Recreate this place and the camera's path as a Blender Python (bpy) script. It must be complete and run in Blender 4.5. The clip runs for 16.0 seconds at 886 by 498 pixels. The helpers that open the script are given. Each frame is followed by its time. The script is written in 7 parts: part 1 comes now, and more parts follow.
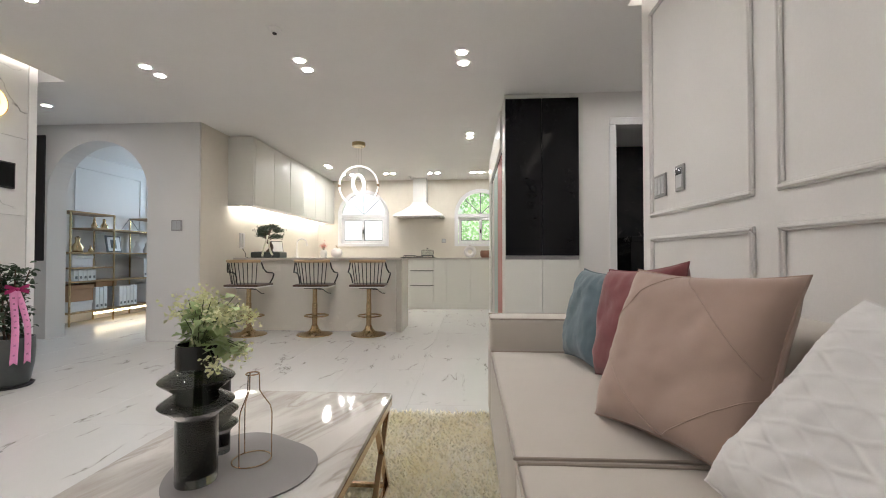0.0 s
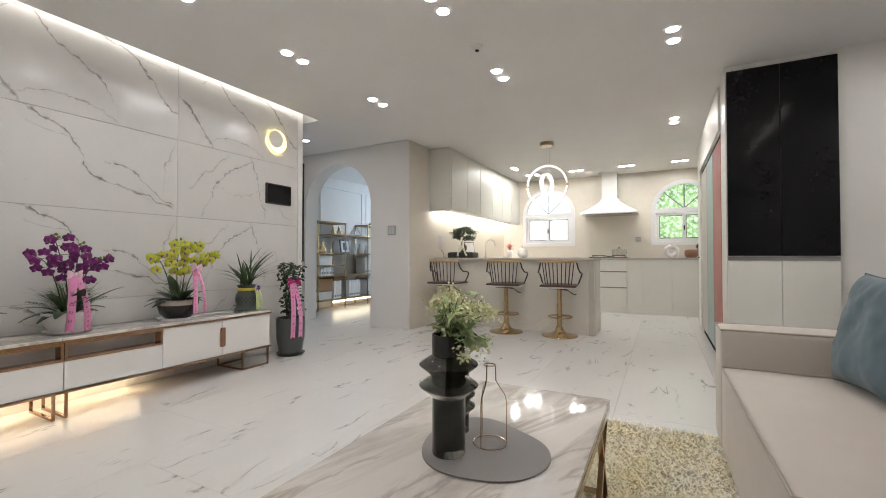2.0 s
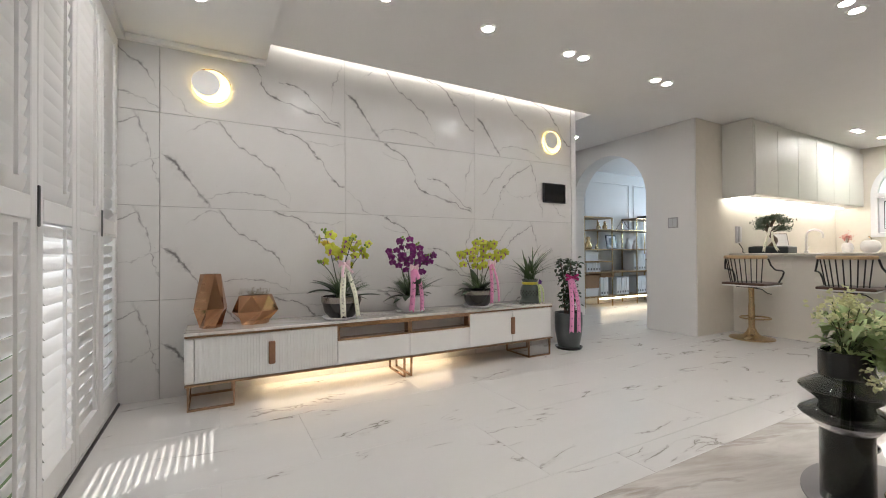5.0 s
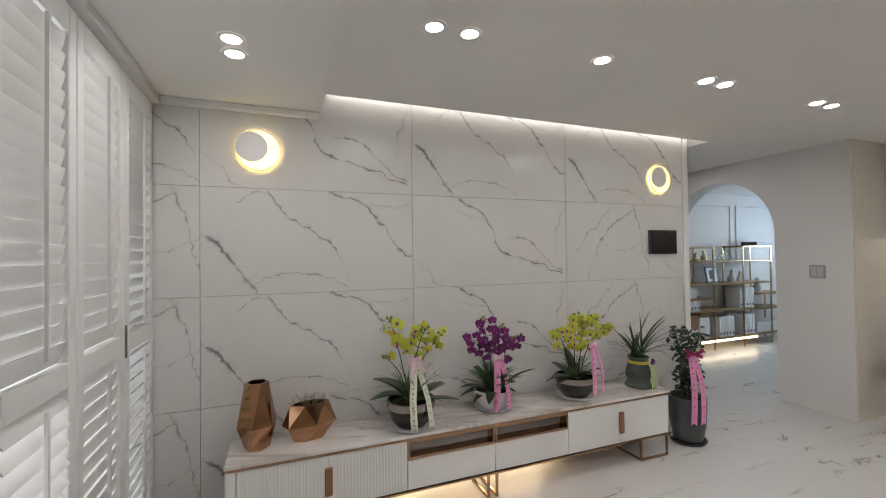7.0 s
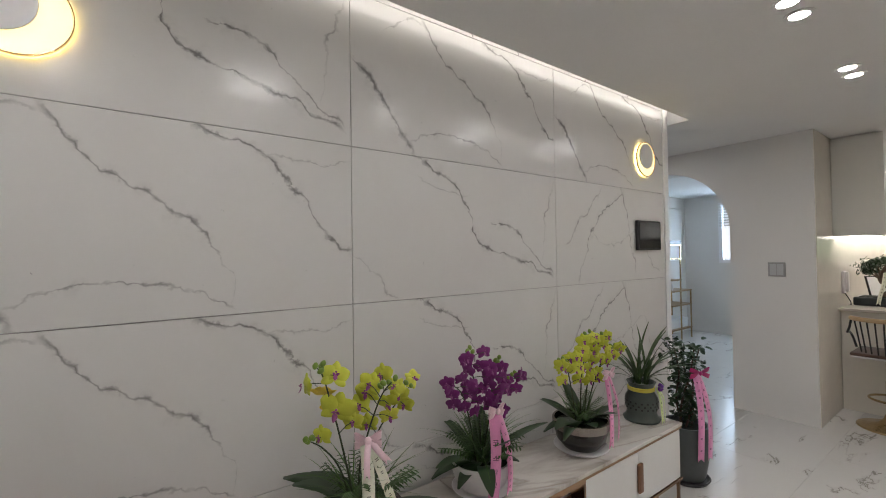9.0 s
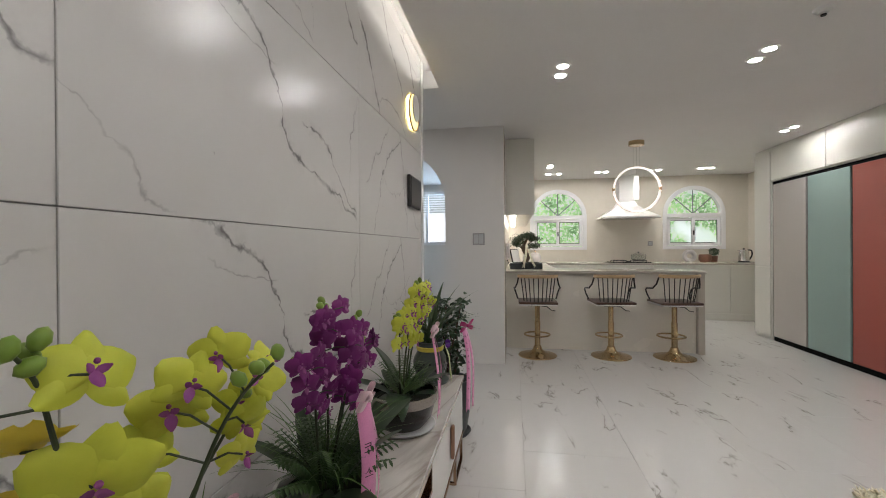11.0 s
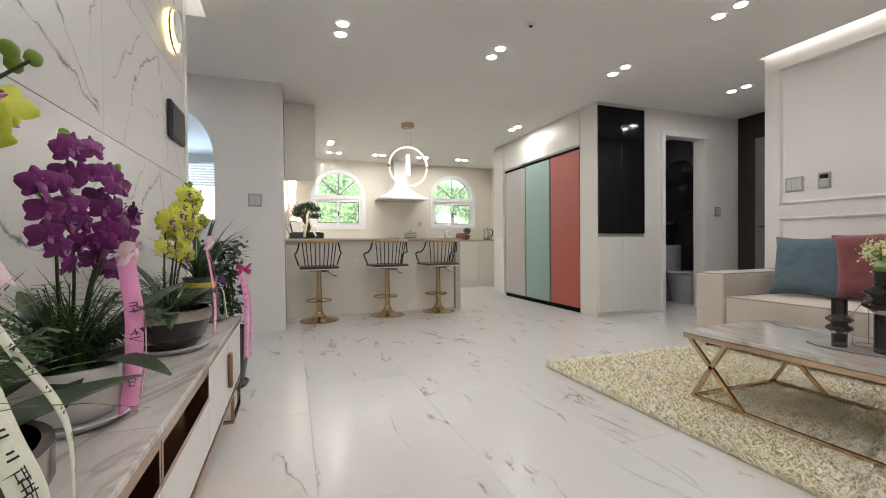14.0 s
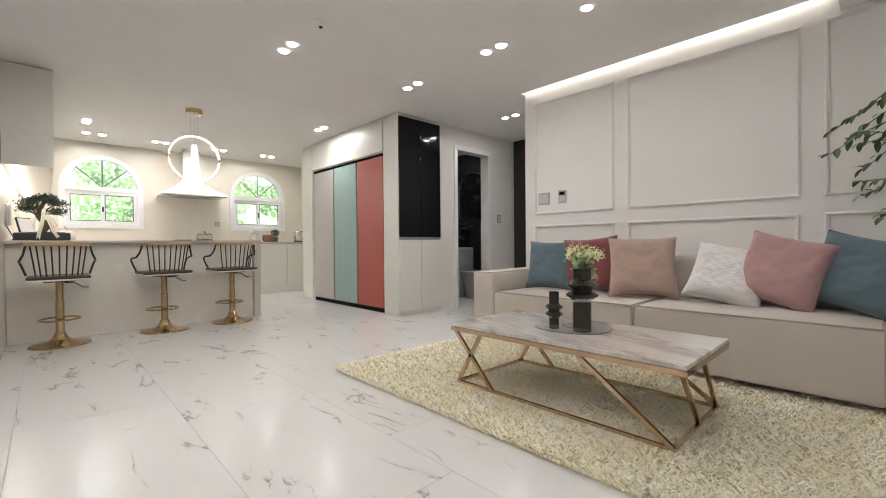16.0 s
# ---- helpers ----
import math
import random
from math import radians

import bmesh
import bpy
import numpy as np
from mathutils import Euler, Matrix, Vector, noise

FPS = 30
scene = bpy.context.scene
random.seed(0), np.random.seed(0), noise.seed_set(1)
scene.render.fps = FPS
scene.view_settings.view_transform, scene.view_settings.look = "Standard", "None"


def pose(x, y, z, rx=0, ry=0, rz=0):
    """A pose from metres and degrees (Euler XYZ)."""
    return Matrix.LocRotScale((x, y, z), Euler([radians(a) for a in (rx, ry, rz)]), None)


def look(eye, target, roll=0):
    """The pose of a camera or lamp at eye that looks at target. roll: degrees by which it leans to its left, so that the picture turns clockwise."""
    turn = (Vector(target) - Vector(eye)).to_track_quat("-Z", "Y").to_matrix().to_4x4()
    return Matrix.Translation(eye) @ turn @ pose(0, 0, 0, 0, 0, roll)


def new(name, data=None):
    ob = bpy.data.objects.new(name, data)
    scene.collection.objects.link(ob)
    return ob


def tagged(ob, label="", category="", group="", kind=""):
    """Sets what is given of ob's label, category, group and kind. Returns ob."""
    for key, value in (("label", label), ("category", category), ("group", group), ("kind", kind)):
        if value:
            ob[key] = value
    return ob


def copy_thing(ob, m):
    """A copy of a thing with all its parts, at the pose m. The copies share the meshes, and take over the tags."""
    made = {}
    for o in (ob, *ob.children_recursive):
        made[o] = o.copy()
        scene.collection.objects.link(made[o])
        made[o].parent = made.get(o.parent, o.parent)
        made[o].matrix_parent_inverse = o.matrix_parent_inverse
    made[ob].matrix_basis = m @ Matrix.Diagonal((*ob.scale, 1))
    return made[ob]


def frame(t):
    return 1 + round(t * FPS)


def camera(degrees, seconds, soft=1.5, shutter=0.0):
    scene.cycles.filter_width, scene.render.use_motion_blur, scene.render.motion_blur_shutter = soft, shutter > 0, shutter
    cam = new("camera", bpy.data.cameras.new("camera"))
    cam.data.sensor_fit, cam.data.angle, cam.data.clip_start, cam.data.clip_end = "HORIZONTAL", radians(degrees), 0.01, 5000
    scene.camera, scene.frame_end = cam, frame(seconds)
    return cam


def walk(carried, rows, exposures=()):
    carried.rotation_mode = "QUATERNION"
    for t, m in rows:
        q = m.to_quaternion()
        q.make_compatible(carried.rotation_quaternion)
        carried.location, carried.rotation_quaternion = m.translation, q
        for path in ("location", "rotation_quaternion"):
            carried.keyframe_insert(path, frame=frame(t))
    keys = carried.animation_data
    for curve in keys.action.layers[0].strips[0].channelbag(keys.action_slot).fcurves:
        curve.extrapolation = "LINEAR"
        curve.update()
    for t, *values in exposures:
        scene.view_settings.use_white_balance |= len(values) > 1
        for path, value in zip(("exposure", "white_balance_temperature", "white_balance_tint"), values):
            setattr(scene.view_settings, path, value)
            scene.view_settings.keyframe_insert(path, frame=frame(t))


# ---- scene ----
import functools

cam = camera(93.5, 16.0, 1.0)
PATH = [
    (0, (3.481, 0.921, 0.913), (3.356, 2.917, 0.951), 0.0),
    (0.5, (3.446, 0.913, 0.912), (3.111, 2.884, 0.95), 0.0),
    (1, (3.411, 0.899, 0.913), (2.856, 2.82, 0.954), 0.0),
    (1.5, (3.386, 0.879, 0.915), (2.656, 2.741, 0.954), 0.0),
    (2, (3.356, 0.851, 0.92), (2.428, 2.622, 0.956), -0.0),
    (2.5, (3.334, 0.818, 0.923), (2.24, 2.493, 0.958), -0.1),
    (3, (3.308, 0.783, 0.922), (2.031, 2.322, 0.951), -0.1),
    (3.5, (3.294, 0.756, 0.919), (1.87, 2.16, 0.942), -0.1),
    (4, (3.256, 0.725, 0.922), (1.7, 1.981, 0.941), -0.1),
    (4.5, (3.246, 0.699, 0.929), (1.592, 1.823, 0.95), -0.2),
    (5, (3.21, 0.677, 0.924), (1.456, 1.638, 0.943), -0.3),
    (5.2, (3.168, 0.656, 0.942), (1.378, 1.548, 0.952), -0.4),
    (7.3, (2.434, 0.783, 1.474), (0.567, 1.501, 1.501), -0.7),
    (7.5, (2.331, 0.779, 1.477), (0.463, 1.493, 1.499), -0.7),
    (8, (2.073, 0.753, 1.481), (0.211, 1.483, 1.486), -0.6),
    (8.2, (1.959, 0.782, 1.461), (0.122, 1.573, 1.477), -0.7),
    (10.3, (0.867, 1.05, 1.366), (-0.106, 2.797, 1.344), 0.0),
    (10.5, (0.808, 1.067, 1.326), (-0.043, 2.877, 1.31), -0.2),
    (11, (0.651, 1.066, 1.17), (0.317, 3.038, 1.164), -0.4),
    (11.5, (0.583, 1.056, 0.995), (0.524, 3.055, 0.979), -0.5),
    (12, (0.527, 1.017, 0.881), (0.548, 3.017, 0.854), -0.5),
    (12.5, (0.52, 0.984, 0.854), (0.667, 2.978, 0.83), -0.5),
    (13, (0.551, 0.975, 0.837), (0.88, 2.948, 0.816), -0.5),
    (13.5, (0.588, 0.966, 0.832), (1.1, 2.9, 0.809), -0.5),
    (14, (0.629, 0.947, 0.829), (1.31, 2.828, 0.803), -0.5),
    (14.5, (0.672, 0.917, 0.835), (1.534, 2.721, 0.808), -0.4),
    (15, (0.713, 0.881, 0.832), (1.733, 2.601, 0.806), -0.5),
    (15.5, (0.765, 0.843, 0.829), (1.978, 2.433, 0.804), -0.4),
    (16, (0.825, 0.817, 0.838), (2.203, 2.266, 0.814), -0.5),
]
walk(cam, [(t, look(eye, target, roll)) for t, eye, target, roll in PATH], [(0, -0.38), (3, -0.40), (5.2, -0.45), (7.3, -0.78), (8.2, -0.82), (10.3, -0.95), (11, -0.88), (11.5, -0.84), (12.5, -0.52), (14, -0.41), (16, -0.24)])

# ---- world, sun ----
world = bpy.data.worlds.new("sky")
scene.world = world
world.use_nodes = True
wn = world.node_tree.nodes
sky = wn.new("ShaderNodeTexSky")
sky.sky_type, sky.sun_disc = "NISHITA", False
sky.sun_elevation, sky.sun_rotation = radians(58), radians(145)
world.node_tree.links.new(sky.outputs[0], wn["Background"].inputs[0])
wn["Background"].inputs[1].default_value = 0.12
sun = new("sun", bpy.data.lights.new("sun", "SUN"))
sun.data.energy, sun.data.angle, sun.data.color = 5.0, radians(0.5), (1.0, 0.96, 0.9)
sun.matrix_world = look((2.0, -3.0, 5.2), (0.95, -0.2, 0.0))


def area_lamp(name, eye, target, sx, sy, watts, colour):
    d = bpy.data.lights.new(name, "AREA")
    d.shape, d.size, d.size_y, d.energy, d.color = "RECTANGLE", sx, sy, watts, colour
    o = new(name, d)
    o.matrix_world = look(eye, target)
    return o


CZ = 2.385   # ceiling height
WARM, NEUT, COOL = (1.0, 0.78, 0.5), (1.0, 0.95, 0.88), (0.72, 0.85, 1.0)
# LED strips hidden in the two ceiling slots (run along y)
tv_cove = area_lamp("cove_light_tv", (0.094, 2.6, 2.45), (0.0, 2.6, 2.44), 0.03, 3.1, 3.6, NEUT)
tv_cove.rotation_euler = (0, radians(90), 0)
tv_cove.data.size, tv_cove.data.size_y = 0.03, 3.1
sofa_cove = area_lamp("cove_light_sofa", (4.418, 2.2, 2.45), (4.49, 2.2, 2.44), 0.03, 2.3, 3.4, NEUT)
sofa_cove.rotation_euler = (0, radians(-90), 0)
# LED under the wall cupboards, under the media console, under the study shelf
kitchen_strip = area_lamp("strip_light_kitchen", (0.66, 7.3, 1.535), (0.66, 7.3, 0.0), 0.03, 2.8, 3.2, NEUT)
kitchen_strip.rotation_euler = (0, 0, 0)
console_strip = area_lamp("strip_light_console", (0.075, 1.72, 0.135), (0.075, 1.72, 0.0), 0.03, 1.5, 3.3, WARM)
console_strip.rotation_euler = (0, 0, 0)
area_lamp("strip_light_shelf", (-1.68, 7.0, 0.11), (-1.2, 7.0, 0.0), 1.2, 0.03, 1.2, (1.0, 0.85, 0.6))
# daylight in the window openings
area_lamp("daylight_study", (-1.0, 9.1, 1.7), (-1.0, 6.0, 1.2), 0.9, 0.95, 82, (0.55, 0.76, 1.0))
area_lamp("daylight_living", (2.3, -0.12, 1.3), (2.3, 3.0, 1.0), 3.8, 1.9, 62, (0.9, 0.95, 1.0))


# ---- materials ----
def nodes_of(name):
    m = bpy.data.materials.new(name)
    m.use_nodes = True
    nt = m.node_tree
    return m, nt, nt.nodes["Principled BSDF"]


def mathn(nt, op, a, b=None, c=None):
    n = nt.nodes.new("ShaderNodeMath")
    n.operation = op
    for k, v in enumerate((a, b, c)):
        if v is None:
            continue
        if isinstance(v, (int, float)):
            n.inputs[k].default_value = v
        else:
            nt.links.new(v, n.inputs[k])
    return n.outputs[0]


def coords(nt, vary=0.0, stretch=(1, 1, 1), turn=(0, 0, 0)):
    tc = nt.nodes.new("ShaderNodeTexCoord")
    tn = nt.nodes.new("ShaderNodeMapping")
    tn.inputs["Rotation"].default_value = [radians(a) for a in turn]
    mp = nt.nodes.new("ShaderNodeMapping")
    mp.inputs["Scale"].default_value = stretch
    nt.links.new(tc.outputs["Object"], tn.inputs["Vector"])
    nt.links.new(tn.outputs[0], mp.inputs["Vector"])
    if vary:
        oi = nt.nodes.new("ShaderNodeObjectInfo")
        v = nt.nodes.new("ShaderNodeCombineXYZ")
        nt.links.new(mathn(nt, "MULTIPLY", oi.outputs["Random"], vary), v.inputs[0])
        nt.links.new(mathn(nt, "MULTIPLY", oi.outputs["Random"], vary * 1.7), v.inputs[1])
        nt.links.new(mathn(nt, "MULTIPLY", oi.outputs["Random"], vary * 0.6), v.inputs[2])
        nt.links.new(v.outputs[0], mp.inputs["Location"])
    return mp.outputs[0]


def noisen(nt, vec, scale, detail=4, rough=0.55, dist=0.0):
    n = nt.nodes.new("ShaderNodeTexNoise")
    n.inputs["Scale"].default_value, n.inputs["Detail"].default_value = scale, detail
    n.inputs["Roughness"].default_value, n.inputs["Distortion"].default_value = rough, dist
    nt.links.new(vec, n.inputs["Vector"])
    return n.outputs["Fac"]


def ramp(nt, fac, lo, hi):
    n = nt.nodes.new("ShaderNodeMapRange")
    n.inputs["From Min"].default_value, n.inputs["From Max"].default_value = lo, hi
    nt.links.new(fac, n.inputs["Value"])
    return n.outputs["Result"]


def mixc(nt, fac, a, b):
    n = nt.nodes.new("ShaderNodeMix")
    n.data_type = "RGBA"
    if isinstance(fac, (int, float)):
        n.inputs[0].default_value = fac
    else:
        nt.links.new(fac, n.inputs[0])
    for k, v in ((6, a), (7, b)):
        if isinstance(v, tuple):
            n.inputs[k].default_value = (*v, 1)
        else:
            nt.links.new(v, n.inputs[k])
    return n.outputs[2]


def bump(nt, bsdf, height, strength, dist=0.002):
    n = nt.nodes.new("ShaderNodeBump")
    n.inputs["Strength"].default_value, n.inputs["Distance"].default_value = strength, dist
    nt.links.new(height, n.inputs["Height"])
    nt.links.new(n.outputs[0], bsdf.inputs["Normal"])


def shade(c, k):
    return tuple(min(1.0, v * k) for v in c)


def paint(name, colour, rough=0.6, metal=0.0, scale=40, amount=0.06, relief=0.08, big=3.0, sheen=0.0, coat=0.0):
    """Plain surface with fine grain and broad uneven tone."""
    m, nt, b = nodes_of(name)
    v = coords(nt)
    fine, broad = noisen(nt, v, scale), noisen(nt, v, big, 3)
    f = mathn(nt, "ADD", mathn(nt, "MULTIPLY", fine, 0.5), mathn(nt, "MULTIPLY", broad, 0.5))
    nt.links.new(mixc(nt, ramp(nt, f, 0.3, 0.7), shade(colour, 1 - amount), shade(colour, 1 + amount)), b.inputs["Base Color"])
    nt.links.new(mathn(nt, "ADD", mathn(nt, "MULTIPLY", broad, 0.16), rough - 0.08), b.inputs["Roughness"])
    b.inputs["Metallic"].default_value = metal
    b.inputs["Sheen Weight"].default_value = sheen
    b.inputs["Coat Weight"].default_value = coat
    if relief:
        bump(nt, b, fine, relief)
    return m


def fabric(name, colour, scale=900, relief=0.25, amount=0.1):
    m, nt, b = nodes_of(name)
    v = coords(nt)
    w = noisen(nt, v, scale, 2)
    broad = noisen(nt, v, 6, 4)
    f = mathn(nt, "ADD", mathn(nt, "MULTIPLY", w, 0.6), mathn(nt, "MULTIPLY", broad, 0.4))
    nt.links.new(mixc(nt, ramp(nt, f, 0.3, 0.7), shade(colour, 1 - amount), shade(colour, 1 + amount)), b.inputs["Base Color"])
    b.inputs["Roughness"].default_value = 0.9
    b.inputs["Sheen Weight"].default_value = 0.25
    bump(nt, b, f, relief, 0.003)
    return m


def marble(name, base, tint, vein, rough, scale=1.0, vary=40.0, width=0.018, stretch=(1, 1, 1), cover=(0.5, 0.62), soft=0.35, second=True, turn=(0, 0, 0), uneven=0.1, grain=9):
    """Polished stone: broad clouds and two nets of thin broken veins."""
    m, nt, b = nodes_of(name)
    v = coords(nt, vary, stretch, turn)
    cloud = noisen(nt, v, 1.3 * scale, 5, 0.6, 0.6)
    n1 = noisen(nt, v, 1.0 * scale, grain, 0.55, 0.1 * grain)
    line = mathn(nt, "SUBTRACT", 1.0, ramp(nt, mathn(nt, "ABSOLUTE", mathn(nt, "SUBTRACT", n1, 0.5)), 0.0, width))
    gate = ramp(nt, noisen(nt, v, 1.7 * scale, 3), cover[0], cover[1])
    halo = mathn(nt, "SUBTRACT", 1.0, ramp(nt, mathn(nt, "ABSOLUTE", mathn(nt, "SUBTRACT", n1, 0.5)), 0.0, width * 4))
    veins = mathn(nt, "MULTIPLY", mathn(nt, "ADD", mathn(nt, "MULTIPLY", line, 0.8), mathn(nt, "MULTIPLY", halo, soft)), gate)
    if second:
        n2 = noisen(nt, v, 3.1 * scale, 7, 0.6, 1.3)
        l2 = mathn(nt, "SUBTRACT", 1.0, ramp(nt, mathn(nt, "ABSOLUTE", mathn(nt, "SUBTRACT", n2, 0.5)), 0.0, width * 0.8))
        g2 = ramp(nt, noisen(nt, v, 2.6 * scale, 3), cover[0] + 0.06, cover[1] + 0.08)
        veins = mathn(nt, "ADD", veins, mathn(nt, "MULTIPLY", mathn(nt, "MULTIPLY", l2, g2), 0.6))
    veins = mathn(nt, "MINIMUM", veins, 1.0)
    ground = mixc(nt, ramp(nt, cloud, 0.35, 0.7), base, tint)
    nt.links.new(mixc(nt, veins, ground, vein), b.inputs["Base Color"])
    nt.links.new(mathn(nt, "ADD", mathn(nt, "MULTIPLY", cloud, uneven), rough - uneven / 2), b.inputs["Roughness"])
    return m


def warped(nt, vec, scale, amount, detail=5):
    n = nt.nodes.new("ShaderNodeTexNoise")
    n.inputs["Scale"].default_value, n.inputs["Detail"].default_value = scale, detail
    nt.links.new(vec, n.inputs["Vector"])
    sub, mul, add = (nt.nodes.new("ShaderNodeVectorMath") for _ in range(3))
    sub.operation, mul.operation, add.operation = "SUBTRACT", "SCALE", "ADD"
    nt.links.new(n.outputs["Color"], sub.inputs[0])
    sub.inputs[1].default_value = (0.5, 0.5, 0.5)
    nt.links.new(sub.outputs[0], mul.inputs[0])
    mul.inputs["Scale"].default_value = amount
    nt.links.new(vec, add.inputs[0])
    nt.links.new(mul.outputs[0], add.inputs[1])
    return add.outputs[0]


def printed_tile(name, strokes):
    """Veined porcelain: the same printed strokes on every tile of a kind, jagged and broken by noise.
    A stroke: strength, core width in metres, then (u, w) knots in tile halves."""
    m, nt, b = nodes_of(name)
    v0 = coords(nt)
    v = warped(nt, warped(nt, v0, 6.5, 0.11, 5), 30.0, 0.03, 4)
    sep = nt.nodes.new("ShaderNodeSeparateXYZ")
    nt.links.new(v, sep.inputs[0])
    u = ramp(nt, sep.outputs[0], -0.6, 0.6)
    w = ramp(nt, sep.outputs[2], -0.3, 0.3)
    rag, gap, cloud = noisen(nt, v0, 34, 4, 0.65), noisen(nt, v0, 9, 4, 0.6), noisen(nt, v0, 1.4, 5, 0.6, 0.5)
    total = None
    for strength, width, *knots in strokes:
        fc = nt.nodes.new("ShaderNodeFloatCurve")
        cv = fc.mapping.curves[0]
        pts = [((x + 0.6) / 1.2, (z + 0.3) / 0.6) for x, z in knots]
        cv.points[0].location, cv.points[-1].location = pts[0], pts[-1]
        for p in pts[1:-1]:
            cv.points.new(*p)
        fc.mapping.update()
        nt.links.new(u, fc.inputs["Value"])
        slope = abs(knots[-1][1] - knots[0][1]) / max(0.01, knots[-1][0] - knots[0][0])
        d = mathn(nt, "MULTIPLY", mathn(nt, "ABSOLUTE", mathn(nt, "SUBTRACT", w, fc.outputs[0])), 0.6 / math.sqrt(1 + slope * slope))
        ends = mathn(nt, "MULTIPLY", ramp(nt, u, pts[0][0] - 0.01, pts[0][0] + 0.03), ramp(nt, u, pts[-1][0] + 0.01, pts[-1][0] - 0.03))
        core = mathn(nt, "SUBTRACT", 1.0, mathn(nt, "MINIMUM", 1.0, mathn(nt, "DIVIDE", d, mathn(nt, "MULTIPLY", ramp(nt, rag, 0.25, 0.7), width * 2.6))))
        core = mathn(nt, "MULTIPLY", mathn(nt, "MAXIMUM", core, 0.0), ramp(nt, gap, 0.25, 0.55))
        smear = mathn(nt, "MULTIPLY", mathn(nt, "SUBTRACT", 1.0, ramp(nt, d, 0.0, width * 7)), mathn(nt, "MULTIPLY", ramp(nt, gap, 0.42, 0.75), ramp(nt, rag, 0.35, 0.7)))
        one = mathn(nt, "MULTIPLY", mathn(nt, "MULTIPLY", mathn(nt, "ADD", core, mathn(nt, "MULTIPLY", smear, 0.6)), ends), strength)
        total = one if total is None else mathn(nt, "MAXIMUM", total, one)
    ground = mixc(nt, ramp(nt, cloud, 0.35, 0.7), (0.655, 0.64, 0.625), (0.615, 0.60, 0.585))
    nt.links.new(mixc(nt, mathn(nt, "MINIMUM", total, 1.0), ground, (0.20, 0.19, 0.19)), b.inputs["Base Color"])
    nt.links.new(mathn(nt, "ADD", mathn(nt, "MULTIPLY", cloud, 0.1), 0.19), b.inputs["Roughness"])
    return m


def stripe_stone(name):
    """Brown and grey banded stone of table and console tops, bands across x and y."""
    m, nt, b = nodes_of(name)
    v = coords(nt, 0.0, (2.6, 0.62, 1.0), (0, 0, 16))
    w = noisen(nt, v, 1.5, 7, 0.55, 0.7)
    band = ramp(nt, noisen(nt, v, 3.0, 6, 0.58, 0.6), 0.42, 0.66)
    thin = mathn(nt, "SUBTRACT", 1.0, ramp(nt, mathn(nt, "ABSOLUTE", mathn(nt, "SUBTRACT", w, 0.5)), 0.0, 0.022))
    c = mixc(nt, band, (0.66, 0.625, 0.585), (0.43, 0.385, 0.345))
    c = mixc(nt, ramp(nt, w, 0.5, 0.60), c, (0.68, 0.66, 0.635))
    c = mixc(nt, mathn(nt, "MULTIPLY", thin, 0.5), c, (0.30, 0.25, 0.215))
    nt.links.new(c, b.inputs["Base Color"])
    b.inputs["Roughness"].default_value = 0.07
    b.inputs["Coat Weight"].default_value = 0.5
    return m


def glow(name, colour, strength):
    m, nt, b = nodes_of(name)
    b.inputs["Base Color"].default_value = (0.8, 0.8, 0.8, 1)
    b.inputs["Emission Color"].default_value = (*colour, 1)
    b.inputs["Emission Strength"].default_value = strength
    return m


def glass(name, colour, rough=0.0, ior=1.45, alpha=1.0):
    m, nt, b = nodes_of(name)
    b.inputs["Base Color"].default_value = (*colour, 1)
    b.inputs["Transmission Weight"].default_value = 1.0
    b.inputs["Roughness"].default_value = rough
    b.inputs["IOR"].default_value = ior
    return m


def foliage(name, a, c, rough=0.45):
    m, nt, b = nodes_of(name)
    g = nt.nodes.new("ShaderNodeNewGeometry")
    v = coords(nt)
    f = mathn(nt, "ADD", mathn(nt, "MULTIPLY", g.outputs["Random Per Island"], 0.6), mathn(nt, "MULTIPLY", noisen(nt, v, 30), 0.5))
    nt.links.new(mixc(nt, f, a, c), b.inputs["Base Color"])
    b.inputs["Roughness"].default_value = rough
    b.inputs["Subsurface Weight"].default_value = 0.0
    return m


WALL = paint("wall_paint", (0.74, 0.715, 0.69), 0.7, scale=120, amount=0.025, relief=0.05)
CEIL = paint("ceiling_paint", (0.83, 0.815, 0.80), 0.8, scale=90, amount=0.02, relief=0.04)
TILE_A = printed_tile("wall_tile_a", [
    (1.0, 0.010, (-0.60, 0.06), (-0.50, -0.03), (-0.43, -0.13), (-0.37, -0.21), (-0.31, -0.29)),
    (0.8, 0.0045, (-0.27, 0.29), (-0.20, 0.22), (-0.15, 0.14), (-0.03, 0.06), (0.09, -0.02), (0.15, -0.10), (0.19, -0.28)),
    (0.85, 0.005, (0.08, 0.29), (0.26, 0.23), (0.35, 0.15), (0.435, 0.07), (0.49, -0.03), (0.60, -0.09)),
    (0.7, 0.004, (-0.33, -0.24), (-0.14, -0.19), (0.03, -0.21), (0.20, -0.28)),
    (0.45, 0.003, (-0.46, 0.18), (-0.37, 0.25), (-0.25, 0.275)),
    (0.4, 0.003, (0.24, 0.225), (0.44, 0.215), (0.60, 0.25))])
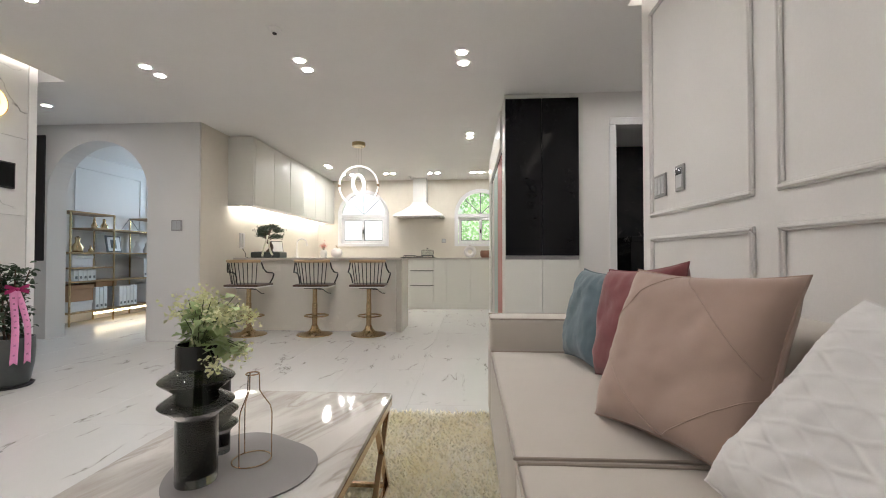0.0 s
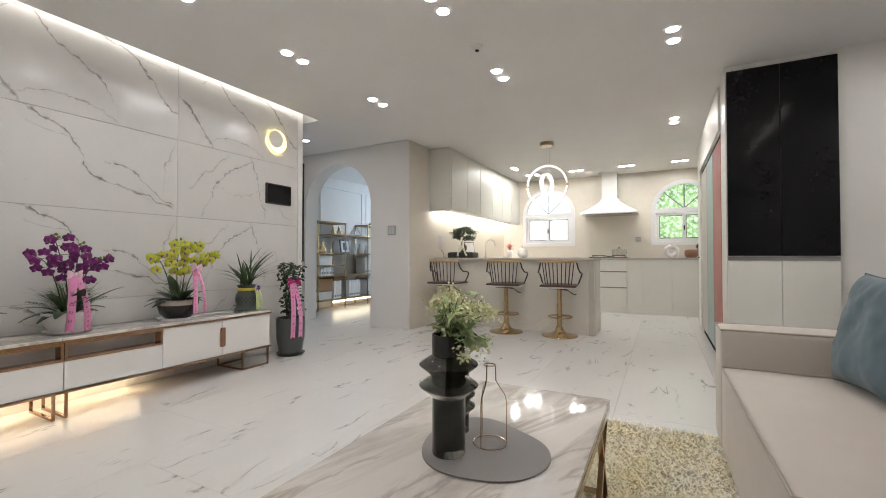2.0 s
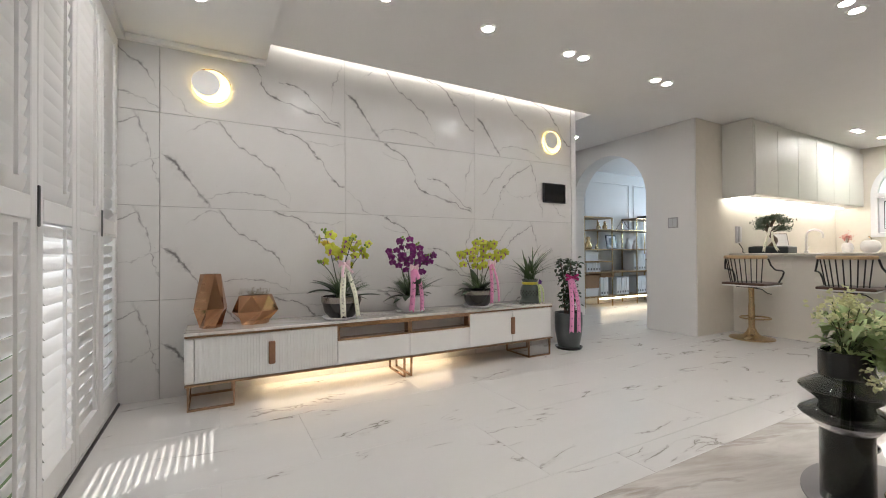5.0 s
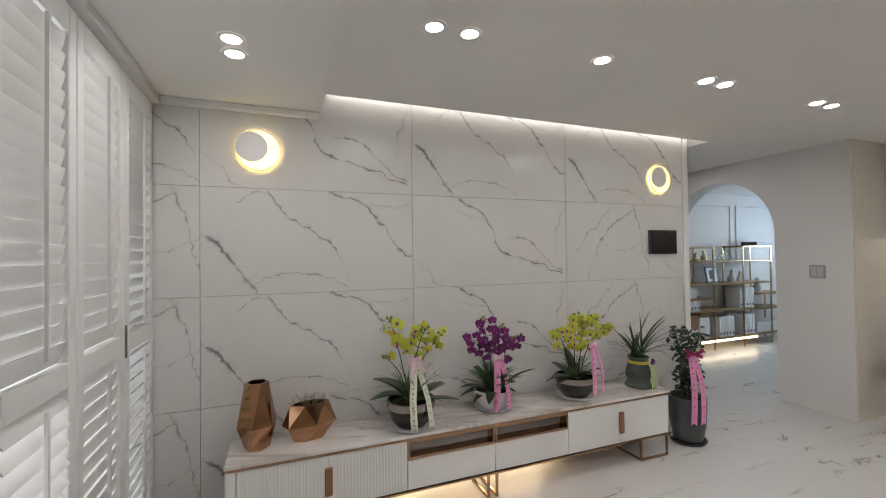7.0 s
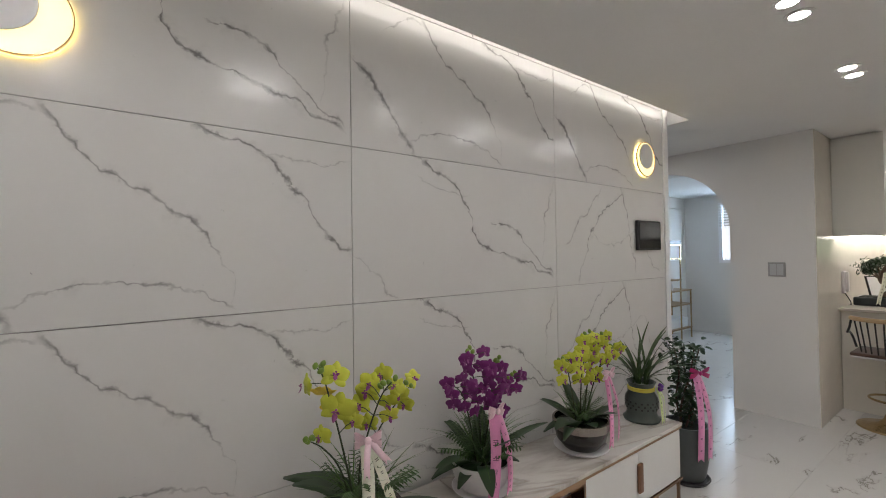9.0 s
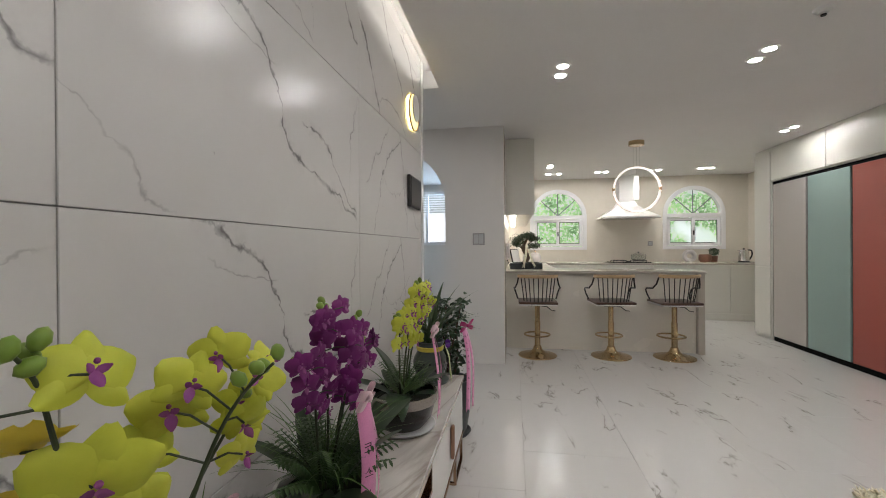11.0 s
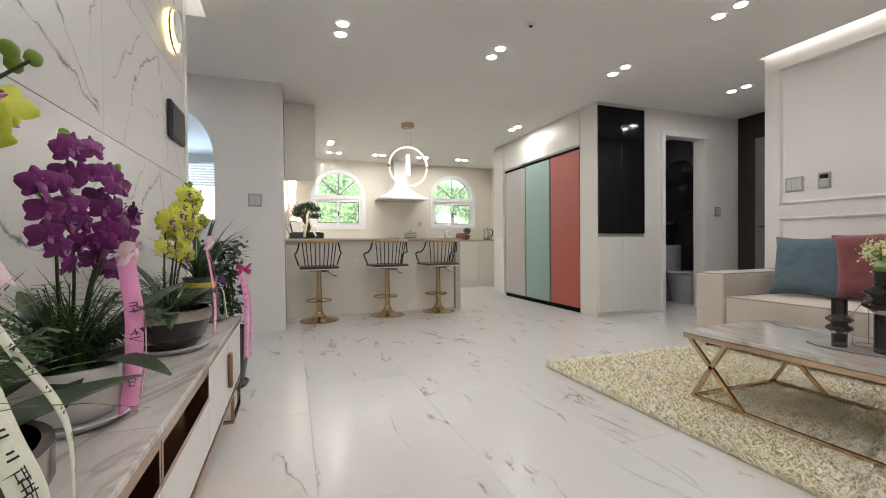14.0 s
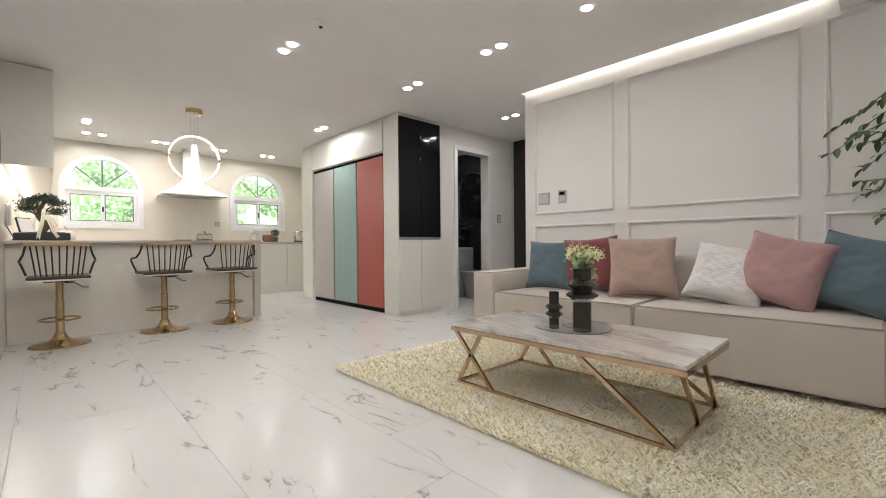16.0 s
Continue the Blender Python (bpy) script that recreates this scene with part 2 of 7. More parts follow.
TILE_B = printed_tile("wall_tile_b", [
    (0.95, 0.006, (-0.34, 0.29), (-0.14, 0.235), (-0.035, 0.11), (0.03, -0.03), (0.19, -0.12), (0.395, -0.175), (0.58, -0.25)),
    (0.8, 0.005, (0.12, 0.03), (0.29, 0.0), (0.355, -0.07), (0.48, -0.175), (0.58, -0.23)),
    (0.6, 0.0035, (0.49, -0.14), (0.51, 0.0), (0.54, 0.11), (0.59, 0.29)),
    (0.5, 0.003, (-0.30, 0.22), (-0.15, 0.17), (-0.02, 0.15)),
    (0.45, 0.003, (-0.60, -0.08), (-0.50, -0.2), (-0.40, -0.29))])
TILE_C = printed_tile("wall_tile_c", [
    (0.8, 0.0045, (-0.42, -0.29), (-0.345, -0.13), (-0.26, 0.035), (-0.09, 0.18), (0.07, 0.28)),
    (0.6, 0.004, (-0.53, -0.06), (-0.37, 0.075), (-0.18, 0.28)),
    (0.75, 0.0045, (0.04, 0.29), (0.125, 0.12), (0.15, -0.04), (0.21, -0.25)),
    (0.55, 0.0035, (0.31, 0.10), (0.34, -0.02), (0.39, -0.17), (0.55, -0.26)),
    (0.35, 0.003, (-0.28, 0.0), (-0.1, -0.06), (0.1, -0.02), (0.3, 0.06))])
FLOORM = marble("floor_tile", (0.645, 0.632, 0.613), (0.63, 0.617, 0.598), (0.26, 0.24, 0.215), 0.25, 1.9, 40.0, 0.0095, (1.9, 1.0, 0.62), (0.525, 0.60), 0.2, False, uneven=0.0, grain=5)
GROUT = paint("grout", (0.36, 0.35, 0.34), 0.85)
GROUTF = paint("floor_grout", (0.60, 0.59, 0.57), 0.85)
BEIGE = paint("beige_wall_tile", (0.75, 0.70, 0.615), 0.2, scale=14, amount=0.03, relief=0.0)
CAB = paint("cabinet_white", (0.72, 0.71, 0.66), 0.35, scale=150, amount=0.02, relief=0.02)
TRIMW = paint("white_trim", (0.78, 0.77, 0.76), 0.4, amount=0.02, relief=0.02)
SHUT = paint("shutter_white", (0.70, 0.69, 0.68), 0.45, amount=0.02, relief=0.03)
UPVC = paint("window_white", (0.82, 0.81, 0.82), 0.35, amount=0.02, relief=0.0)
BLACKG = paint("black_glass", (0.006, 0.006, 0.007), 0.09, amount=0.1, relief=0.0)
BLACKG.node_tree.nodes["Principled BSDF"].inputs["Specular IOR Level"].default_value = 0.22
MATTB = paint("matt_black", (0.006, 0.006, 0.006), 0.8, amount=0.1, relief=0)
MATTB.node_tree.nodes["Principled BSDF"].inputs["Specular IOR Level"].default_value = 0.1
BLACKM = paint("black_metal", (0.016, 0.014, 0.014), 0.42, amount=0.15, relief=0.02)
GOLD = paint("rose_gold", (0.58, 0.41, 0.27), 0.14, 1.0, scale=60, amount=0.08, relief=0.01)
BRASS = paint("aged_brass", (0.52, 0.39, 0.22), 0.25, 1.0, scale=80, amount=0.12, relief=0.02)
COPPER = paint("copper_glaze", (0.5, 0.27, 0.15), 0.1, 1.0, scale=20, amount=0.12, relief=0.02)
STEEL = paint("steel", (0.62, 0.61, 0.6), 0.22, 1.0, scale=120, amount=0.06, relief=0.01)
SOFA = fabric("sofa_fabric", (0.525, 0.475, 0.42), 500, 0.2, 0.06)
PIPING = fabric("piping_fabric", (0.38, 0.33, 0.28), 500, 0.2)
RUGM, nt, b = nodes_of("rug_pile")
g = nt.nodes.new("ShaderNodeNewGeometry")
f = mathn(nt, "ADD", mathn(nt, "MULTIPLY", g.outputs["Random Per Island"], 0.5), mathn(nt, "MULTIPLY", ramp(nt, noisen(nt, coords(nt), 5, 3), 0.35, 0.65), 0.5))
nt.links.new(mixc(nt, f, (0.95, 0.92, 0.82), (0.90, 0.82, 0.56)), b.inputs["Base Color"])
b.inputs["Roughness"].default_value = 0.95
RUGB = fabric("rug_base", (0.70, 0.65, 0.48))
STONE = stripe_stone("banded_stone")
COAST = paint("grey_leather", (0.22, 0.205, 0.2), 0.6, scale=300, amount=0.06, relief=0.1)
SMOKE = glass("smoke_glass", (0.24, 0.25, 0.235), 0.0, 1.45)
PANE = glass("window_pane", (0.97, 0.99, 0.98), 0.0, 1.02)
LAMP = glow("downlight_glow", (1.0, 0.97, 0.955), 310)
LAMPK = glow("kitchen_downlight_glow", (1.0, 0.98, 0.95), 400)
RING = glow("ring_glow", (1.0, 0.92, 0.86), 2.3)
MOON = glow("moon_glow", (1.0, 0.78, 0.30), 2.4)
HALO = glow("halo_glow", (1.0, 0.74, 0.22), 26)
STRIPW = glow("strip_glow_warm", (1.0, 0.82, 0.52), 8)
STRIPN = glow("strip_glow", (1.0, 0.93, 0.85), 18)
LEAF = foliage("leaf_dark", (0.012, 0.032, 0.012), (0.034, 0.066, 0.024), 0.35)
LEAFM = foliage("leaf_mid", (0.045, 0.11, 0.022), (0.10, 0.18, 0.045))
LEAFF = foliage("leaf_frond", (0.02, 0.05, 0.014), (0.055, 0.11, 0.028), 0.45)
LEAFB = foliage("leaf_blade", (0.022, 0.05, 0.014), (0.06, 0.105, 0.03), 0.4)
LEAFP = foliage("leaf_pale", (0.30, 0.44, 0.16), (0.52, 0.60, 0.32))
STEM = paint("stem_green", (0.03, 0.045, 0.015), 0.55, scale=60, amount=0.25)
SOIL = paint("soil_moss", (0.015, 0.02, 0.012), 0.95, scale=80, amount=0.4, relief=0.6)


# ---- mesh helpers ----
def mesh_of(name, bm, material, smooth=False):
    me = bpy.data.meshes.new(name)
    bm.normal_update()
    bm.to_mesh(me)
    bm.free()
    me.materials.append(material)
    if smooth:
        me.polygons.foreach_set("use_smooth", [True] * len(me.polygons))
        me.set_sharp_from_angle(angle=radians(40))
    return me


def part(name, bm, material, parent=None, label="", smooth=False, at=None):
    """One bmesh as ONE mesh object, under a thing or a part."""
    o = new(name, bm if isinstance(bm, bpy.types.Mesh) else mesh_of(name, bm, material, smooth))
    o.parent = parent
    if at is not None:
        o.matrix_basis = at
    if label:
        o["label"] = label
    return o


def thing(name, label, category, x=0, y=0, z=0, rz=0, group="", kind=""):
    o = new(name)
    o.empty_display_size = 0.05
    o.matrix_basis = pose(x, y, z, 0, 0, rz)
    return tagged(o, label, category, group, kind)


def box(x0, y0, z0, x1, y1, z1, bevel=0.0, seg=2, bm=None):
    own = bm is None
    bm = bm or bmesh.new()
    r = bmesh.ops.create_cube(bm, size=1.0, matrix=Matrix.Translation(((x0 + x1) / 2, (y0 + y1) / 2, (z0 + z1) / 2)) @ Matrix.Diagonal((abs(x1 - x0), abs(y1 - y0), abs(z1 - z0), 1)))
    if bevel:
        es = list({e for v in r["verts"] for e in v.link_edges})
        bmesh.ops.bevel(bm, geom=es, offset=bevel, segments=seg, affect="EDGES", profile=0.5)
    return bm


def lathe(profile, seg=32, bm=None, m=None):
    """Turned shape from (radius, height) pairs, closed at the axis."""
    bm = bm or bmesh.new()
    rings = []
    for r, z in profile:
        if r < 1e-5:
            rings.append([bm.verts.new((0, 0, z))])
        else:
            rings.append([bm.verts.new((r * math.cos(2 * math.pi * k / seg), r * math.sin(2 * math.pi * k / seg), z)) for k in range(seg)])
    for a, b in zip(rings, rings[1:]):
        for k in range(seg):
            q = [a[k % len(a)], a[(k + 1) % len(a)], b[(k + 1) % len(b)], b[k % len(b)]]
            q = list(dict.fromkeys(q))
            if len(q) > 2:
                bm.faces.new(q)
    bmesh.ops.recalc_face_normals(bm, faces=bm.faces)
    if m is not None:
        bmesh.ops.transform(bm, matrix=m, verts=[v for ring in rings for v in ring])
    return bm


def tube(points, r, seg=8, closed=False, bm=None, taper=1.0, flat=1.0):
    """A rod along points."""
    bm = bm or bmesh.new()
    pts = [Vector(p) for p in points]
    n = len(pts)
    rings, up = [], None
    for i, p in enumerate(pts):
        if closed:
            d = pts[(i + 1) % n] - pts[i - 1]
        else:
            d = pts[min(i + 1, n - 1)] - pts[max(i - 1, 0)]
        d.normalize()
        if up is None:
            up = Vector((0, 0, 1)) if abs(d.z) < 0.9 else Vector((1, 0, 0))
        side = d.cross(up)
        if side.length < 1e-4:
            side = d.orthogonal()
        side.normalize()
        up = side.cross(d).normalized()
        rr = r * (1 + (taper - 1) * i / max(1, n - 1))
        rings.append([bm.verts.new(p + rr * (math.cos(a) * side + flat * math.sin(a) * up)) for a in (2 * math.pi * (k + 0.5) / seg for k in range(seg))])
    pairs = list(zip(rings, rings[1:])) + ([(rings[-1], rings[0])] if closed else [])
    for a, b in pairs:
        for k in range(seg):
            bm.faces.new((a[k], a[(k + 1) % seg], b[(k + 1) % seg], b[k]))
    if not closed:
        bm.faces.new(rings[0][::-1])
        bm.faces.new(rings[-1])
    bmesh.ops.recalc_face_normals(bm, faces=bm.faces)
    return bm


def arc(c, r, a0, a1, n, axis="z"):
    out = []
    for k in range(n + 1):
        a = radians(a0 + (a1 - a0) * k / n)
        u, v = r * math.cos(a), r * math.sin(a)
        out.append({"z": (c[0] + u, c[1] + v, c[2]), "y": (c[0] + u, c[1], c[2] + v), "x": (c[0], c[1] + u, c[2] + v)}[axis])
    return out


def prism(quad, y0, y1, bm):
    """A prism from 2D corners (x, z), between two y planes."""
    a = [bm.verts.new((x, y0, z)) for x, z in quad]
    b = [bm.verts.new((x, y1, z)) for x, z in quad]
    bm.faces.new(a[::-1])
    bm.faces.new(b)
    n = len(quad)
    for k in range(n):
        bm.faces.new((a[k], a[(k + 1) % n], b[(k + 1) % n], b[k]))
    return bm


def arched_wall(x0, x1, z1, y0, y1, holes, seg=28):
    """A wall along x with round-headed openings (centre, half width, sill, spring)."""
    bm = bmesh.new()
    x = x0
    for cx, r, zb, zs in sorted(holes):
        prism([(x, 0), (cx - r, 0), (cx - r, z1), (x, z1)], y0, y1, bm)
        if zb > 0:
            prism([(cx - r, 0), (cx + r, 0), (cx + r, zb), (cx - r, zb)], y0, y1, bm)
        pts = [(cx - r * math.cos(math.pi * k / seg), zs + r * math.sin(math.pi * k / seg)) for k in range(seg + 1)]
        for a, b in zip(pts, pts[1:]):
            prism([a, b, (b[0], z1), (a[0], z1)], y0, y1, bm)
        x = cx + r
    prism([(x, 0), (x1, 0), (x1, z1), (x, z1)], y0, y1, bm)
    bmesh.ops.remove_doubles(bm, verts=bm.verts, dist=0.0001)
    bmesh.ops.recalc_face_normals(bm, faces=bm.faces)
    return bm


def structure(name, bm, material, label="", category="", smooth=False):
    return tagged(part(name, bm, material, None, "", smooth), label, category, "", "structure")


def smooth_path(pts, n):
    P = [Vector(p) for p in pts]
    out = []
    for k in range(n + 1):
        f = k / n * (len(P) - 1)
        i = min(int(f), len(P) - 2)
        a, b_, c, d = P[max(i - 1, 0)], P[i], P[i + 1], P[min(i + 2, len(P) - 1)]
        s = f - i
        out.append(0.5 * ((2 * b_) + (c - a) * s + (2 * a - 5 * b_ + 4 * c - d) * s * s + (3 * b_ - a - 3 * c + d) * s ** 3))
    return out


# ---- structure ----
floor = structure("floor", box(-2.3, 0.0, -0.12, 6.3, 9.1, -0.006), GROUTF, "pale grout under white veined floor tiles", "floor")
# ceilings: main field with two open slots along the side walls, lower strip by the window
bm = bmesh.new()
box(0.10, 1.0, CZ, 4.41, 4.19, CZ + 0.14, bm=bm)
box(-2.3, 4.19, CZ, 6.3, 9.1, CZ + 0.14, bm=bm)
box(-2.3, 1.0, CZ, -0.2, 4.19, CZ + 0.14, bm=bm)
box(4.62, 1.0, CZ, 6.3, 4.19, CZ + 0.14, bm=bm)
box(4.41, 3.4, CZ, 4.62, 4.19, CZ + 0.14, bm=bm)
box(-0.2, 1.0, 2.52, 0.10, 4.19, 2.6, bm=bm)
box(4.41, 1.0, 2.52, 4.62, 3.4, 2.6, bm=bm)
structure("ceiling", bm, CEIL, "matt white plaster ceiling with light slots", "ceiling")
structure("ceiling_soffit", box(-0.01, 0.19, 2.30, 4.5, 1.0, 2.52), CEIL, "lower white plaster ceiling strip by the shutters", "ceiling")
structure("trim_soffit", box(-0.008, 0.19, 2.262, 0.035, 0.995, 2.299, 0.006, 2), TRIMW, "white bead along the lower ceiling strip", "trim")
# media wall backing; tiles come last
wall_west = structure("wall_west", box(-0.16, 0.0, 0.0, -0.014, 3.985, 2.52), GROUT, "wall clad with large veined stone tiles", "wall")
structure("trim_wall_end", box(-0.16, 3.987, 0.0, 0.004, 4.05, 2.52), TRIMW, "white painted end of the tiled wall", "trim")
# window wall behind the shutters
bm = bmesh.new()
box(-0.2, -0.2, 0.0, 0.12, 0.02, 2.6, bm=bm)
box(4.38, -0.2, 0.0, 4.65, 0.02, 2.6, bm=bm)
box(0.12, -0.2, 2.24, 4.38, 0.02, 2.6, bm=bm)
structure("wall_south", bm, WALL, "white outer wall with a wide window opening", "wall")
structure("shutter_header", box(-0.01, 0.06, 2.262, 4.5, 0.188, 2.52), TRIMW, "white header over the shutters", "trim")
structure("shutter_track", box(-0.01, 0.06, 0.0, 4.5, 0.155, 0.018), TRIMW, "white floor track of the shutters", "trim")
# sofa wall, corridor, wet room
structure("wall_east", box(4.49, 0.0, 0.0, 4.62, 3.40, 2.52), WALL, "off-white painted wall with moulded panels", "wall")
structure("wall_room_behind", box(4.62, 0.0, 0.0, 6.1, 0.1, 2.52), WALL, "plain white wall", "wall")
structure("wall_corridor_end", box(6.0, 0.1, 0.0, 6.2, 4.68, CZ), BLACKM, "black panelled wall at the corridor end", "wall")
structure("wall_corridor_south", box(4.62, 3.28, 0.0, 6.0, 3.40, CZ), WALL, "plain white corridor wall", "wall")
bm = bmesh.new()
box(4.47, 4.70, 0.0, 4.78, 4.82, CZ, bm=bm)
box(5.41, 4.70, 0.0, 6.2, 4.82, CZ, bm=bm)
box(4.78, 4.70, 2.09, 5.41, 4.82, CZ, bm=bm)
structure("wall_wetroom", bm, WALL, "white wall with an open doorway", "wall")
bm = bmesh.new()
for a, b in (((4.725, 4.682, 0.0), (4.785, 4.83, 2.083)), ((5.405, 4.682, 0.0), (5.465, 4.83, 2.083)), ((4.725, 4.680, 2.084), (5.465, 4.83, 2.15))):
    box(*a, *b, 0.004, 1, bm)
structure("door_1", bm, TRIMW, "white door frame of the open wet room", "door frame")
DARKT = marble("dark_stone_tile", (0.02, 0.02, 0.022), (0.035, 0.034, 0.034), (0.2, 0.19, 0.18), 0.15, scale=1.6, width=0.01)
bm = bmesh.new()
box(4.60, 6.6, 0.0, 6.2, 6.7, CZ, bm=bm)
box(6.1, 4.82, 0.0, 6.2, 6.6, CZ, bm=bm)
box(4.60, 4.82, 0.0, 4.68, 6.6, CZ, bm=bm)
structure("wall_wetroom_tiles", bm, DARKT, "black veined stone tiles of the wet room", "wall")
# kitchen and study
structure("wall_arch", arched_wall(-2.2, 0.557, CZ, 5.266, 5.49, [(-0.62, 0.585, 0.0, 1.615)]), WALL, "white wall with a round-headed opening", "wall")
structure("wall_kitchen_west", box(0.36, 5.492, 0.0, 0.555, 8.84, CZ), BEIGE, "wall of glossy beige tile", "wall")
structure("wall_kitchen_return", box(0.5575, 5.285, 0.0, 0.562, 8.84, CZ), BEIGE, "glossy beige tile cladding", "wall")
structure("wall_north", arched_wall(0.36, 4.75, CZ, 8.84, 9.04, [(1.445, 0.465, 1.15, 1.71), (3.70, 0.465, 1.15, 1.71)]), BEIGE, "wall of glossy beige tile with two arched windows", "wall")
structure("wall_kitchen_east", box(4.55, 7.18, 0.0, 4.70, 8.84, CZ), BEIGE, "wall of glossy beige tile", "wall")
bm = bmesh.new()
box(-2.2, 9.0, 0.0, -1.5, 9.12, CZ, bm=bm)
box(-0.5, 9.0, 0.0, 0.36, 9.12, CZ, bm=bm)
box(-1.5, 9.0, 0.0, -0.5, 9.12, 1.22, bm=bm)
box(-1.5, 9.0, 2.25, -0.5, 9.12, CZ, bm=bm)
structure("wall_study_north", bm, WALL, "white study wall with a window", "wall")
structure("wall_study_west", box(-2.2, 4.05, 0.0, -2.05, 9.0, CZ), WALL, "white panelled study wall", "wall")
structure("wall_hall_south", box(-2.2, 3.9, 0.0, -0.16, 4.0, CZ), WALL, "plain white hall wall", "wall")
structure("wall_back_east", box(6.1, 4.82, 0.0, 6.25, 9.0, CZ), WALL, "plain white wall", "wall")
# outside
# The backdrop glows; sunlit leaves and pale distance are painted into its colour.
BACK, nt, b = nodes_of("garden_backdrop")
v = coords(nt)
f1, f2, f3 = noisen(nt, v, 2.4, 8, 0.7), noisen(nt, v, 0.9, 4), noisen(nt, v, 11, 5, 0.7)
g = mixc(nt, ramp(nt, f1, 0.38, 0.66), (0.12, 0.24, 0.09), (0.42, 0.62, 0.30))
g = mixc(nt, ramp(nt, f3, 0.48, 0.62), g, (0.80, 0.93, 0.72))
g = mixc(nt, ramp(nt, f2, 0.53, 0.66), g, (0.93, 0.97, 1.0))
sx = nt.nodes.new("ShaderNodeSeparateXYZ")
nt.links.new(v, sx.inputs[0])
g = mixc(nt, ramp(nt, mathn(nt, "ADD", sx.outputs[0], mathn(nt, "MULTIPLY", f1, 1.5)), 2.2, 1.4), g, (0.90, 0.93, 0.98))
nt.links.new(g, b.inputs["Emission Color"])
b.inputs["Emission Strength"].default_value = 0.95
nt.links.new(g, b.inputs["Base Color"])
structure("backdrop", box(-6, 13.0, -3.0, 12, 13.05, 7), BACK, "glowing backdrop of green trees with painted sunlight behind the house", "backdrop")
structure("ground", box(-60, -60, -3.2, 60, 60, -3.0), paint("lawn", (0.08, 0.11, 0.05), 0.9, amount=0.3), "green ground around the house", "ground")
structure("roof", box(-2.4, -0.3, 2.7, 6.4, 9.3, 2.8), GROUT, "flat roof slab", "roof")


# ---- fitted kitchen ----
# Grey for strips that imitate the shade in the gaps between drawer fronts.
GROOVE_SHADE = paint("groove_shade_grey", (0.22, 0.215, 0.20), 0.6)


def kitchen_unit(name, x0, y0, x1, y1, z0, z1, doors, label, face="-y", recess=0.02):
    """A cupboard: body and its fronts (a0, a1, z0, z1) along the face."""
    t = thing(name, label, "cabinet", (x0 + x1) / 2, (y0 + y1) / 2, z0)
    ox, oy, oz = t.location
    part("body", box(x0 - ox, y0 - oy, 0, x1 - ox, y1 - oy, z1 - oz), CAB, t)
    for a0, a1, c0, c1 in doors:
        g = 0.0035
        if face == "-y":
            bmx = box(a0 + g - ox, y0 - 0.02 - oy, c0 + g - oz, a1 - g - ox, y0 - 0.001 - oy, c1 - g - oz, 0.002, 1)
        elif face == "-x":
            bmx = box(x0 - 0.02 - ox, a0 + g - oy, c0 + g - oz, x0 - 0.001 - ox, a1 - g - oy, c1 - g - oz, 0.002, 1)
        else:
            bmx = box(x1 + 0.001 - ox, a0 + g - oy, c0 + g - oz, x1 + 0.02 - ox, a1 - g - oy, c1 - g - oz, 0.002, 1)
        part("door" if c1 - c0 > 0.35 else "drawer_front", bmx, CAB, t)
        if face == "-y" and 0.2 < c0 < 0.9:
            part("groove_shade_strip", box(a0 + g - ox, y0 - 0.006 - oy, c0 - 0.019 - oz, a1 - g - ox, y0 - 0.001 - oy, c0 - 0.001 - oz), GROOVE_SHADE, t, "grey strip painted for the shade in a finger groove")
    if face == "-y":
        part("toe_board", box(x0 - ox, y0 - 0.008 - oy, 0.004, x1 - ox, y0 - 0.001 - oy, 0.105), CAB, t)
    return t


TOPM = paint("worktop_stone", (0.5, 0.46, 0.41), 0.25, scale=160, amount=0.08, relief=0.0)
# bar: front panel, end panel, top
bar = thing("breakfast_bar", "cream kitchen bar with a thin stone-grey top", "kitchen bar", 1.6, 6.2, 0)
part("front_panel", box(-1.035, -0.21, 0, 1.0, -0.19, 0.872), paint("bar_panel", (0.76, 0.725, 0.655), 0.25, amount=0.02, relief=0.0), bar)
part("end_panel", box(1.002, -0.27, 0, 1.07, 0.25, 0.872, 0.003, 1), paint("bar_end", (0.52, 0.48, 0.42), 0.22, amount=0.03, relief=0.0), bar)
part("worktop", box(-1.04, -0.285, 0.873, 1.08, 0.26, 0.9, 0.003, 1), TOPM, bar)
part("plinth", box(-1.03, -0.185, 0, 1.0, 0.22, 0.86), CAB, bar)
kitchen_unit("base_cabinet", 0.565, 6.47, 1.16, 8.20, 0.0, 0.868, [(6.5, 7.1, 0.12, 0.86), (7.1, 7.7, 0.12, 0.86), (7.7, 8.19, 0.12, 0.86)], "cream kitchen base cabinet under the sink", "+x")
kitchen_unit("base_cabinet", 0.565, 8.24, 2.44, 8.835, 0.0, 0.868, [(1.2, 1.9, 0.12, 0.86), (1.9, 2.44, 0.12, 0.86)], "cream base cabinet against the window wall")
kitchen_unit("drawer_cabinet", 2.442, 8.24, 2.86, 8.835, 0.0, 0.868, [(2.442, 2.86, 0.12, 0.40), (2.442, 2.86, 0.42, 0.66), (2.442, 2.86, 0.68, 0.86)], "cream drawer unit with three drawers under the hob")
kitchen_unit("base_cabinet", 2.862, 8.24, 3.5, 8.835, 0.0, 0.868, [(2.862, 3.08, 0.12, 0.86), (3.08, 3.5, 0.12, 0.86)], "cream two-door base cabinet under the worktop")
kitchen_unit("base_cabinet", 3.502, 8.24, 4.545, 8.835, 0.0, 0.868, [(3.502, 3.98, 0.12, 0.86), (3.98, 4.545, 0.12, 0.86)], "cream two-door base cabinet beside the tall unit")
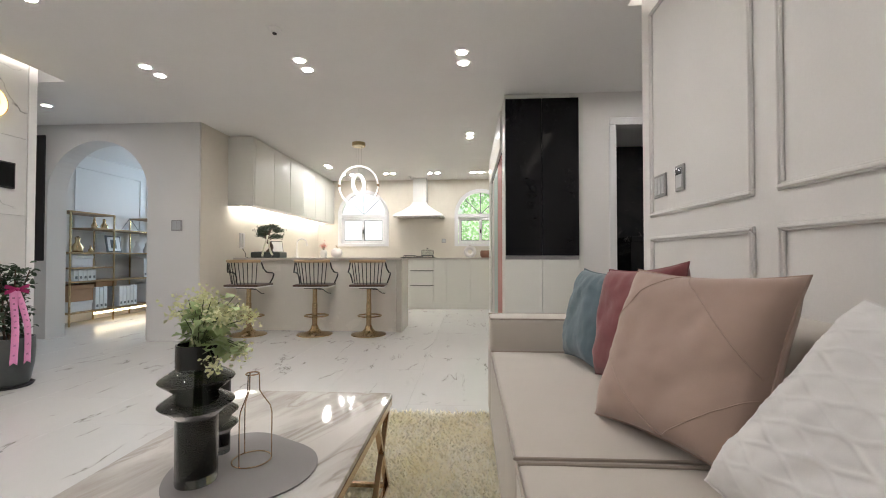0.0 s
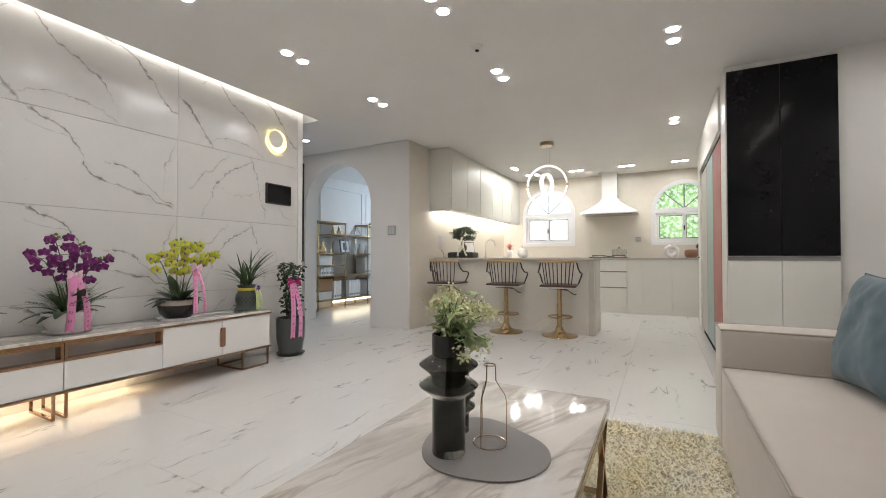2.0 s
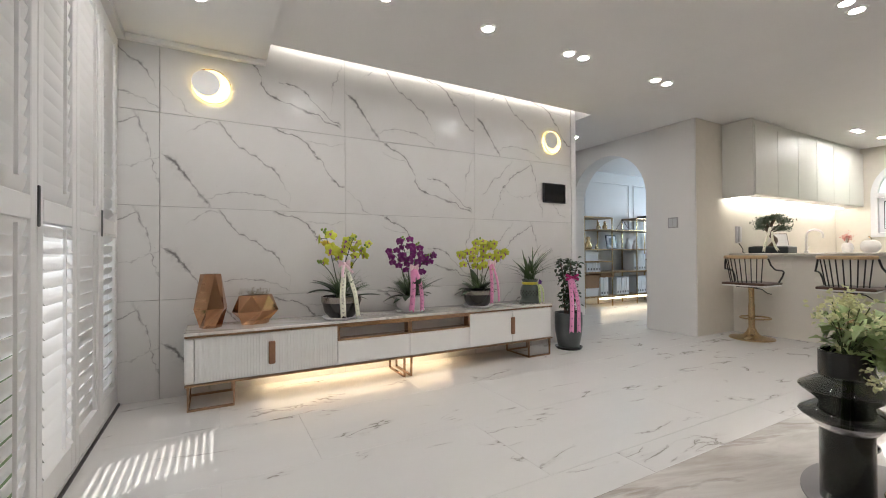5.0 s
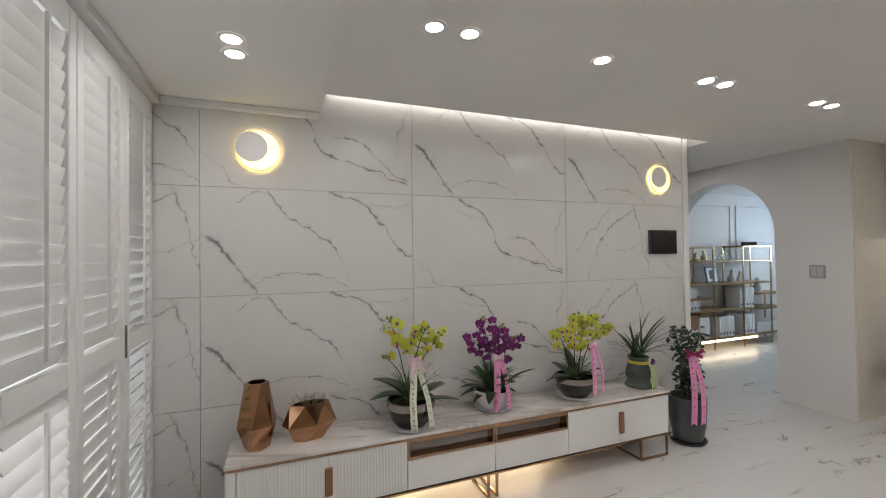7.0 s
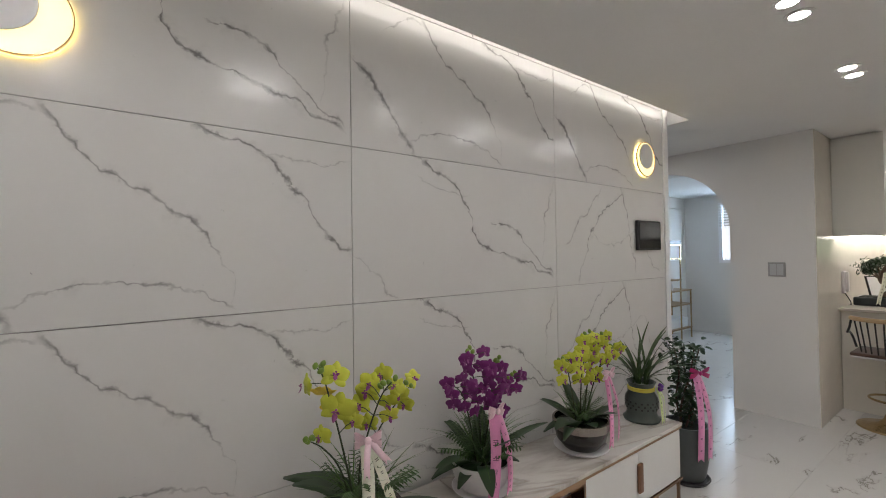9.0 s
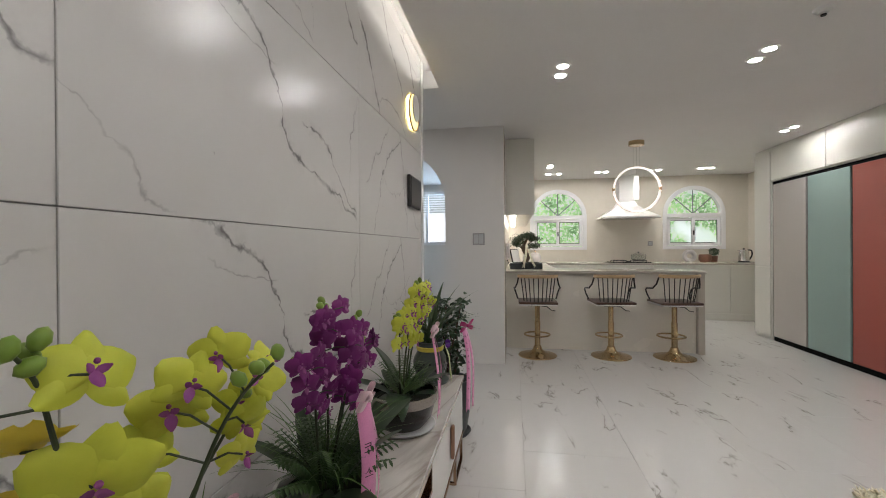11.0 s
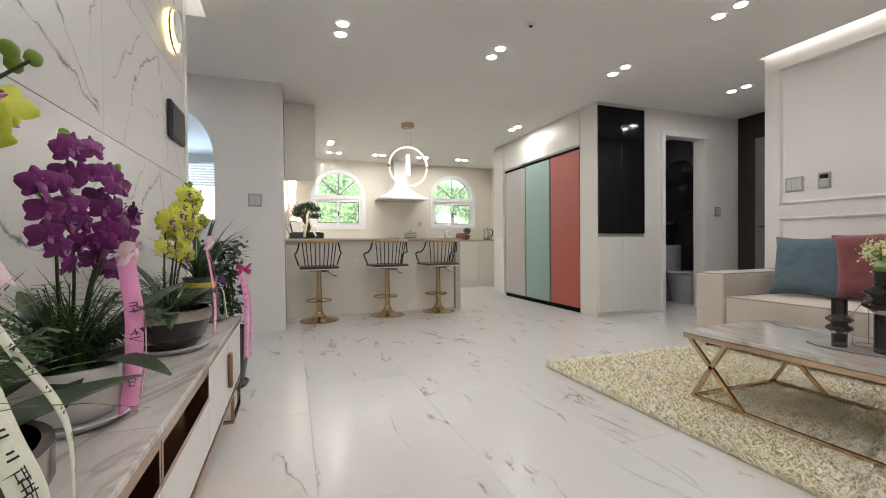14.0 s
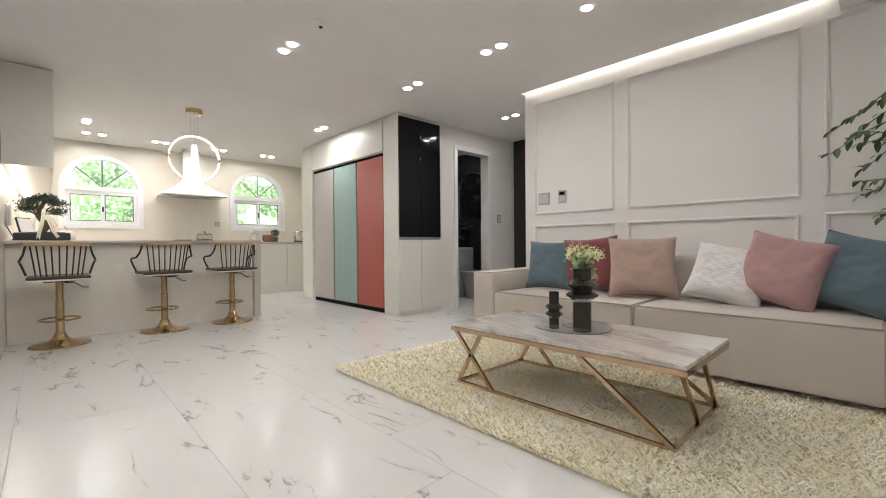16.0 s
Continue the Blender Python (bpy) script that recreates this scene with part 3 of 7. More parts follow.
worktop = thing("worktop", "thin stone-grey kitchen worktop running round the corner", "worktop", 2.5, 8.5, 0.87)
part("slab", box(-1.935, -0.28, 0, 2.045, 0.335, 0.03, 0.003, 1), TOPM, worktop)
part("slab", box(-1.935, -2.035, 0, -1.33, -0.284, 0.03, 0.003, 1), TOPM, worktop)
wc = kitchen_unit("wall_cabinet", 0.565, 5.81, 0.86, 8.83, 1.55, 2.31, [(5.83 + k * 0.5, 6.33 + k * 0.5, 1.55, 2.31) for k in range(6)], "cream wall cabinet with handleless doors over the sink", "+x")
part("side_panel", box(-0.148, -1.535, -0.02, 0.17, -1.512, 0.82), CAB, wc)
part("filler", box(-0.147, -1.51, 0.762, 0.13, 1.51, 0.832), CAB, wc)
part("light_strip", box(-0.10, -1.48, -0.014, -0.04, 1.45, -0.002), STRIPN, wc, "lit LED strip")
# tall block round the fridge
FR0, FR1 = 4.98, 6.807
tall = thing("tall_cabinet", "white built-in cabinet housing round the fridge", "cabinet", 3.8, 5.9, 0)
part("side_panel", box(0.0, -1.20, 0, 0.7, -0.925, CZ - 0.004), CAB, tall)
part("side_panel", box(0.0, 0.915, 0, 0.7, 1.27, CZ - 0.004), CAB, tall)
part("door", box(-0.018, 0.93, 0.04, -0.001, 1.265, 0.9, 0.002, 1), CAB, tall)
part("door", box(-0.018, 0.93, 0.915, -0.001, 1.265, 2.33, 0.002, 1), CAB, tall)
part("bridge", box(0.0, -0.923, 1.955, 0.7, 0.913, CZ - 0.004), CAB, tall)
part("door", box(-0.018, -0.921, 1.968, -0.001, -0.006, 2.335, 0.002, 1), CAB, tall)
part("door", box(-0.018, -0.002, 1.968, -0.001, 0.912, 2.335, 0.002, 1), CAB, tall)
fridge = thing("refrigerator", "three-door fridge with grey, mint and coral panels", "refrigerator", 3.8, 5.8935, 0)
part("body", box(0.03, -0.91, 0.0, 0.68, 0.91, 1.95), BLACKM, fridge)
for k, (col, nm) in enumerate((((0.42, 0.10, 0.075), "coral red door panel"), ((0.30, 0.42, 0.395), "mint green door panel"), ((0.50, 0.47, 0.445), "pale grey door panel"))):
    a = -0.905 + k * 0.608
    part("door", box(0.0, a + 0.012, 0.055, 0.028, a + 0.594, 1.918, 0.004, 1), paint(nm.replace(" ", "_"), col, 0.4, scale=200, amount=0.03, relief=0.02), fridge, nm)
    part("door_edge", box(0.004, a + 0.594, 0.055, 0.026, a + 0.600, 1.918), MATTB, fridge)
part("top_gap", box(0.004, -0.91, 1.919, 0.03, 0.91, 1.952), MATTB, fridge)
part("toe_grille", box(0.01, -0.91, 0.0, 0.03, 0.91, 0.05), MATTB, fridge)
disp = thing("display_cabinet", "white cabinet with black glass upper doors", "cabinet", 3.8, 4.69, 0)
part("body", box(0.003, 0.008, 0, 0.66, 0.3, CZ - 0.004), CAB, disp)
part("glass_door", box(0.008, -0.016, 0.925, 0.330, 0.006, 2.335, 0.002, 1), BLACKG, disp, "black glass door")
part("glass_door", box(0.333, -0.016, 0.925, 0.655, 0.006, 2.335, 0.002, 1), BLACKG, disp, "black glass door")
part("door", box(0.008, -0.016, 0.05, 0.330, 0.006, 0.885, 0.002, 1), CAB, disp)
part("door", box(0.333, -0.016, 0.05, 0.655, 0.006, 0.885, 0.002, 1), CAB, disp)
part("grip_rail", box(0.008, -0.006, 0.89, 0.655, 0.006, 0.92), paint("grip_grey", (0.3, 0.29, 0.28), 0.4), disp)


# ---- sofa ----
def soft_box(x0, y0, z0, x1, y1, z1, r, puff=0.012):
    bm = box(x0, y0, z0, x1, y1, z1, r, 3)
    bmesh.ops.subdivide_edges(bm, edges=[e for e in bm.edges if e.calc_length() > 0.25], cuts=6, use_grid_fill=True)
    cx, cy, cz = (x0 + x1) / 2, (y0 + y1) / 2, (z0 + z1) / 2
    for v in bm.verts:
        u, w, h = 2 * (v.co.x - cx) / (x1 - x0), 2 * (v.co.y - cy) / (y1 - y0), 2 * (v.co.z - cz) / (z1 - z0)
        if h > 0.9:
            v.co.z += puff * (1 - u * u) * (1 - w * w) + 0.003 * noise.noise(v.co * 5)
        v.co += 0.0025 * Vector((noise.noise(v.co * 7), noise.noise(v.co * 7 + Vector((3, 0, 0))), 0))
    return bm


sofa = thing("sofa", "low beige fabric sofa with piped edges against the panelled wall", "sofa", 4.04, 1.95, 0)
part("base", soft_box(-0.40, -1.15, 0.05, 0.42, 1.15, 0.24, 0.015, 0), SOFA, sofa, smooth=True)
for a, b_ in ((-1.15, -0.02), (-0.012, 1.15)):
    c = part("seat_cushion", soft_box(-0.45, a, 0.062, 0.22, b_, 0.425, 0.018), SOFA, sofa, smooth=True)
    part("piping", tube([(-0.449, a + 0.01, 0.425), (-0.449, b_ - 0.01, 0.425), (0.2, b_ - 0.01, 0.43), (0.2, a + 0.01, 0.43)], 0.005, 6, True), PIPING, c)
    part("backrest", soft_box(0.222, a, 0.26, 0.43, b_, 0.735, 0.04), SOFA, sofa, smooth=True)
for a, b_ in ((1.158, 1.385), (-1.385, -1.158)):
    c = part("armrest", soft_box(-0.45, a, 0.05, 0.43, b_, 0.59, 0.02), SOFA, sofa, smooth=True)
    part("piping", tube([(-0.449, a + 0.008, 0.588), (-0.449, b_ - 0.008, 0.588), (0.42, b_ - 0.008, 0.59), (0.42, a + 0.008, 0.59)], 0.005, 6, True), PIPING, c)
for x in (-0.38, 0.36):
    for y in (-1.3, 0.0, 1.3):
        part("leg", box(x - 0.03, y - 0.03, 0.0, x + 0.03, y + 0.03, 0.052), BLACKM, sofa)


# ---- coffee table ----
table = thing("coffee_table", "low coffee table with a banded stone top on gold legs", "coffee table", 2.862, 1.94, 0.03)
TX, TY = 0.315, 0.625
part("tabletop", box(-TX, -TY, 0.325, TX, TY, 0.345, 0.003, 2), STONE, table)
bm = bmesh.new()
for a in ((-TX, -TY, TX, -TY + 0.02), (-TX, TY - 0.02, TX, TY), (-TX, -TY + 0.02, -TX + 0.02, TY - 0.02), (TX - 0.02, -TY + 0.02, TX, TY - 0.02)):
    box(a[0], a[1], 0.30, a[2], a[3], 0.324, bm=bm)
part("rim", bm, GOLD, table, "rose-gold metal rim")
for sx in (-1, 1):
    x = sx * (TX - 0.012)
    for top_y, bot_y in ((-TY + 0.45, -TY + 0.05), (TY - 0.03, TY - 0.30), (TY - 0.22, TY - 0.05)):
        part("leg", tube([(x, top_y, 0.302), (x, bot_y, 0.012)], 0.0125, 4), GOLD, table)
    part("foot_rail", tube([(x, -TY + 0.04, 0.01), (x, TY - 0.04, 0.01)], 0.0105, 4), GOLD, table)
part("leg", tube([(-TX + 0.02, -TY + 0.02, 0.302), (0.02, -TY + 0.05, 0.012)], 0.0125, 4), GOLD, table)
part("leg", tube([(-0.02, -TY + 0.02, 0.302), (TX - 0.02, -TY + 0.05, 0.012)], 0.0125, 4), GOLD, table)
for y in (-TY + 0.05, TY - 0.05):
    part("foot_rail", tube([(-TX + 0.012, y, 0.01), (TX - 0.012, y, 0.01)], 0.0105, 4), GOLD, table)

# ---- media console ----
con = thing("media_console", "long white media console with gold trim and stone top", "media console", 0.20, 1.94, 0)
CW = 1.42
TRIMG = paint("copper_trim", (0.40, 0.255, 0.165), 0.2, 1.0, scale=60, amount=0.1, relief=0.01)
for a, b_ in ((-CW, -0.001), (0.001, CW)):
    part("top", box(-0.18, a, 0.445, 0.175, b_, 0.463, 0.003, 2), STONE, con, "grey banded stone top")
part("top_trim", box(-0.175, -CW + 0.003, 0.432, 0.172, CW - 0.003, 0.4445), TRIMG, con)
part("bottom_trim", box(-0.175, -CW + 0.003, 0.148, 0.172, CW - 0.003, 0.1595), TRIMG, con)
WHITEL = paint("lacquer_white", (0.78, 0.77, 0.75), 0.3, amount=0.015, relief=0.0)
bm = bmesh.new()
for a, b_, z0, z1 in ((-CW + 0.004, -0.527, 0.16, 0.43), (0.536, CW - 0.004, 0.16, 0.43), (-0.526, 0.535, 0.16, 0.325)):
    box(-0.174, a, z0, 0.150, b_, z1, bm=bm)
box(-0.174, -0.526, 0.326, 0.05, 0.535, 0.43, bm=bm)
part("carcass", bm, WHITEL, con)
part("side_panel", box(-0.17, -CW, 0.16, 0.165, -CW + 0.055, 0.43, 0.018, 4), WHITEL, con, smooth=True)
for a, b_ in ((-1.365, -0.946), (-0.944, -0.53), (0.538, 0.965), (0.967, 1.40)):
    part("door", box(0.151, a, 0.165, 0.168, b_, 0.428, 0.002, 1), WHITEL, con)
for k in range(49):
    y = -1.355 + k * 0.0168
    if abs(y + 0.941) < 0.03:
        continue
    part("rib", box(0.168, y, 0.17, 0.1715, y + 0.010, 0.425, 0.0015, 1), WHITEL, con)
for a, b_ in ((-0.526, 0.008), (0.012, 0.535)):
    part("drawer_front", box(0.151, a, 0.165, 0.168, b_, 0.325, 0.002, 1), WHITEL, con)
    bm = bmesh.new()
    for q in ((a, 0.327, b_, 0.341), (a, 0.416, b_, 0.431), (a, 0.342, a + 0.013, 0.4155), (b_ - 0.013, 0.342, b_, 0.4155)):
        box(0.10, q[0], q[1], 0.17, q[2], q[3], bm=bm)
    part("niche_trim", bm, TRIMG, con, "brown-gold trim round an open niche")
for y in (-0.945, 0.966):
    part("handle", box(0.169, y - 0.02, 0.23, 0.186, y + 0.02, 0.375, 0.008, 3), paint("walnut_handle", (0.22, 0.105, 0.055), 0.4, scale=50, amount=0.2), con, "brown wooden handle", True)
for y in (-0.028, 0.028):
    part("leg", tube([(0.15, y, 0.15), (0.15, y, 0.01), (-0.14, y, 0.01), (-0.14, y, 0.15)], 0.0105, 4), TRIMG, con)
for y0, y1 in ((-1.40, -1.16), (1.15, 1.39)):
    for x in (0.16, -0.15):
        part("leg", tube([(x, y0, 0.15), (x, y0, 0.01), (x, y1, 0.01), (x, y1, 0.15)], 0.0105, 4), TRIMG, con)
    part("leg", tube([(0.16, y0, 0.0102), (-0.15, y0, 0.0102)], 0.009, 4), TRIMG, con)
part("light_strip", box(-0.135, -0.95, 0.139, -0.115, 0.52, 0.147), STRIPW, con, "warm lit LED strip")


# ---- windows of the kitchen ----
def arch_strip(bm, cx, r0, r1, zs, y0, y1, seg=24):
    for k in range(seg):
        a, b_ = math.pi * k / seg, math.pi * (k + 1) / seg
        prism([(cx - r0 * math.cos(a), zs + r0 * math.sin(a)), (cx - r1 * math.cos(a), zs + r1 * math.sin(a)),
               (cx - r1 * math.cos(b_), zs + r1 * math.sin(b_)), (cx - r0 * math.cos(b_), zs + r0 * math.sin(b_))], y0, y1, bm)


PANE_SHADE = paint("pane_shade_grey", (0.10, 0.10, 0.11), 0.6)


def arched_window(name, cx):
    t = tagged(new(name), "white arched window with a fan light over two sashes", "window", "", "structure")
    bm = bmesh.new()
    arch_strip(bm, cx, 0.425, 0.495, 1.71, 8.822, 8.90)
    box(cx - 0.495, 8.822, 1.71, cx - 0.425, 8.90, 1.115, bm=bm)
    box(cx + 0.425, 8.822, 1.71, cx + 0.495, 8.90, 1.115, bm=bm)
    box(cx - 0.425, 8.822, 1.115, cx + 0.425, 8.90, 1.175, bm=bm)
    bmesh.ops.recalc_face_normals(bm, faces=bm.faces)
    part("window_frame", bm, UPVC, t)
    part("transom", box(cx - 0.425, 8.828, 1.665, cx + 0.425, 8.90, 1.735), UPVC, t)
    for ang in (45, 90, 135):
        a = radians(ang)
        part("glazing_bar", tube([(cx, 8.87, 1.73), (cx + 0.42 * math.cos(a), 8.87, 1.71 + 0.42 * math.sin(a))], 0.009, 6), paint("lead_grey", (0.25, 0.25, 0.26), 0.5), t)
    for x0, x1, y in ((cx - 0.42, cx + 0.03, 8.875), (cx - 0.03, cx + 0.42, 8.850)):
        bm = bmesh.new()
        for q in ((x0, 1.18, x1, 1.225), (x0, 1.615, x1, 1.66), (x0, 1.226, x0 + 0.05, 1.614), (x1 - 0.05, 1.226, x1, 1.614)):
            box(q[0], y - 0.012, q[1], q[2], y + 0.012, q[3], bm=bm)
        s = part("sash", bm, UPVC, t)
        # dark line round the pane imitates the shadow inside the sash
        bm = bmesh.new()
        for q in ((x0 + 0.05, 1.226, x1 - 0.05, 1.236), (x0 + 0.05, 1.604, x1 - 0.05, 1.614), (x0 + 0.05, 1.236, x0 + 0.06, 1.604), (x1 - 0.06, 1.236, x1 - 0.05, 1.604)):
            box(q[0], y - 0.009, q[1], q[2], y - 0.003, q[3], bm=bm)
        part("pane_shade_line", bm, PANE_SHADE, s, "dark line painted for the shade round the pane")
        p = part("pane", box(x0 + 0.05, y - 0.002, 1.226, x1 - 0.05, y + 0.002, 1.614), PANE, s)
        p.visible_shadow = False
    part("latch", box(cx - 0.012, 8.822, 1.36, cx + 0.008, 8.834, 1.44, 0.003, 1), BLACKM, t)
    bm = bmesh.new()
    prism([(cx - 0.42 * math.cos(math.pi * k / 24), 1.735 + 0.41 * math.sin(math.pi * k / 24)) for k in range(25)], 8.872, 8.876, bm)
    p = part("pane", bm, PANE, t)
    p.visible_shadow = False
    return t


arched_window("window_1", 1.445)
arched_window("window_2", 3.70)
# study window with a blind
t = tagged(new("window_3"), "white study window under a half-drawn blind", "window", "", "structure")
bm = bmesh.new()
for q in ((-1.5, 1.22, -0.5, 1.28), (-1.5, 2.19, -0.5, 2.25), (-1.5, 1.28, -1.44, 2.19), (-0.56, 1.28, -0.5, 2.19), (-1.03, 1.28, -0.97, 2.19)):
    box(q[0], 8.98, q[1], q[2], 9.04, q[3], bm=bm)
part("window_frame", bm, UPVC, t)
for k in range(9):
    part("slat", box(-1.48, 8.955, 1.84 + k * 0.045, -0.52, 8.965, 1.87 + k * 0.045), SHUT, t)

# ---- shutters ----
def shutter(x0, x1, name, label, open_low):
    w = x1 - x0
    t = thing(name, label, "shutter", x0, 0.135, 0.02, group="shutters along the window wall")
    shut = 44 if w < 0.43 else 76
    H = 2.235
    for a, b_ in ((0.003, 0.055), (w - 0.055, w - 0.003)):
        part("stile", box(a, -0.018, 0, b_, 0.018, H, 0.003, 1), SHUT, t)
    for a, b_ in ((0.0, 0.11), (1.02, 1.10), (H - 0.09, H)):
        part("rail", box(0.056, -0.018, a, w - 0.056, 0.018, b_, 0.003, 1), SHUT, t)
    bm = lathe([(0, -w / 2 + 0.058), (0.004, -w / 2 + 0.058), (0.030, -w / 2 + 0.058), (0.030, w / 2 - 0.058), (0, w / 2 - 0.058)], 10)
    bmesh.ops.transform(bm, matrix=Matrix.Diagonal((0.16, 1.15, 1, 1)), verts=bm.verts)
    bmesh.ops.transform(bm, matrix=Matrix.Rotation(radians(90), 4, "Y"), verts=bm.verts)
    me = mesh_of("louvre", bm, SHUT, True)
    for z0, n, tilt in ((0.145, 15, -48 if open_low else shut), (1.135, 17, shut)):
        for k in range(n):
            part("louvre", me, SHUT, t, at=pose(w / 2, 0, z0 + k * 0.0605, tilt))
    part("tilt_rod", box(w / 2 - 0.006, 0.030, 0.16, w / 2 + 0.006, 0.040, 1.0), SHUT, t)
    part("tilt_rod", box(w / 2 - 0.006, 0.030, 1.14, w / 2 + 0.006, 0.040, 2.12), SHUT, t)
    return t


edges = [0.006, 0.42] + [0.42 + 0.4515 * k for k in range(1, 10)]
base_sh = None
for k, (a, b_) in enumerate(zip(edges, edges[1:])):
    if k == 0:
        s = shutter(a, b_, "shutter_panel", "narrow white louvred shutter beside the stone wall", False)
    elif k == 2:
        s = shutter(a, b_, "shutter_panel", "white louvred shutter with its lower slats open to the sun", True)
    elif base_sh is None:
        base_sh = s = shutter(a, b_, "shutter_panel", "white louvred wooden shutter with closed slats", False)
    else:
        s = copy_thing(base_sh, pose(a, 0.135, 0.02))
    if k in (1, 3):
        o = part("handle", box((-0.012 if k == 3 else -0.012), 0.018, 1.0, 0.004, 0.024, 1.14, 0.002, 1), paint("dark_pull", (0.1, 0.1, 0.1), 0.4), s)

# black strip stands for the dark gap between shutters and sill
structure("trim_shutter_gap_shade", box(0.004, 0.157, 0.001, 4.488, 0.168, 0.012), BLACKM, "black strip painted for the dark gap along the shutters", "trim")

# ---- wall mouldings on the sofa wall ----
mould = tagged(new("trim_panels"), "off-white picture-frame mouldings on the wall", "trim", "", "structure")


def moulding(y0, y1, z0, z1):
    for k, (w, d) in enumerate(((0.026, 0.011), (0.012, 0.018))):
        o = 0.0 if k == 0 else 0.006
        bm = bmesh.new()
        x = 4.489
        for q in ((y0 + o, z0 + o, y1 - o, z0 + o + w), (y0 + o, z1 - o - w, y1 - o, z1 - o), (y0 + o, z0 + o + w, y0 + o + w, z1 - o - w), (y1 - o - w, z0 + o + w, y1 - o, z1 - o - w)):
            box(x - d, q[0], q[1], x, q[2], q[3], 0.004, 2, bm)
        part("moulding", bm, WALL, mould)


for y0, y1 in ((2.452, 3.285), (1.192, 2.337), (0.25, 1.072)):
    moulding(y0, y1, 1.128, 2.268)
    moulding(y0, y1, 0.16, 1.022)
for y0, y1 in ((5.6, 6.3), (6.42, 7.6), (7.72, 8.9)):
    bm = bmesh.new()
    for q in ((y0, 1.25, y1, 1.27), (y0, 2.18, y1, 2.2), (y0, 1.27, y0 + 0.02, 2.18), (y1 - 0.02, 1.27, y1, 2.18)):
        box(-2.05, q[0], q[1], -2.035, q[2], q[3], 0.004, 1, bm)
    part("moulding", bm, WALL, mould)

# ---- ceiling lights ----
HOUS = paint("downlight_rim", (0.8, 0.79, 0.78), 0.5, amount=0.02, relief=0)
rim_me = mesh_of("rim", lathe([(0.0335, -0.001), (0.036, -0.006), (0.052, -0.004), (0.053, 0.0)], 24), HOUS, True)
disc_me = mesh_of("lens", lathe([(0, -0.0035), (0.034, -0.0035), (0.034, -0.001), (0, -0.001)], 24), LAMP)


lens_k = mesh_of("lens", lathe([(0, -0.0035), (0.034, -0.0035), (0.034, -0.001), (0, -0.001)], 24), LAMPK)


def downlight(points, label, lens=disc_me):
    for x, y, z in points:
        t = thing("downlight", label, "ceiling light", x, y, z, group="recessed downlights in the ceiling")
        part("rim", rim_me, HOUS, t)
        part("lens", lens, LAMP, t, "lit lens")


downlight([(x, y, CZ) for x, y in ((0.985, 1.37), (0.985, 1.53), (0.985, 2.24), (0.985, 2.96), (0.985, 3.11), (0.985, 3.965), (0.985, 4.12), (2.215, 1.37), (2.215, 1.53), (2.215, 2.88), (2.215, 3.03), (2.215, 3.94), (2.215, 4.095),
          (3.42, 1.37), (3.42, 2.155), (3.42, 2.87), (3.42, 3.02), (3.43, 3.89), (3.44, 4.055), (4.943, 3.86), (4.943, 4.01))], "small round recessed downlight, lit white")
downlight([(x, y, CZ) for x, y in ((3.49, 5.87), (3.49, 6.03), (1.2, 7.47), (1.2, 7.61), (1.235, 8.22), (1.40, 8.22), (2.01, 8.19), (2.14, 8.19), (2.80, 8.17), (2.93, 8.17), (3.55, 8.16), (3.69, 8.16))], "small round kitchen downlight, lit white", lens_k)
downlight([(-0.61, 4.69, CZ), (-1.05, 7.6, CZ), (-0.9, 7.6, CZ)], "small round downlight beyond the arch, lit white")
downlight([(0.65, 0.6, 2.30), (0.78, 0.6, 2.30)], "small round downlight by the shutters, lit white")
det = mesh_of("cover", lathe([(0, -0.028), (0.018, -0.028), (0.022, -0.018), (0.04, -0.012), (0.045, 0.0)], 24), HOUS, True)
for x, y in ((2.23, 3.51), (2.42, 8.45)):
    t = thing("smoke_detector", "small round white smoke detector on the ceiling", "smoke detector", x, y, CZ)
    part("cover", det, HOUS, t)
    part("sensor", lathe([(0, -0.036), (0.012, -0.036), (0.014, -0.029), (0, -0.029)], 16), BLACKM, t)

# ---- pendant over the bar ----
pend = thing("pendant_lamp", "ring pendant lamp with lit hoops on thin wires", "pendant lamp", 2.06, 6.2, 0)
part("canopy", lathe([(0, CZ), (0.085, CZ), (0.085, CZ - 0.045), (0.08, CZ - 0.05), (0, CZ - 0.05)], 32), BRASS, pend, smooth=True)
for dx in (-0.035, 0.0, 0.035):
    part("wire", tube([(dx, 0, CZ - 0.05), (dx, 0, 2.095 if dx else 1.985)], 0.0015, 5), STEEL, pend)


def hoop(c, r, rz, depth, wid):
    bm = bmesh.new()
    prof = [(r - wid, -depth), (r, -depth), (r, depth), (r - wid, depth)]
    n = 56
    rings = []
    for k in range(n):
        a = 2 * math.pi * k / n
        rings.append([bm.verts.new((q * math.cos(a), h, q * math.sin(a))) for q, h in prof])
    for a, b_ in zip(rings, rings[1:] + rings[:1]):
        for j in range(4):
            bm.faces.new((a[j], a[(j + 1) % 4], b_[(j + 1) % 4], b_[j]))
    bmesh.ops.recalc_face_normals(bm, faces=bm.faces)
    bmesh.ops.transform(bm, matrix=Matrix.Translation(c) @ Matrix.Rotation(radians(rz), 4, "Z"), verts=bm.verts)
    return bm


part("ring", hoop((0, 0, 1.83), 0.262, 0, 0.012, 0.017), RING, pend, "lit white ring", True)
part("ring_band", hoop((0, 0, 1.83), 0.2655, 0, 0.0135, 0.003), GOLD, pend, "gold outer band", True)
part("ring", hoop((0, 0, 1.85), 0.135, 72, 0.022, 0.018), RING, pend, "lit white inner ring", True)
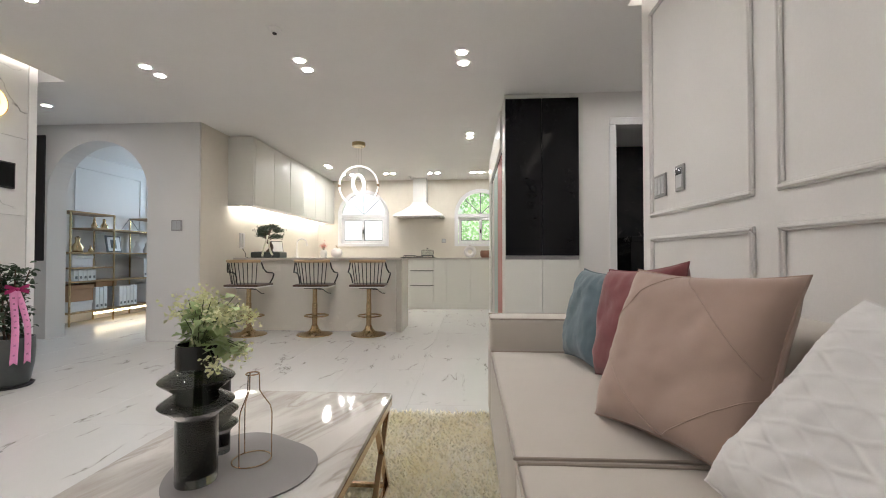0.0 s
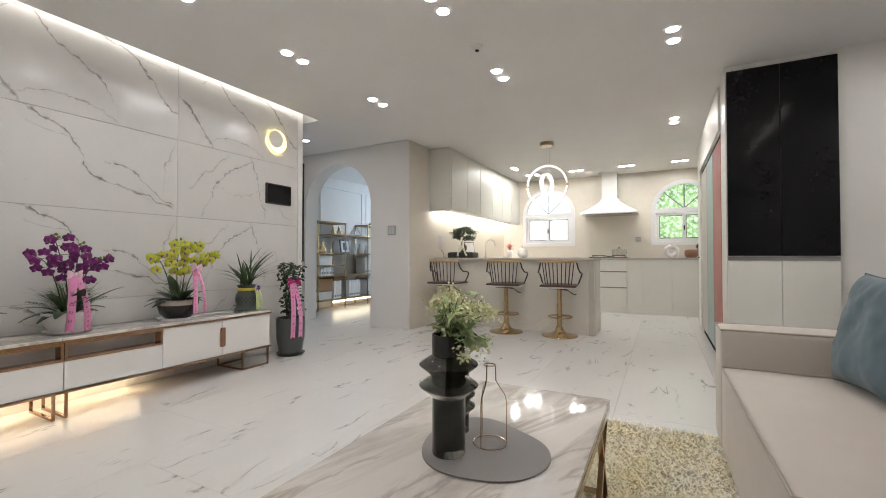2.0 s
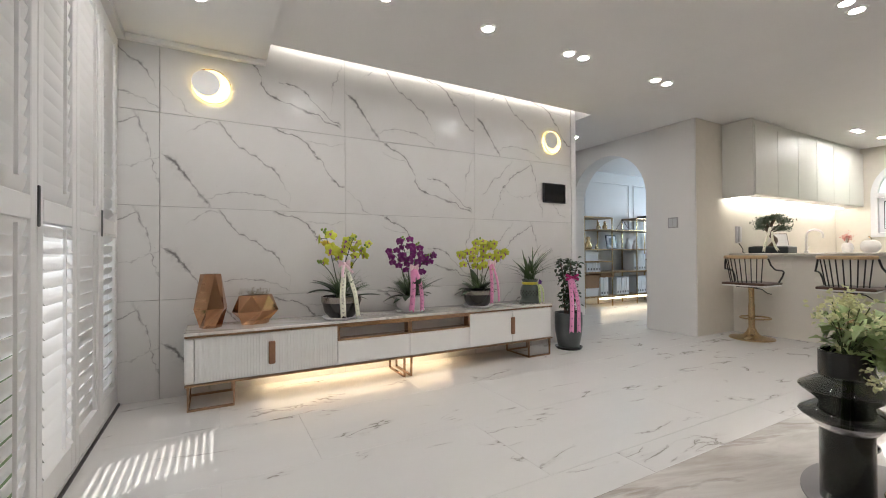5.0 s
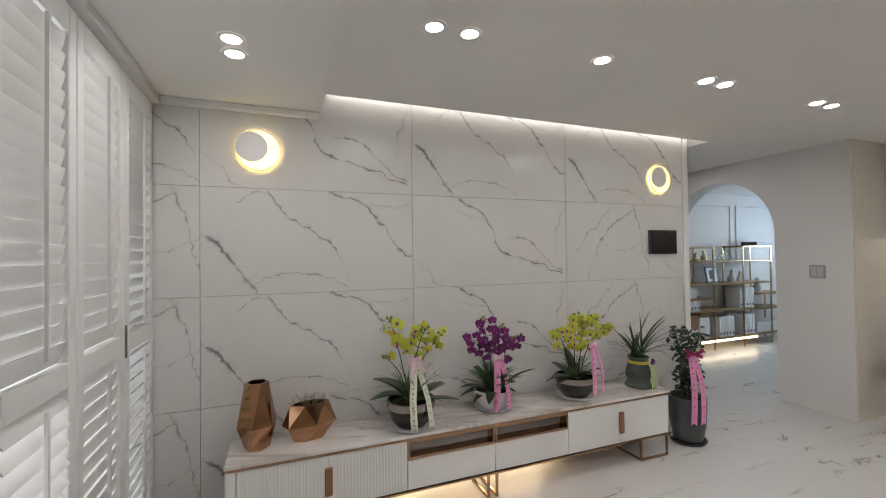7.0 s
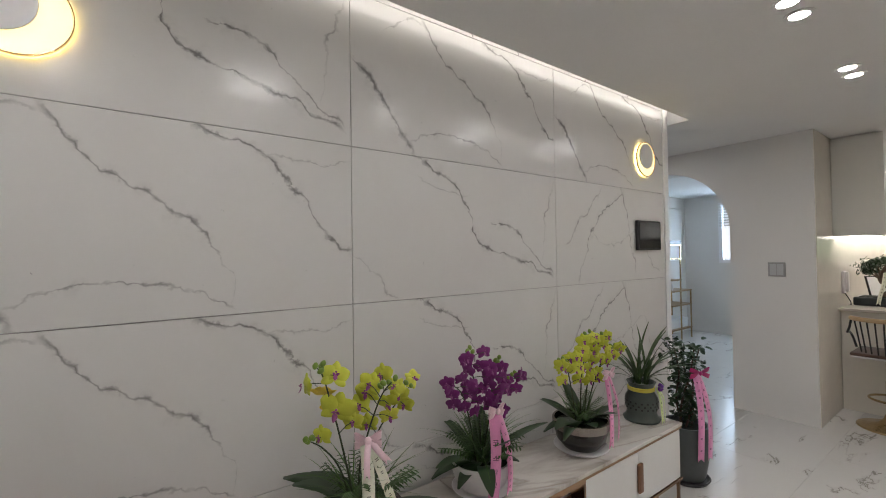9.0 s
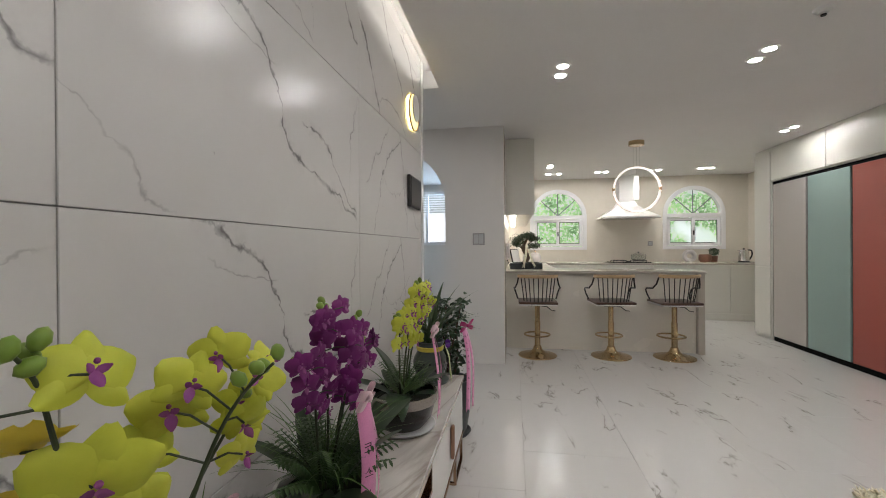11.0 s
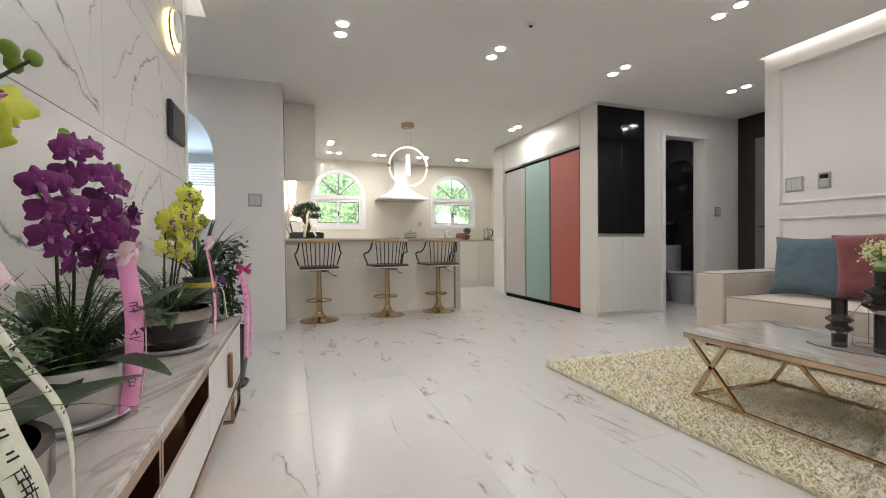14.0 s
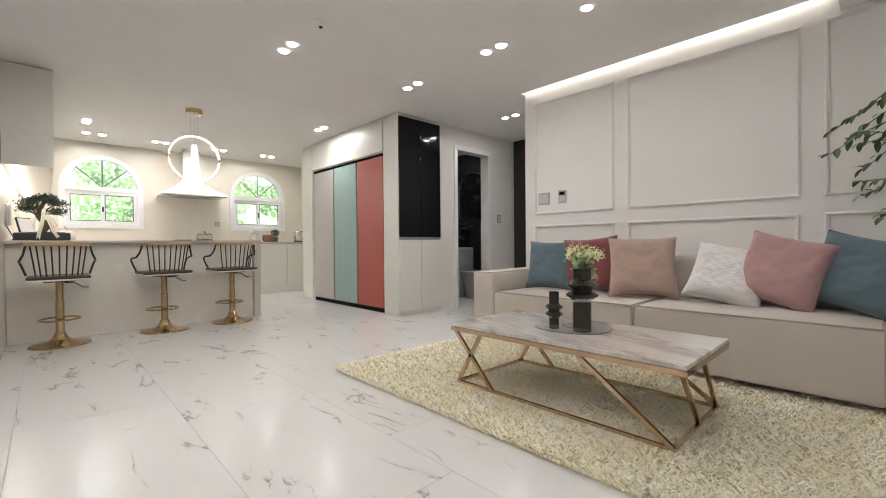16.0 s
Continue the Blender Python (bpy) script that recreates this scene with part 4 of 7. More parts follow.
for s in (-1, 1):
    part("joint", box(s * 0.256 - 0.014, -0.016, 1.815, s * 0.256 + 0.014, 0.016, 1.85, 0.003, 1), GOLD, pend)

# ---- wall lamps ----
for y, yaw in ((0.66, 0), (3.71, 0)):
    t = thing("wall_lamp", "round eclipse wall lamp with a warm glow", "wall lamp", 0.0, y, 2.05)
    rot = Matrix.Rotation(radians(90), 4, "Y")
    part("back_plate", lathe([(0, 0.001), (0.085, 0.001), (0.085, 0.0075), (0, 0.0075)], 40, None, rot), GOLD, t)
    part("diffuser", lathe([(0, 0.008), (0.112, 0.008), (0.114, 0.014), (0.112, 0.020), (0, 0.020)], 40, None, rot), MOON, t, "lit warm diffuser")
    part("glow_ring", lathe([(0.098, 0.003), (0.108, 0.003), (0.108, 0.007), (0.098, 0.007), (0.098, 0.003)], 40, None, rot), HALO, t, "lit ring behind the diffuser")
    part("rim", lathe([(0.1145, 0.012), (0.117, 0.012), (0.117, 0.022), (0.1145, 0.022)], 40, None, rot), GOLD, t, smooth=True)
    part("cover_disc", lathe([(0, 0.035), (0.082, 0.035), (0.084, 0.039), (0.082, 0.043), (0, 0.043)], 40, None, Matrix.Translation((0, -0.034, 0.012)) @ rot), TRIMW, t, "white disc set off centre", True)
    part("post", tube([(0.02, -0.034, 0.012), (0.036, -0.034, 0.012)], 0.008, 8), GOLD, t)

# ---- wall fixtures ----
t = thing("intercom_panel", "dark glass intercom panel on the stone wall", "intercom", 0.001, 3.735, 1.53)
part("case", box(0, -0.15, -0.1, 0.022, 0.15, 0.1, 0.005, 2), BLACKM, t)
part("screen", box(0.0215, -0.14, -0.09, 0.025, 0.14, 0.09, 0.002, 1), BLACKG, t)


KEYG = paint("switch_key", (0.50, 0.50, 0.505), 0.35, amount=0.02, relief=0)


def switch(name, label, m, w, h, keys):
    t = thing(name, label, "light switch")
    t.matrix_basis = m
    part("plate", box(-w / 2, -0.009, -h / 2, w / 2, -0.001, h / 2, 0.003, 2), paint("switch_plate", (0.36, 0.35, 0.34), 0.35, 0.3), t)
    for k in range(keys):
        a = -w / 2 + 0.012 + k * (w - 0.024) / keys
        part("key", box(a + 0.002, -0.0125, -h / 2 + 0.014, a + (w - 0.024) / keys - 0.002, -0.009, h / 2 - 0.014, 0.0015, 1), KEYG, t)
    return t


switch("light_switch", "grey-rimmed double light switch beside the arch", pose(0.305, 5.266, 1.255), 0.12, 0.12, 2)
switch("light_switch", "grey-rimmed light switch in the corridor", pose(5.66, 4.70, 1.2), 0.09, 0.12, 1)
switch("light_switch", "silver triple light switch on the panelled wall", pose(4.489, 3.17, 1.285, 0, 0, -90), 0.13, 0.12, 3)
t = switch("thermostat", "small white thermostat on the panelled wall", pose(4.489, 2.965, 1.29, 0, 0, -90), 0.085, 0.125, 1)
part("screen", box(-0.028, -0.014, 0.015, 0.028, -0.0126, 0.048), BLACKG, t)
t = thing("wall_panel", "narrow black panel on the hall wall", "wall panel", -1.38, 5.266, 0.87)
part("sheet", box(-0.14, -0.02, 0, 0.15, -0.001, 1.4, 0.003, 1), BLACKM, t)

# ---- bar stools ----
def bar_stool(x, y, rz, label):
    t = thing("bar_stool", label, "bar stool", x, y, 0, rz, group="bar stools at the breakfast bar")
    part("base", lathe([(0, 0), (0.2, 0), (0.205, 0.006), (0.2, 0.013), (0.135, 0.024), (0.08, 0.04), (0.05, 0.07), (0.036, 0.11), (0, 0.112)], 40), BRASS, t, "polished brass trumpet base", True)
    part("column", lathe([(0, 0.105), (0.030, 0.105), (0.030, 0.37), (0.026, 0.372), (0.026, 0.545), (0, 0.545)], 24), BRASS, t, smooth=True)
    part("footrest", tube(arc((0, 0.07, 0.215), 0.135, 0, 360, 30)[:-1], 0.009, 8, True), BRASS, t, smooth=True)
    part("footrest_arm", tube([(0, 0.0, 0.215), (0, -0.06, 0.215)], 0.008, 6), BRASS, t)
    part("lever", tube([(0.03, 0, 0.535), (0.10, -0.01, 0.53), (0.15, -0.01, 0.49), (0.19, -0.01, 0.485)], 0.005, 6), BLACKM, t)
    part("seat_plate", box(-0.1, -0.1, 0.545, 0.1, 0.1, 0.558), BLACKM, t)
    part("seat", soft_box(-0.195, -0.185, 0.558, 0.195, 0.195, 0.572, 0.006, 0.0), TRIMW, t, "white moulded seat rim", True)
    part("cushion", soft_box(-0.2, -0.19, 0.573, 0.2, 0.2, 0.598, 0.010, 0.008), fabric("walnut_cushion", (0.09, 0.05, 0.035)), t, "dark brown seat cushion", True)
    # curved back: top rail and spindles
    top = [(0.235 * math.sin(radians(a)), 0.03 - 0.265 * math.cos(radians(a)), 0.865) for a in range(-58, 59, 6)]
    part("top_rail", tube(top, 0.016, 8, flat=1.15), paint("oak_rail", (0.52, 0.36, 0.2), 0.45, scale=35, amount=0.16), t, "pale wooden top rail", True)
    for a in range(-48, 49, 12):
        s, c = math.sin(radians(a)), math.cos(radians(a))
        part("spindle", tube([(0.19 * s, 0.02 - 0.2 * c, 0.59), (0.235 * s, 0.03 - 0.265 * c, 0.86)], 0.0055, 6), BLACKM, t)
    for sx in (-1, 1):
        part("armrest", tube([(sx * 0.2, -0.10, 0.85), (sx * 0.215, -0.08, 0.78), (sx * 0.235, -0.04, 0.735), (sx * 0.245, 0.08, 0.725), (sx * 0.24, 0.125, 0.705), (sx * 0.225, 0.13, 0.66), (sx * 0.205, 0.10, 0.60)], 0.0085, 8), BLACKM, t, smooth=True)
    return t


bar_stool(0.90, 5.67, 0, "brass-footed bar stool with a black spindle back, squared to the bar")
bar_stool(1.668, 5.735, 5, "brass-footed bar stool with black spindle back, mid bar")
bar_stool(2.305, 5.765, 6, "brass-footed bar stool with black spindle back, bar end")

# ---- hood, hob ----
hood = thing("cooker_hood", "white pyramid cooker hood with a square chimney", "cooker hood", 2.565, 8.60, 0)
bm = bmesh.new()
lv = [(0.45, -0.26, 0.238, 1.645), (0.45, -0.26, 0.238, 1.67), (0.30, -0.13, 0.238, 1.76), (0.17, -0.03, 0.238, 1.86), (0.125, 0.0, 0.238, 1.93), (0.125, 0.0, 0.238, CZ - 0.002)]
rings = [[bm.verts.new(q) for q in ((-w, a, z), (w, a, z), (w, c, z), (-w, c, z))] for w, a, c, z in lv]
for a, b_ in zip(rings, rings[1:]):
    for k in range(4):
        bm.faces.new((a[k], a[(k + 1) % 4], b_[(k + 1) % 4], b_[k]))
bm.faces.new(rings[0][::-1])
bm.faces.new(rings[-1])
bmesh.ops.recalc_face_normals(bm, faces=bm.faces)
part("canopy", bm, paint("hood_enamel", (0.8, 0.79, 0.77), 0.2, amount=0.01, relief=0), hood)
part("edge_trim", box(-0.452, -0.264, 1.637, 0.452, 0.236, 1.647), STEEL, hood)
part("filter", box(-0.38, -0.2, 1.631, 0.38, 0.18, 1.6365), STEEL, hood)
hob = thing("gas_hob", "black glass gas hob with iron pan supports", "hob", 2.56, 8.52, 0.901)
part("plate", box(-0.3, -0.22, 0, 0.3, 0.22, 0.012, 0.004, 2), BLACKG, hob)
for x in (-0.16, 0.16):
    part("pan_support", tube([(x - 0.1, -0.1, 0.035), (x + 0.1, -0.1, 0.035), (x + 0.1, 0.1, 0.035), (x - 0.1, 0.1, 0.035)], 0.006, 6, True), BLACKM, hob)
    for a, c in ((-0.1, -0.1), (0.1, 0.1), (-0.1, 0.1), (0.1, -0.1)):
        part("foot", tube([(x + a, c, 0.012), (x + a, c, 0.036)], 0.006, 6), BLACKM, hob)
    part("burner", lathe([(0, 0.012), (0.045, 0.012), (0.045, 0.024), (0, 0.026)], 20), BLACKM, hob)
pot = thing("glass_pot", "clear glass cooking pot with a lid on the hob", "cooking pot", 2.72, 8.52, 0.944)
CLEAR = glass("clear_glass", (0.9, 0.92, 0.9), 0.0, 1.2)
part("bowl", lathe([(0, 0), (0.10, 0), (0.115, 0.02), (0.115, 0.085), (0.111, 0.085), (0.111, 0.022), (0.098, 0.005), (0, 0.005)], 28), CLEAR, pot, smooth=True)
part("lid", lathe([(0.117, 0.087), (0.08, 0.105), (0.02, 0.115), (0, 0.115)], 28), CLEAR, pot, smooth=True)
part("knob", lathe([(0, 0.115), (0.01, 0.115), (0.018, 0.13), (0.012, 0.14), (0, 0.14)], 14), STEEL, pot, smooth=True)


# ---- pillows ----
def pillow(x, y, z, size, thick, m, material, label, seams=False, wavy=False):
    t = thing("cushion", label, "cushion", group="scatter cushions on the sofa")
    t.matrix_basis = m
    bm = bmesh.new()
    n = 28 if not wavy else 150
    h = size / 2

    def skin(u, v, s, lift=0.0):
        prof = max(0.0, (1 - u ** 4) * (1 - v ** 4)) ** 0.5
        pinch = 1 - 0.09 * (1 - u * u) * abs(v) ** 3, 1 - 0.09 * (1 - v * v) * abs(u) ** 3
        w = 0.012 * noise.noise(Vector((u * 2.2, v * 2.2, s + x))) + 0.006 * noise.noise(Vector((u * 6, v * 6, y)))
        w += 0.005 * noise.noise(Vector((math.atan2(v, u) * 5, (u * u + v * v) * 1.2, x))) * max(abs(u), abs(v)) ** 2
        if wavy and s < 0:
            line = v * h / 0.024
            k = math.floor(line)
            c = 0.46 * math.sin(u * h * 52)
            gap_to = min(abs(line - q - c * (-1) ** q) for q in (k - 1, k, k + 1, k + 2))
            w += 0.0024 * math.exp(-(gap_to / 0.16) ** 2)
        return Vector((u * h * pinch[1], s * (thick / 2 * prof + w * prof + lift), v * h * pinch[0]))

    for s in (1, -1):
        g = [[bm.verts.new(skin(2 * i / n - 1, 2 * j / n - 1, s)) for j in range(n + 1)] for i in range(n + 1)]
        for i in range(n):
            for j in range(n):
                q = (g[i][j], g[i + 1][j], g[i + 1][j + 1], g[i][j + 1])
                bm.faces.new(q if s < 0 else q[::-1])
    bmesh.ops.remove_doubles(bm, verts=bm.verts, dist=0.0004)
    part("cover", bm, material, t, smooth=True)
    rim = []
    for k in range(80):
        a = k / 80 * 4
        e, f = int(a), a - int(a)
        u, v = [(2 * f - 1, -1), (1, 2 * f - 1), (1 - 2 * f, 1), (-1, 1 - 2 * f)][e]
        rim.append(skin(u, v, 1))
    part("piping", tube(rim, 0.0035, 5, True), material, t)
    if seams:
        for pts in ([(-0.97, 0.15), (-0.6, 0.55), (-0.1, 0.97)], [(-0.1, 0.97), (0.35, 0.45), (0.97, -0.05)], [(-0.97, -0.1), (-0.45, -0.55), (0.1, -0.97)], [(0.1, -0.97), (0.55, -0.55), (0.97, -0.25)]):
            line = []
            for k in range(17):
                f = k / 16
                (a0, b0), (a1, b1), (a2, b2) = pts
                line.append(skin((1 - f) ** 2 * a0 + 2 * f * (1 - f) * a1 + f * f * a2, (1 - f) ** 2 * b0 + 2 * f * (1 - f) * b1 + f * f * b2, -1, 0.0008))
            part("seam", tube(line, 0.0018, 5), material, t)
    return t


def lean(x, y, yaw, tilt, size, roll=0):
    """A cushion standing on the seat: faces -x turned by yaw, tipped back."""
    return pose(x, y, 0.437 + 0.5 * size * math.cos(radians(tilt)) * (1.0 if not roll else 1.08), 0, 0, yaw - 90) @ pose(0, 0, 0, -tilt, 0, 0) @ pose(0, 0, 0, 0, roll, 0)


P_BLUE, P_WINE = fabric("cushion_blue", (0.085, 0.13, 0.155)), fabric("cushion_wine", (0.20, 0.055, 0.06))
P_BEIGE, P_WHITE, P_PINK = fabric("cushion_beige", (0.40, 0.285, 0.235)), fabric("cushion_white", (0.68, 0.655, 0.64)), fabric("cushion_pink", (0.40, 0.235, 0.235))
pillow(1, 1, 0, 0.43, 0.15, lean(4.035, 2.82, 8, 14, 0.43), P_BLUE, "slate blue square cushion by the sofa arm")
pillow(2, 2, 0, 0.43, 0.15, lean(4.085, 2.47, 14, 12, 0.44, -5), P_WINE, "wine red square cushion between two others")
pillow(3, 3, 0, 0.47, 0.17, lean(4.04, 2.045, 24, 22, 0.47), P_BEIGE, "dusty beige cushion with curved stitched seams", True)
pillow(4, 4, 0, 0.43, 0.18, lean(4.075, 1.515, 14, 34, 0.41, 14), P_WHITE, "white cushion with a wavy quilted weave", False, True)
pillow(5, 5, 0, 0.45, 0.17, lean(4.07, 1.235, -6, 24, 0.45, 14), P_PINK, "dusty pink square cushion on the sofa")
pillow(6, 6, 0, 0.45, 0.16, lean(4.09, 0.90, -14, 24, 0.44, 14), P_BLUE, "slate blue cushion at the near sofa arm")

# ---- rug ----
rug = thing("shag_rug", "cream yellow shaggy rug under the coffee table", "rug", 2.965, 2.06, 0)
part("backing", box(-0.755, -1.245, 0.0, 0.745, 1.245, 0.010), RUGB, rug)
rs = np.random.RandomState(4)
N = 62000
bx, by = rs.uniform(-0.76, 0.75, N), rs.uniform(-1.25, 1.25, N)
ang, L = rs.uniform(0, 6.283, N), rs.uniform(0.026, 0.05, N)
la = rs.uniform(0, 6.283, N)
ln = rs.uniform(0.6, 1.0, N) * L
wx, wy = np.cos(ang) * 0.0042, np.sin(ang) * 0.0042
dx, dy = np.cos(la) * ln, np.sin(la) * ln
hz = np.sqrt(np.maximum(L * L - ln * ln * 0.8, 1e-6))
V = np.empty((N, 5, 3))
V[:, 0] = np.c_[bx - wx, by - wy, np.full(N, 0.008)]
V[:, 1] = np.c_[bx + wx, by + wy, np.full(N, 0.008)]
V[:, 2] = np.c_[bx - wx + dx * 0.45, by - wy + dy * 0.45, 0.008 + hz * 0.7]
V[:, 3] = np.c_[bx + wx + dx * 0.45, by + wy + dy * 0.45, 0.008 + hz * 0.7]
V[:, 4] = np.c_[bx + dx, by + dy, 0.008 + hz]
base_i = (np.arange(N) * 5)[:, None]
F = np.concatenate([base_i + [0, 1, 3], base_i + [0, 3, 2], base_i + [2, 3, 4]])
me = bpy.data.meshes.new("shag")
me.from_pydata(V.reshape(-1, 3).tolist(), [], F.tolist())
me.materials.append(RUGM)
tagged(part("shag", me, RUGM, rug), "long cream and straw yellow pile", "", "", "stuff")

# ---- on the coffee table ----
TZ = 0.3765
t = thing("table_mat", "grey leather mat with a free rounded outline", "table mat", 2.90, 1.965, TZ)
bm = bmesh.new()
outline = []
for k in range(64):
    a = 2 * math.pi * k / 64
    r = 1.0 + 0.13 * math.cos(2 * a + 0.6) + 0.06 * math.cos(3 * a)
    outline.append((0.165 * r * math.cos(a), 0.205 * r * math.sin(a)))
a_ = [bm.verts.new((x, y, 0)) for x, y in outline]
b2 = [bm.verts.new((x, y, 0.004)) for x, y in outline]
bm.faces.new(a_[::-1])
bm.faces.new(b2)
for k in range(64):
    bm.faces.new((a_[k], a_[(k + 1) % 64], b2[(k + 1) % 64], b2[k]))
part("mat", bm, COAST, t)


def flared_vase(x, y, h, r, flanges, label):
    """Smoke glass tube with sharp flared rings."""
    t = thing("glass_vase", label, "vase", x, y, TZ + 0.0045)
    outer = [(0, 0), (r * 0.98, 0), (r, 0.004), (r, flanges[0][0])]
    for z0, rr, z1 in flanges:
        outer += [(rr * 0.97, (z0 + z1) / 2 - 0.004), (rr, (z0 + z1) / 2), (rr * 0.97, (z0 + z1) / 2 + 0.004), (r, z1)]
    outer += [(r, h), (r - 0.004, h)]
    inner = [(r - 0.004, flanges[0][0] - 0.01), (r - 0.004, 0.02), (0, 0.018)]
    cut = [(q[0] - 0.004 if q[0] > r else r - 0.004, q[1]) for q in outer[4:-2]][::-1]
    part("body", lathe(outer + cut + inner, 48), SMOKE, t, "clear smoky grey glass", True)
    part("inner_sleeve", lathe([(0, 0.022), (r - 0.006, 0.022), (r - 0.006, flanges[0][0]), (r - 0.009, flanges[0][0]), (r - 0.009, 0.026), (0, 0.026)], 40), paint("dark_vase_liner", (0.006, 0.007, 0.006), 0.25, relief=0), t, "blackish green inner glass", True)
    part("neck_band", lathe([(r + 0.0005, flanges[-1][2] + 0.004), (r + 0.0005, h - 0.001), (r - 0.0045, h - 0.001), (r - 0.0045, flanges[-1][2] + 0.004)], 40), paint("dark_vase_neck", (0.012, 0.013, 0.012), 0.2, relief=0), t, "dark neck", True)
    return t


flared_vase(2.832, 1.885, 0.325, 0.046, [(0.160, 0.082, 0.212), (0.217, 0.082, 0.268)], "tall smoke glass vase with two flared rings")
flared_vase(2.80, 2.03, 0.195, 0.026, [(0.06, 0.046, 0.095), (0.097, 0.046, 0.132)], "small smoke glass vase with two flared rings")


def leaf_shape(bm, m, length, width, bend=0.3, seg=5, fold=0.15, tip=1.0, lobes=0):
    """One leaf along +Y, cupped and bent down."""
    rows = []
    for i in range(seg + 1):
        u = i / seg
        w = width / 2 * (math.sin(math.pi * min(1, u * 0.93 + 0.05)) ** 0.75)
        if lobes:
            w *= 1 + 0.35 * math.cos(u * lobes * 2 * math.pi)
        y = length * u * (1 - 0.25 * bend * u)
        z = -bend * length * u * u * 0.6
        rows.append([bm.verts.new(m @ Vector(q)) for q in ((-w, y, z + fold * w), (0, y, z), (w, y, z + fold * w))])
    for a, b_ in zip(rows, rows[1:]):
        for k in range(2):
            bm.faces.new((a[k], a[k + 1], b_[k + 1], b_[k]))


# ivy and pale blossoms in the tall vase
rr = random.Random(11)
iv = thing("ivy_bunch", "bunch of ivy leaves and pale yellow blossoms in the vase", "cut flowers", 2.832, 1.885, TZ + 0.265)
stems, bl, fl = bmesh.new(), bmesh.new(), bmesh.new()
for k in range(34):
    a, sp = rr.uniform(0, 6.28), rr.uniform(0.015, 0.085)
    ox = rr.uniform(0.0, 0.075)
    top = Vector((math.cos(a) * sp + ox, math.sin(a) * sp, rr.uniform(0.065, 0.185) - sp * 0.3))
    if k % 8 == 7:
        top = Vector((0.07 + 0.03 * math.cos(a), 0.03 * math.sin(a), rr.uniform(0.0, 0.06)))
    pts = [(0.01 * math.cos(a), 0.01 * math.sin(a), -0.12), (top.x * 0.2, top.y * 0.2, 0.07), tuple(top)]
    tube(smooth_path(pts, 8), 0.0012, 5, bm=stems)
    for j in range(8):
        f = rr.uniform(0.35, 1.0)
        p = Vector(pts[1]).lerp(top, f) + Vector((rr.gauss(0, 0.008), rr.gauss(0, 0.008), rr.gauss(0, 0.008)))
        m = Matrix.Translation(p) @ Euler((rr.uniform(-0.9, 0.5), rr.uniform(-0.5, 0.5), rr.uniform(0, 6.28))).to_matrix().to_4x4()
        if k % 5 not in (0, 2):
            leaf_shape(bl, m, rr.uniform(0.022, 0.038), rr.uniform(0.018, 0.03), 0.5, 6, 0.2, lobes=2)
        else:
            for q in range(8):
                m2 = Matrix.Translation(top + Vector((rr.gauss(0, 0.013), rr.gauss(0, 0.013), rr.gauss(0, 0.013)))) @ Euler((rr.uniform(-1.5, 1.5), rr.uniform(-1.5, 1.5), rr.uniform(0, 6.28))).to_matrix().to_4x4()
                leaf_shape(fl, m2, 0.011, 0.008, 0.3, 2, 0.3)
part("stem", stems, paint("ivy_stem", (0.10, 0.13, 0.05), 0.6, amount=0.2), iv)
part("leaves", bl, LEAFP, iv, "soft green ivy leaves")
part("blossoms", fl, foliage("blossom_pale", (0.72, 0.72, 0.34), (0.82, 0.83, 0.58), 0.7), iv, "pale yellow blossoms")

# gold wire bottle
t = thing("wire_bottle", "gold wire outline of a bottle on the mat", "ornament", 2.912, 1.99, TZ + 0.0045)
for rad, z in ((0.048, 0.002), (0.0165, 0.225)):
    part("hoop", tube(arc((0, 0, z), rad, 0, 360, 28)[:-1], 0.0018, 6, True), GOLD, t)
for a in (20, 140, 260):
    c, s = math.cos(radians(a)), math.sin(radians(a))
    part("wire", tube([(rad * c, rad * s, z) for rad, z in ((0.048, 0.002), (0.048, 0.12), (0.044, 0.14), (0.029, 0.162), (0.018, 0.18), (0.0165, 0.225))], 0.0016, 6), GOLD, t)

# ---- orchids and pots on the console ----
CTOP = 0.464


def petal_patch(bm, m, length, width, cup, back=0.0, nu=6, nv=6):
    g = []
    for i in range(nu + 1):
        u = i / nu
        w = width / 2 * math.sin(math.pi * (0.06 + 0.9 * u ** 0.85)) ** 0.7
        g.append([bm.verts.new(m @ Vector((w * (2 * j / nv - 1), -cup * length * (u * u) - back * u * length + 0.10 * width * (2 * j / nv - 1) ** 2 + 0.03 * length * math.sin(7 * u + 2.2 * (2 * j / nv - 1)), length * u))) for j in range(nv + 1)])
    for i in range(nu):
        for j in range(nv):
            bm.faces.new((g[i][j], g[i][j + 1], g[i + 1][j + 1], g[i + 1][j]))


def flower_mesh(name, size, material):
    """Face of an orchid looking along -Y: three sepals and two broad petals."""
    bm = bmesh.new()
    for ang, ln, wd, bk in ((0, 0.52, 0.36, 0.05), (125, 0.5, 0.34, 0.05), (-125, 0.5, 0.34, 0.05), (68, 0.54, 0.56, -0.06), (-68, 0.54, 0.56, -0.06)):
        petal_patch(bm, Matrix.Rotation(radians(ang), 4, "Y") @ Matrix.Translation((0, 0.004 if wd < 0.4 else 0.0, 0.0)), ln * size, wd * size, -0.12, bk)
    return mesh_of(name, bm, material, True)


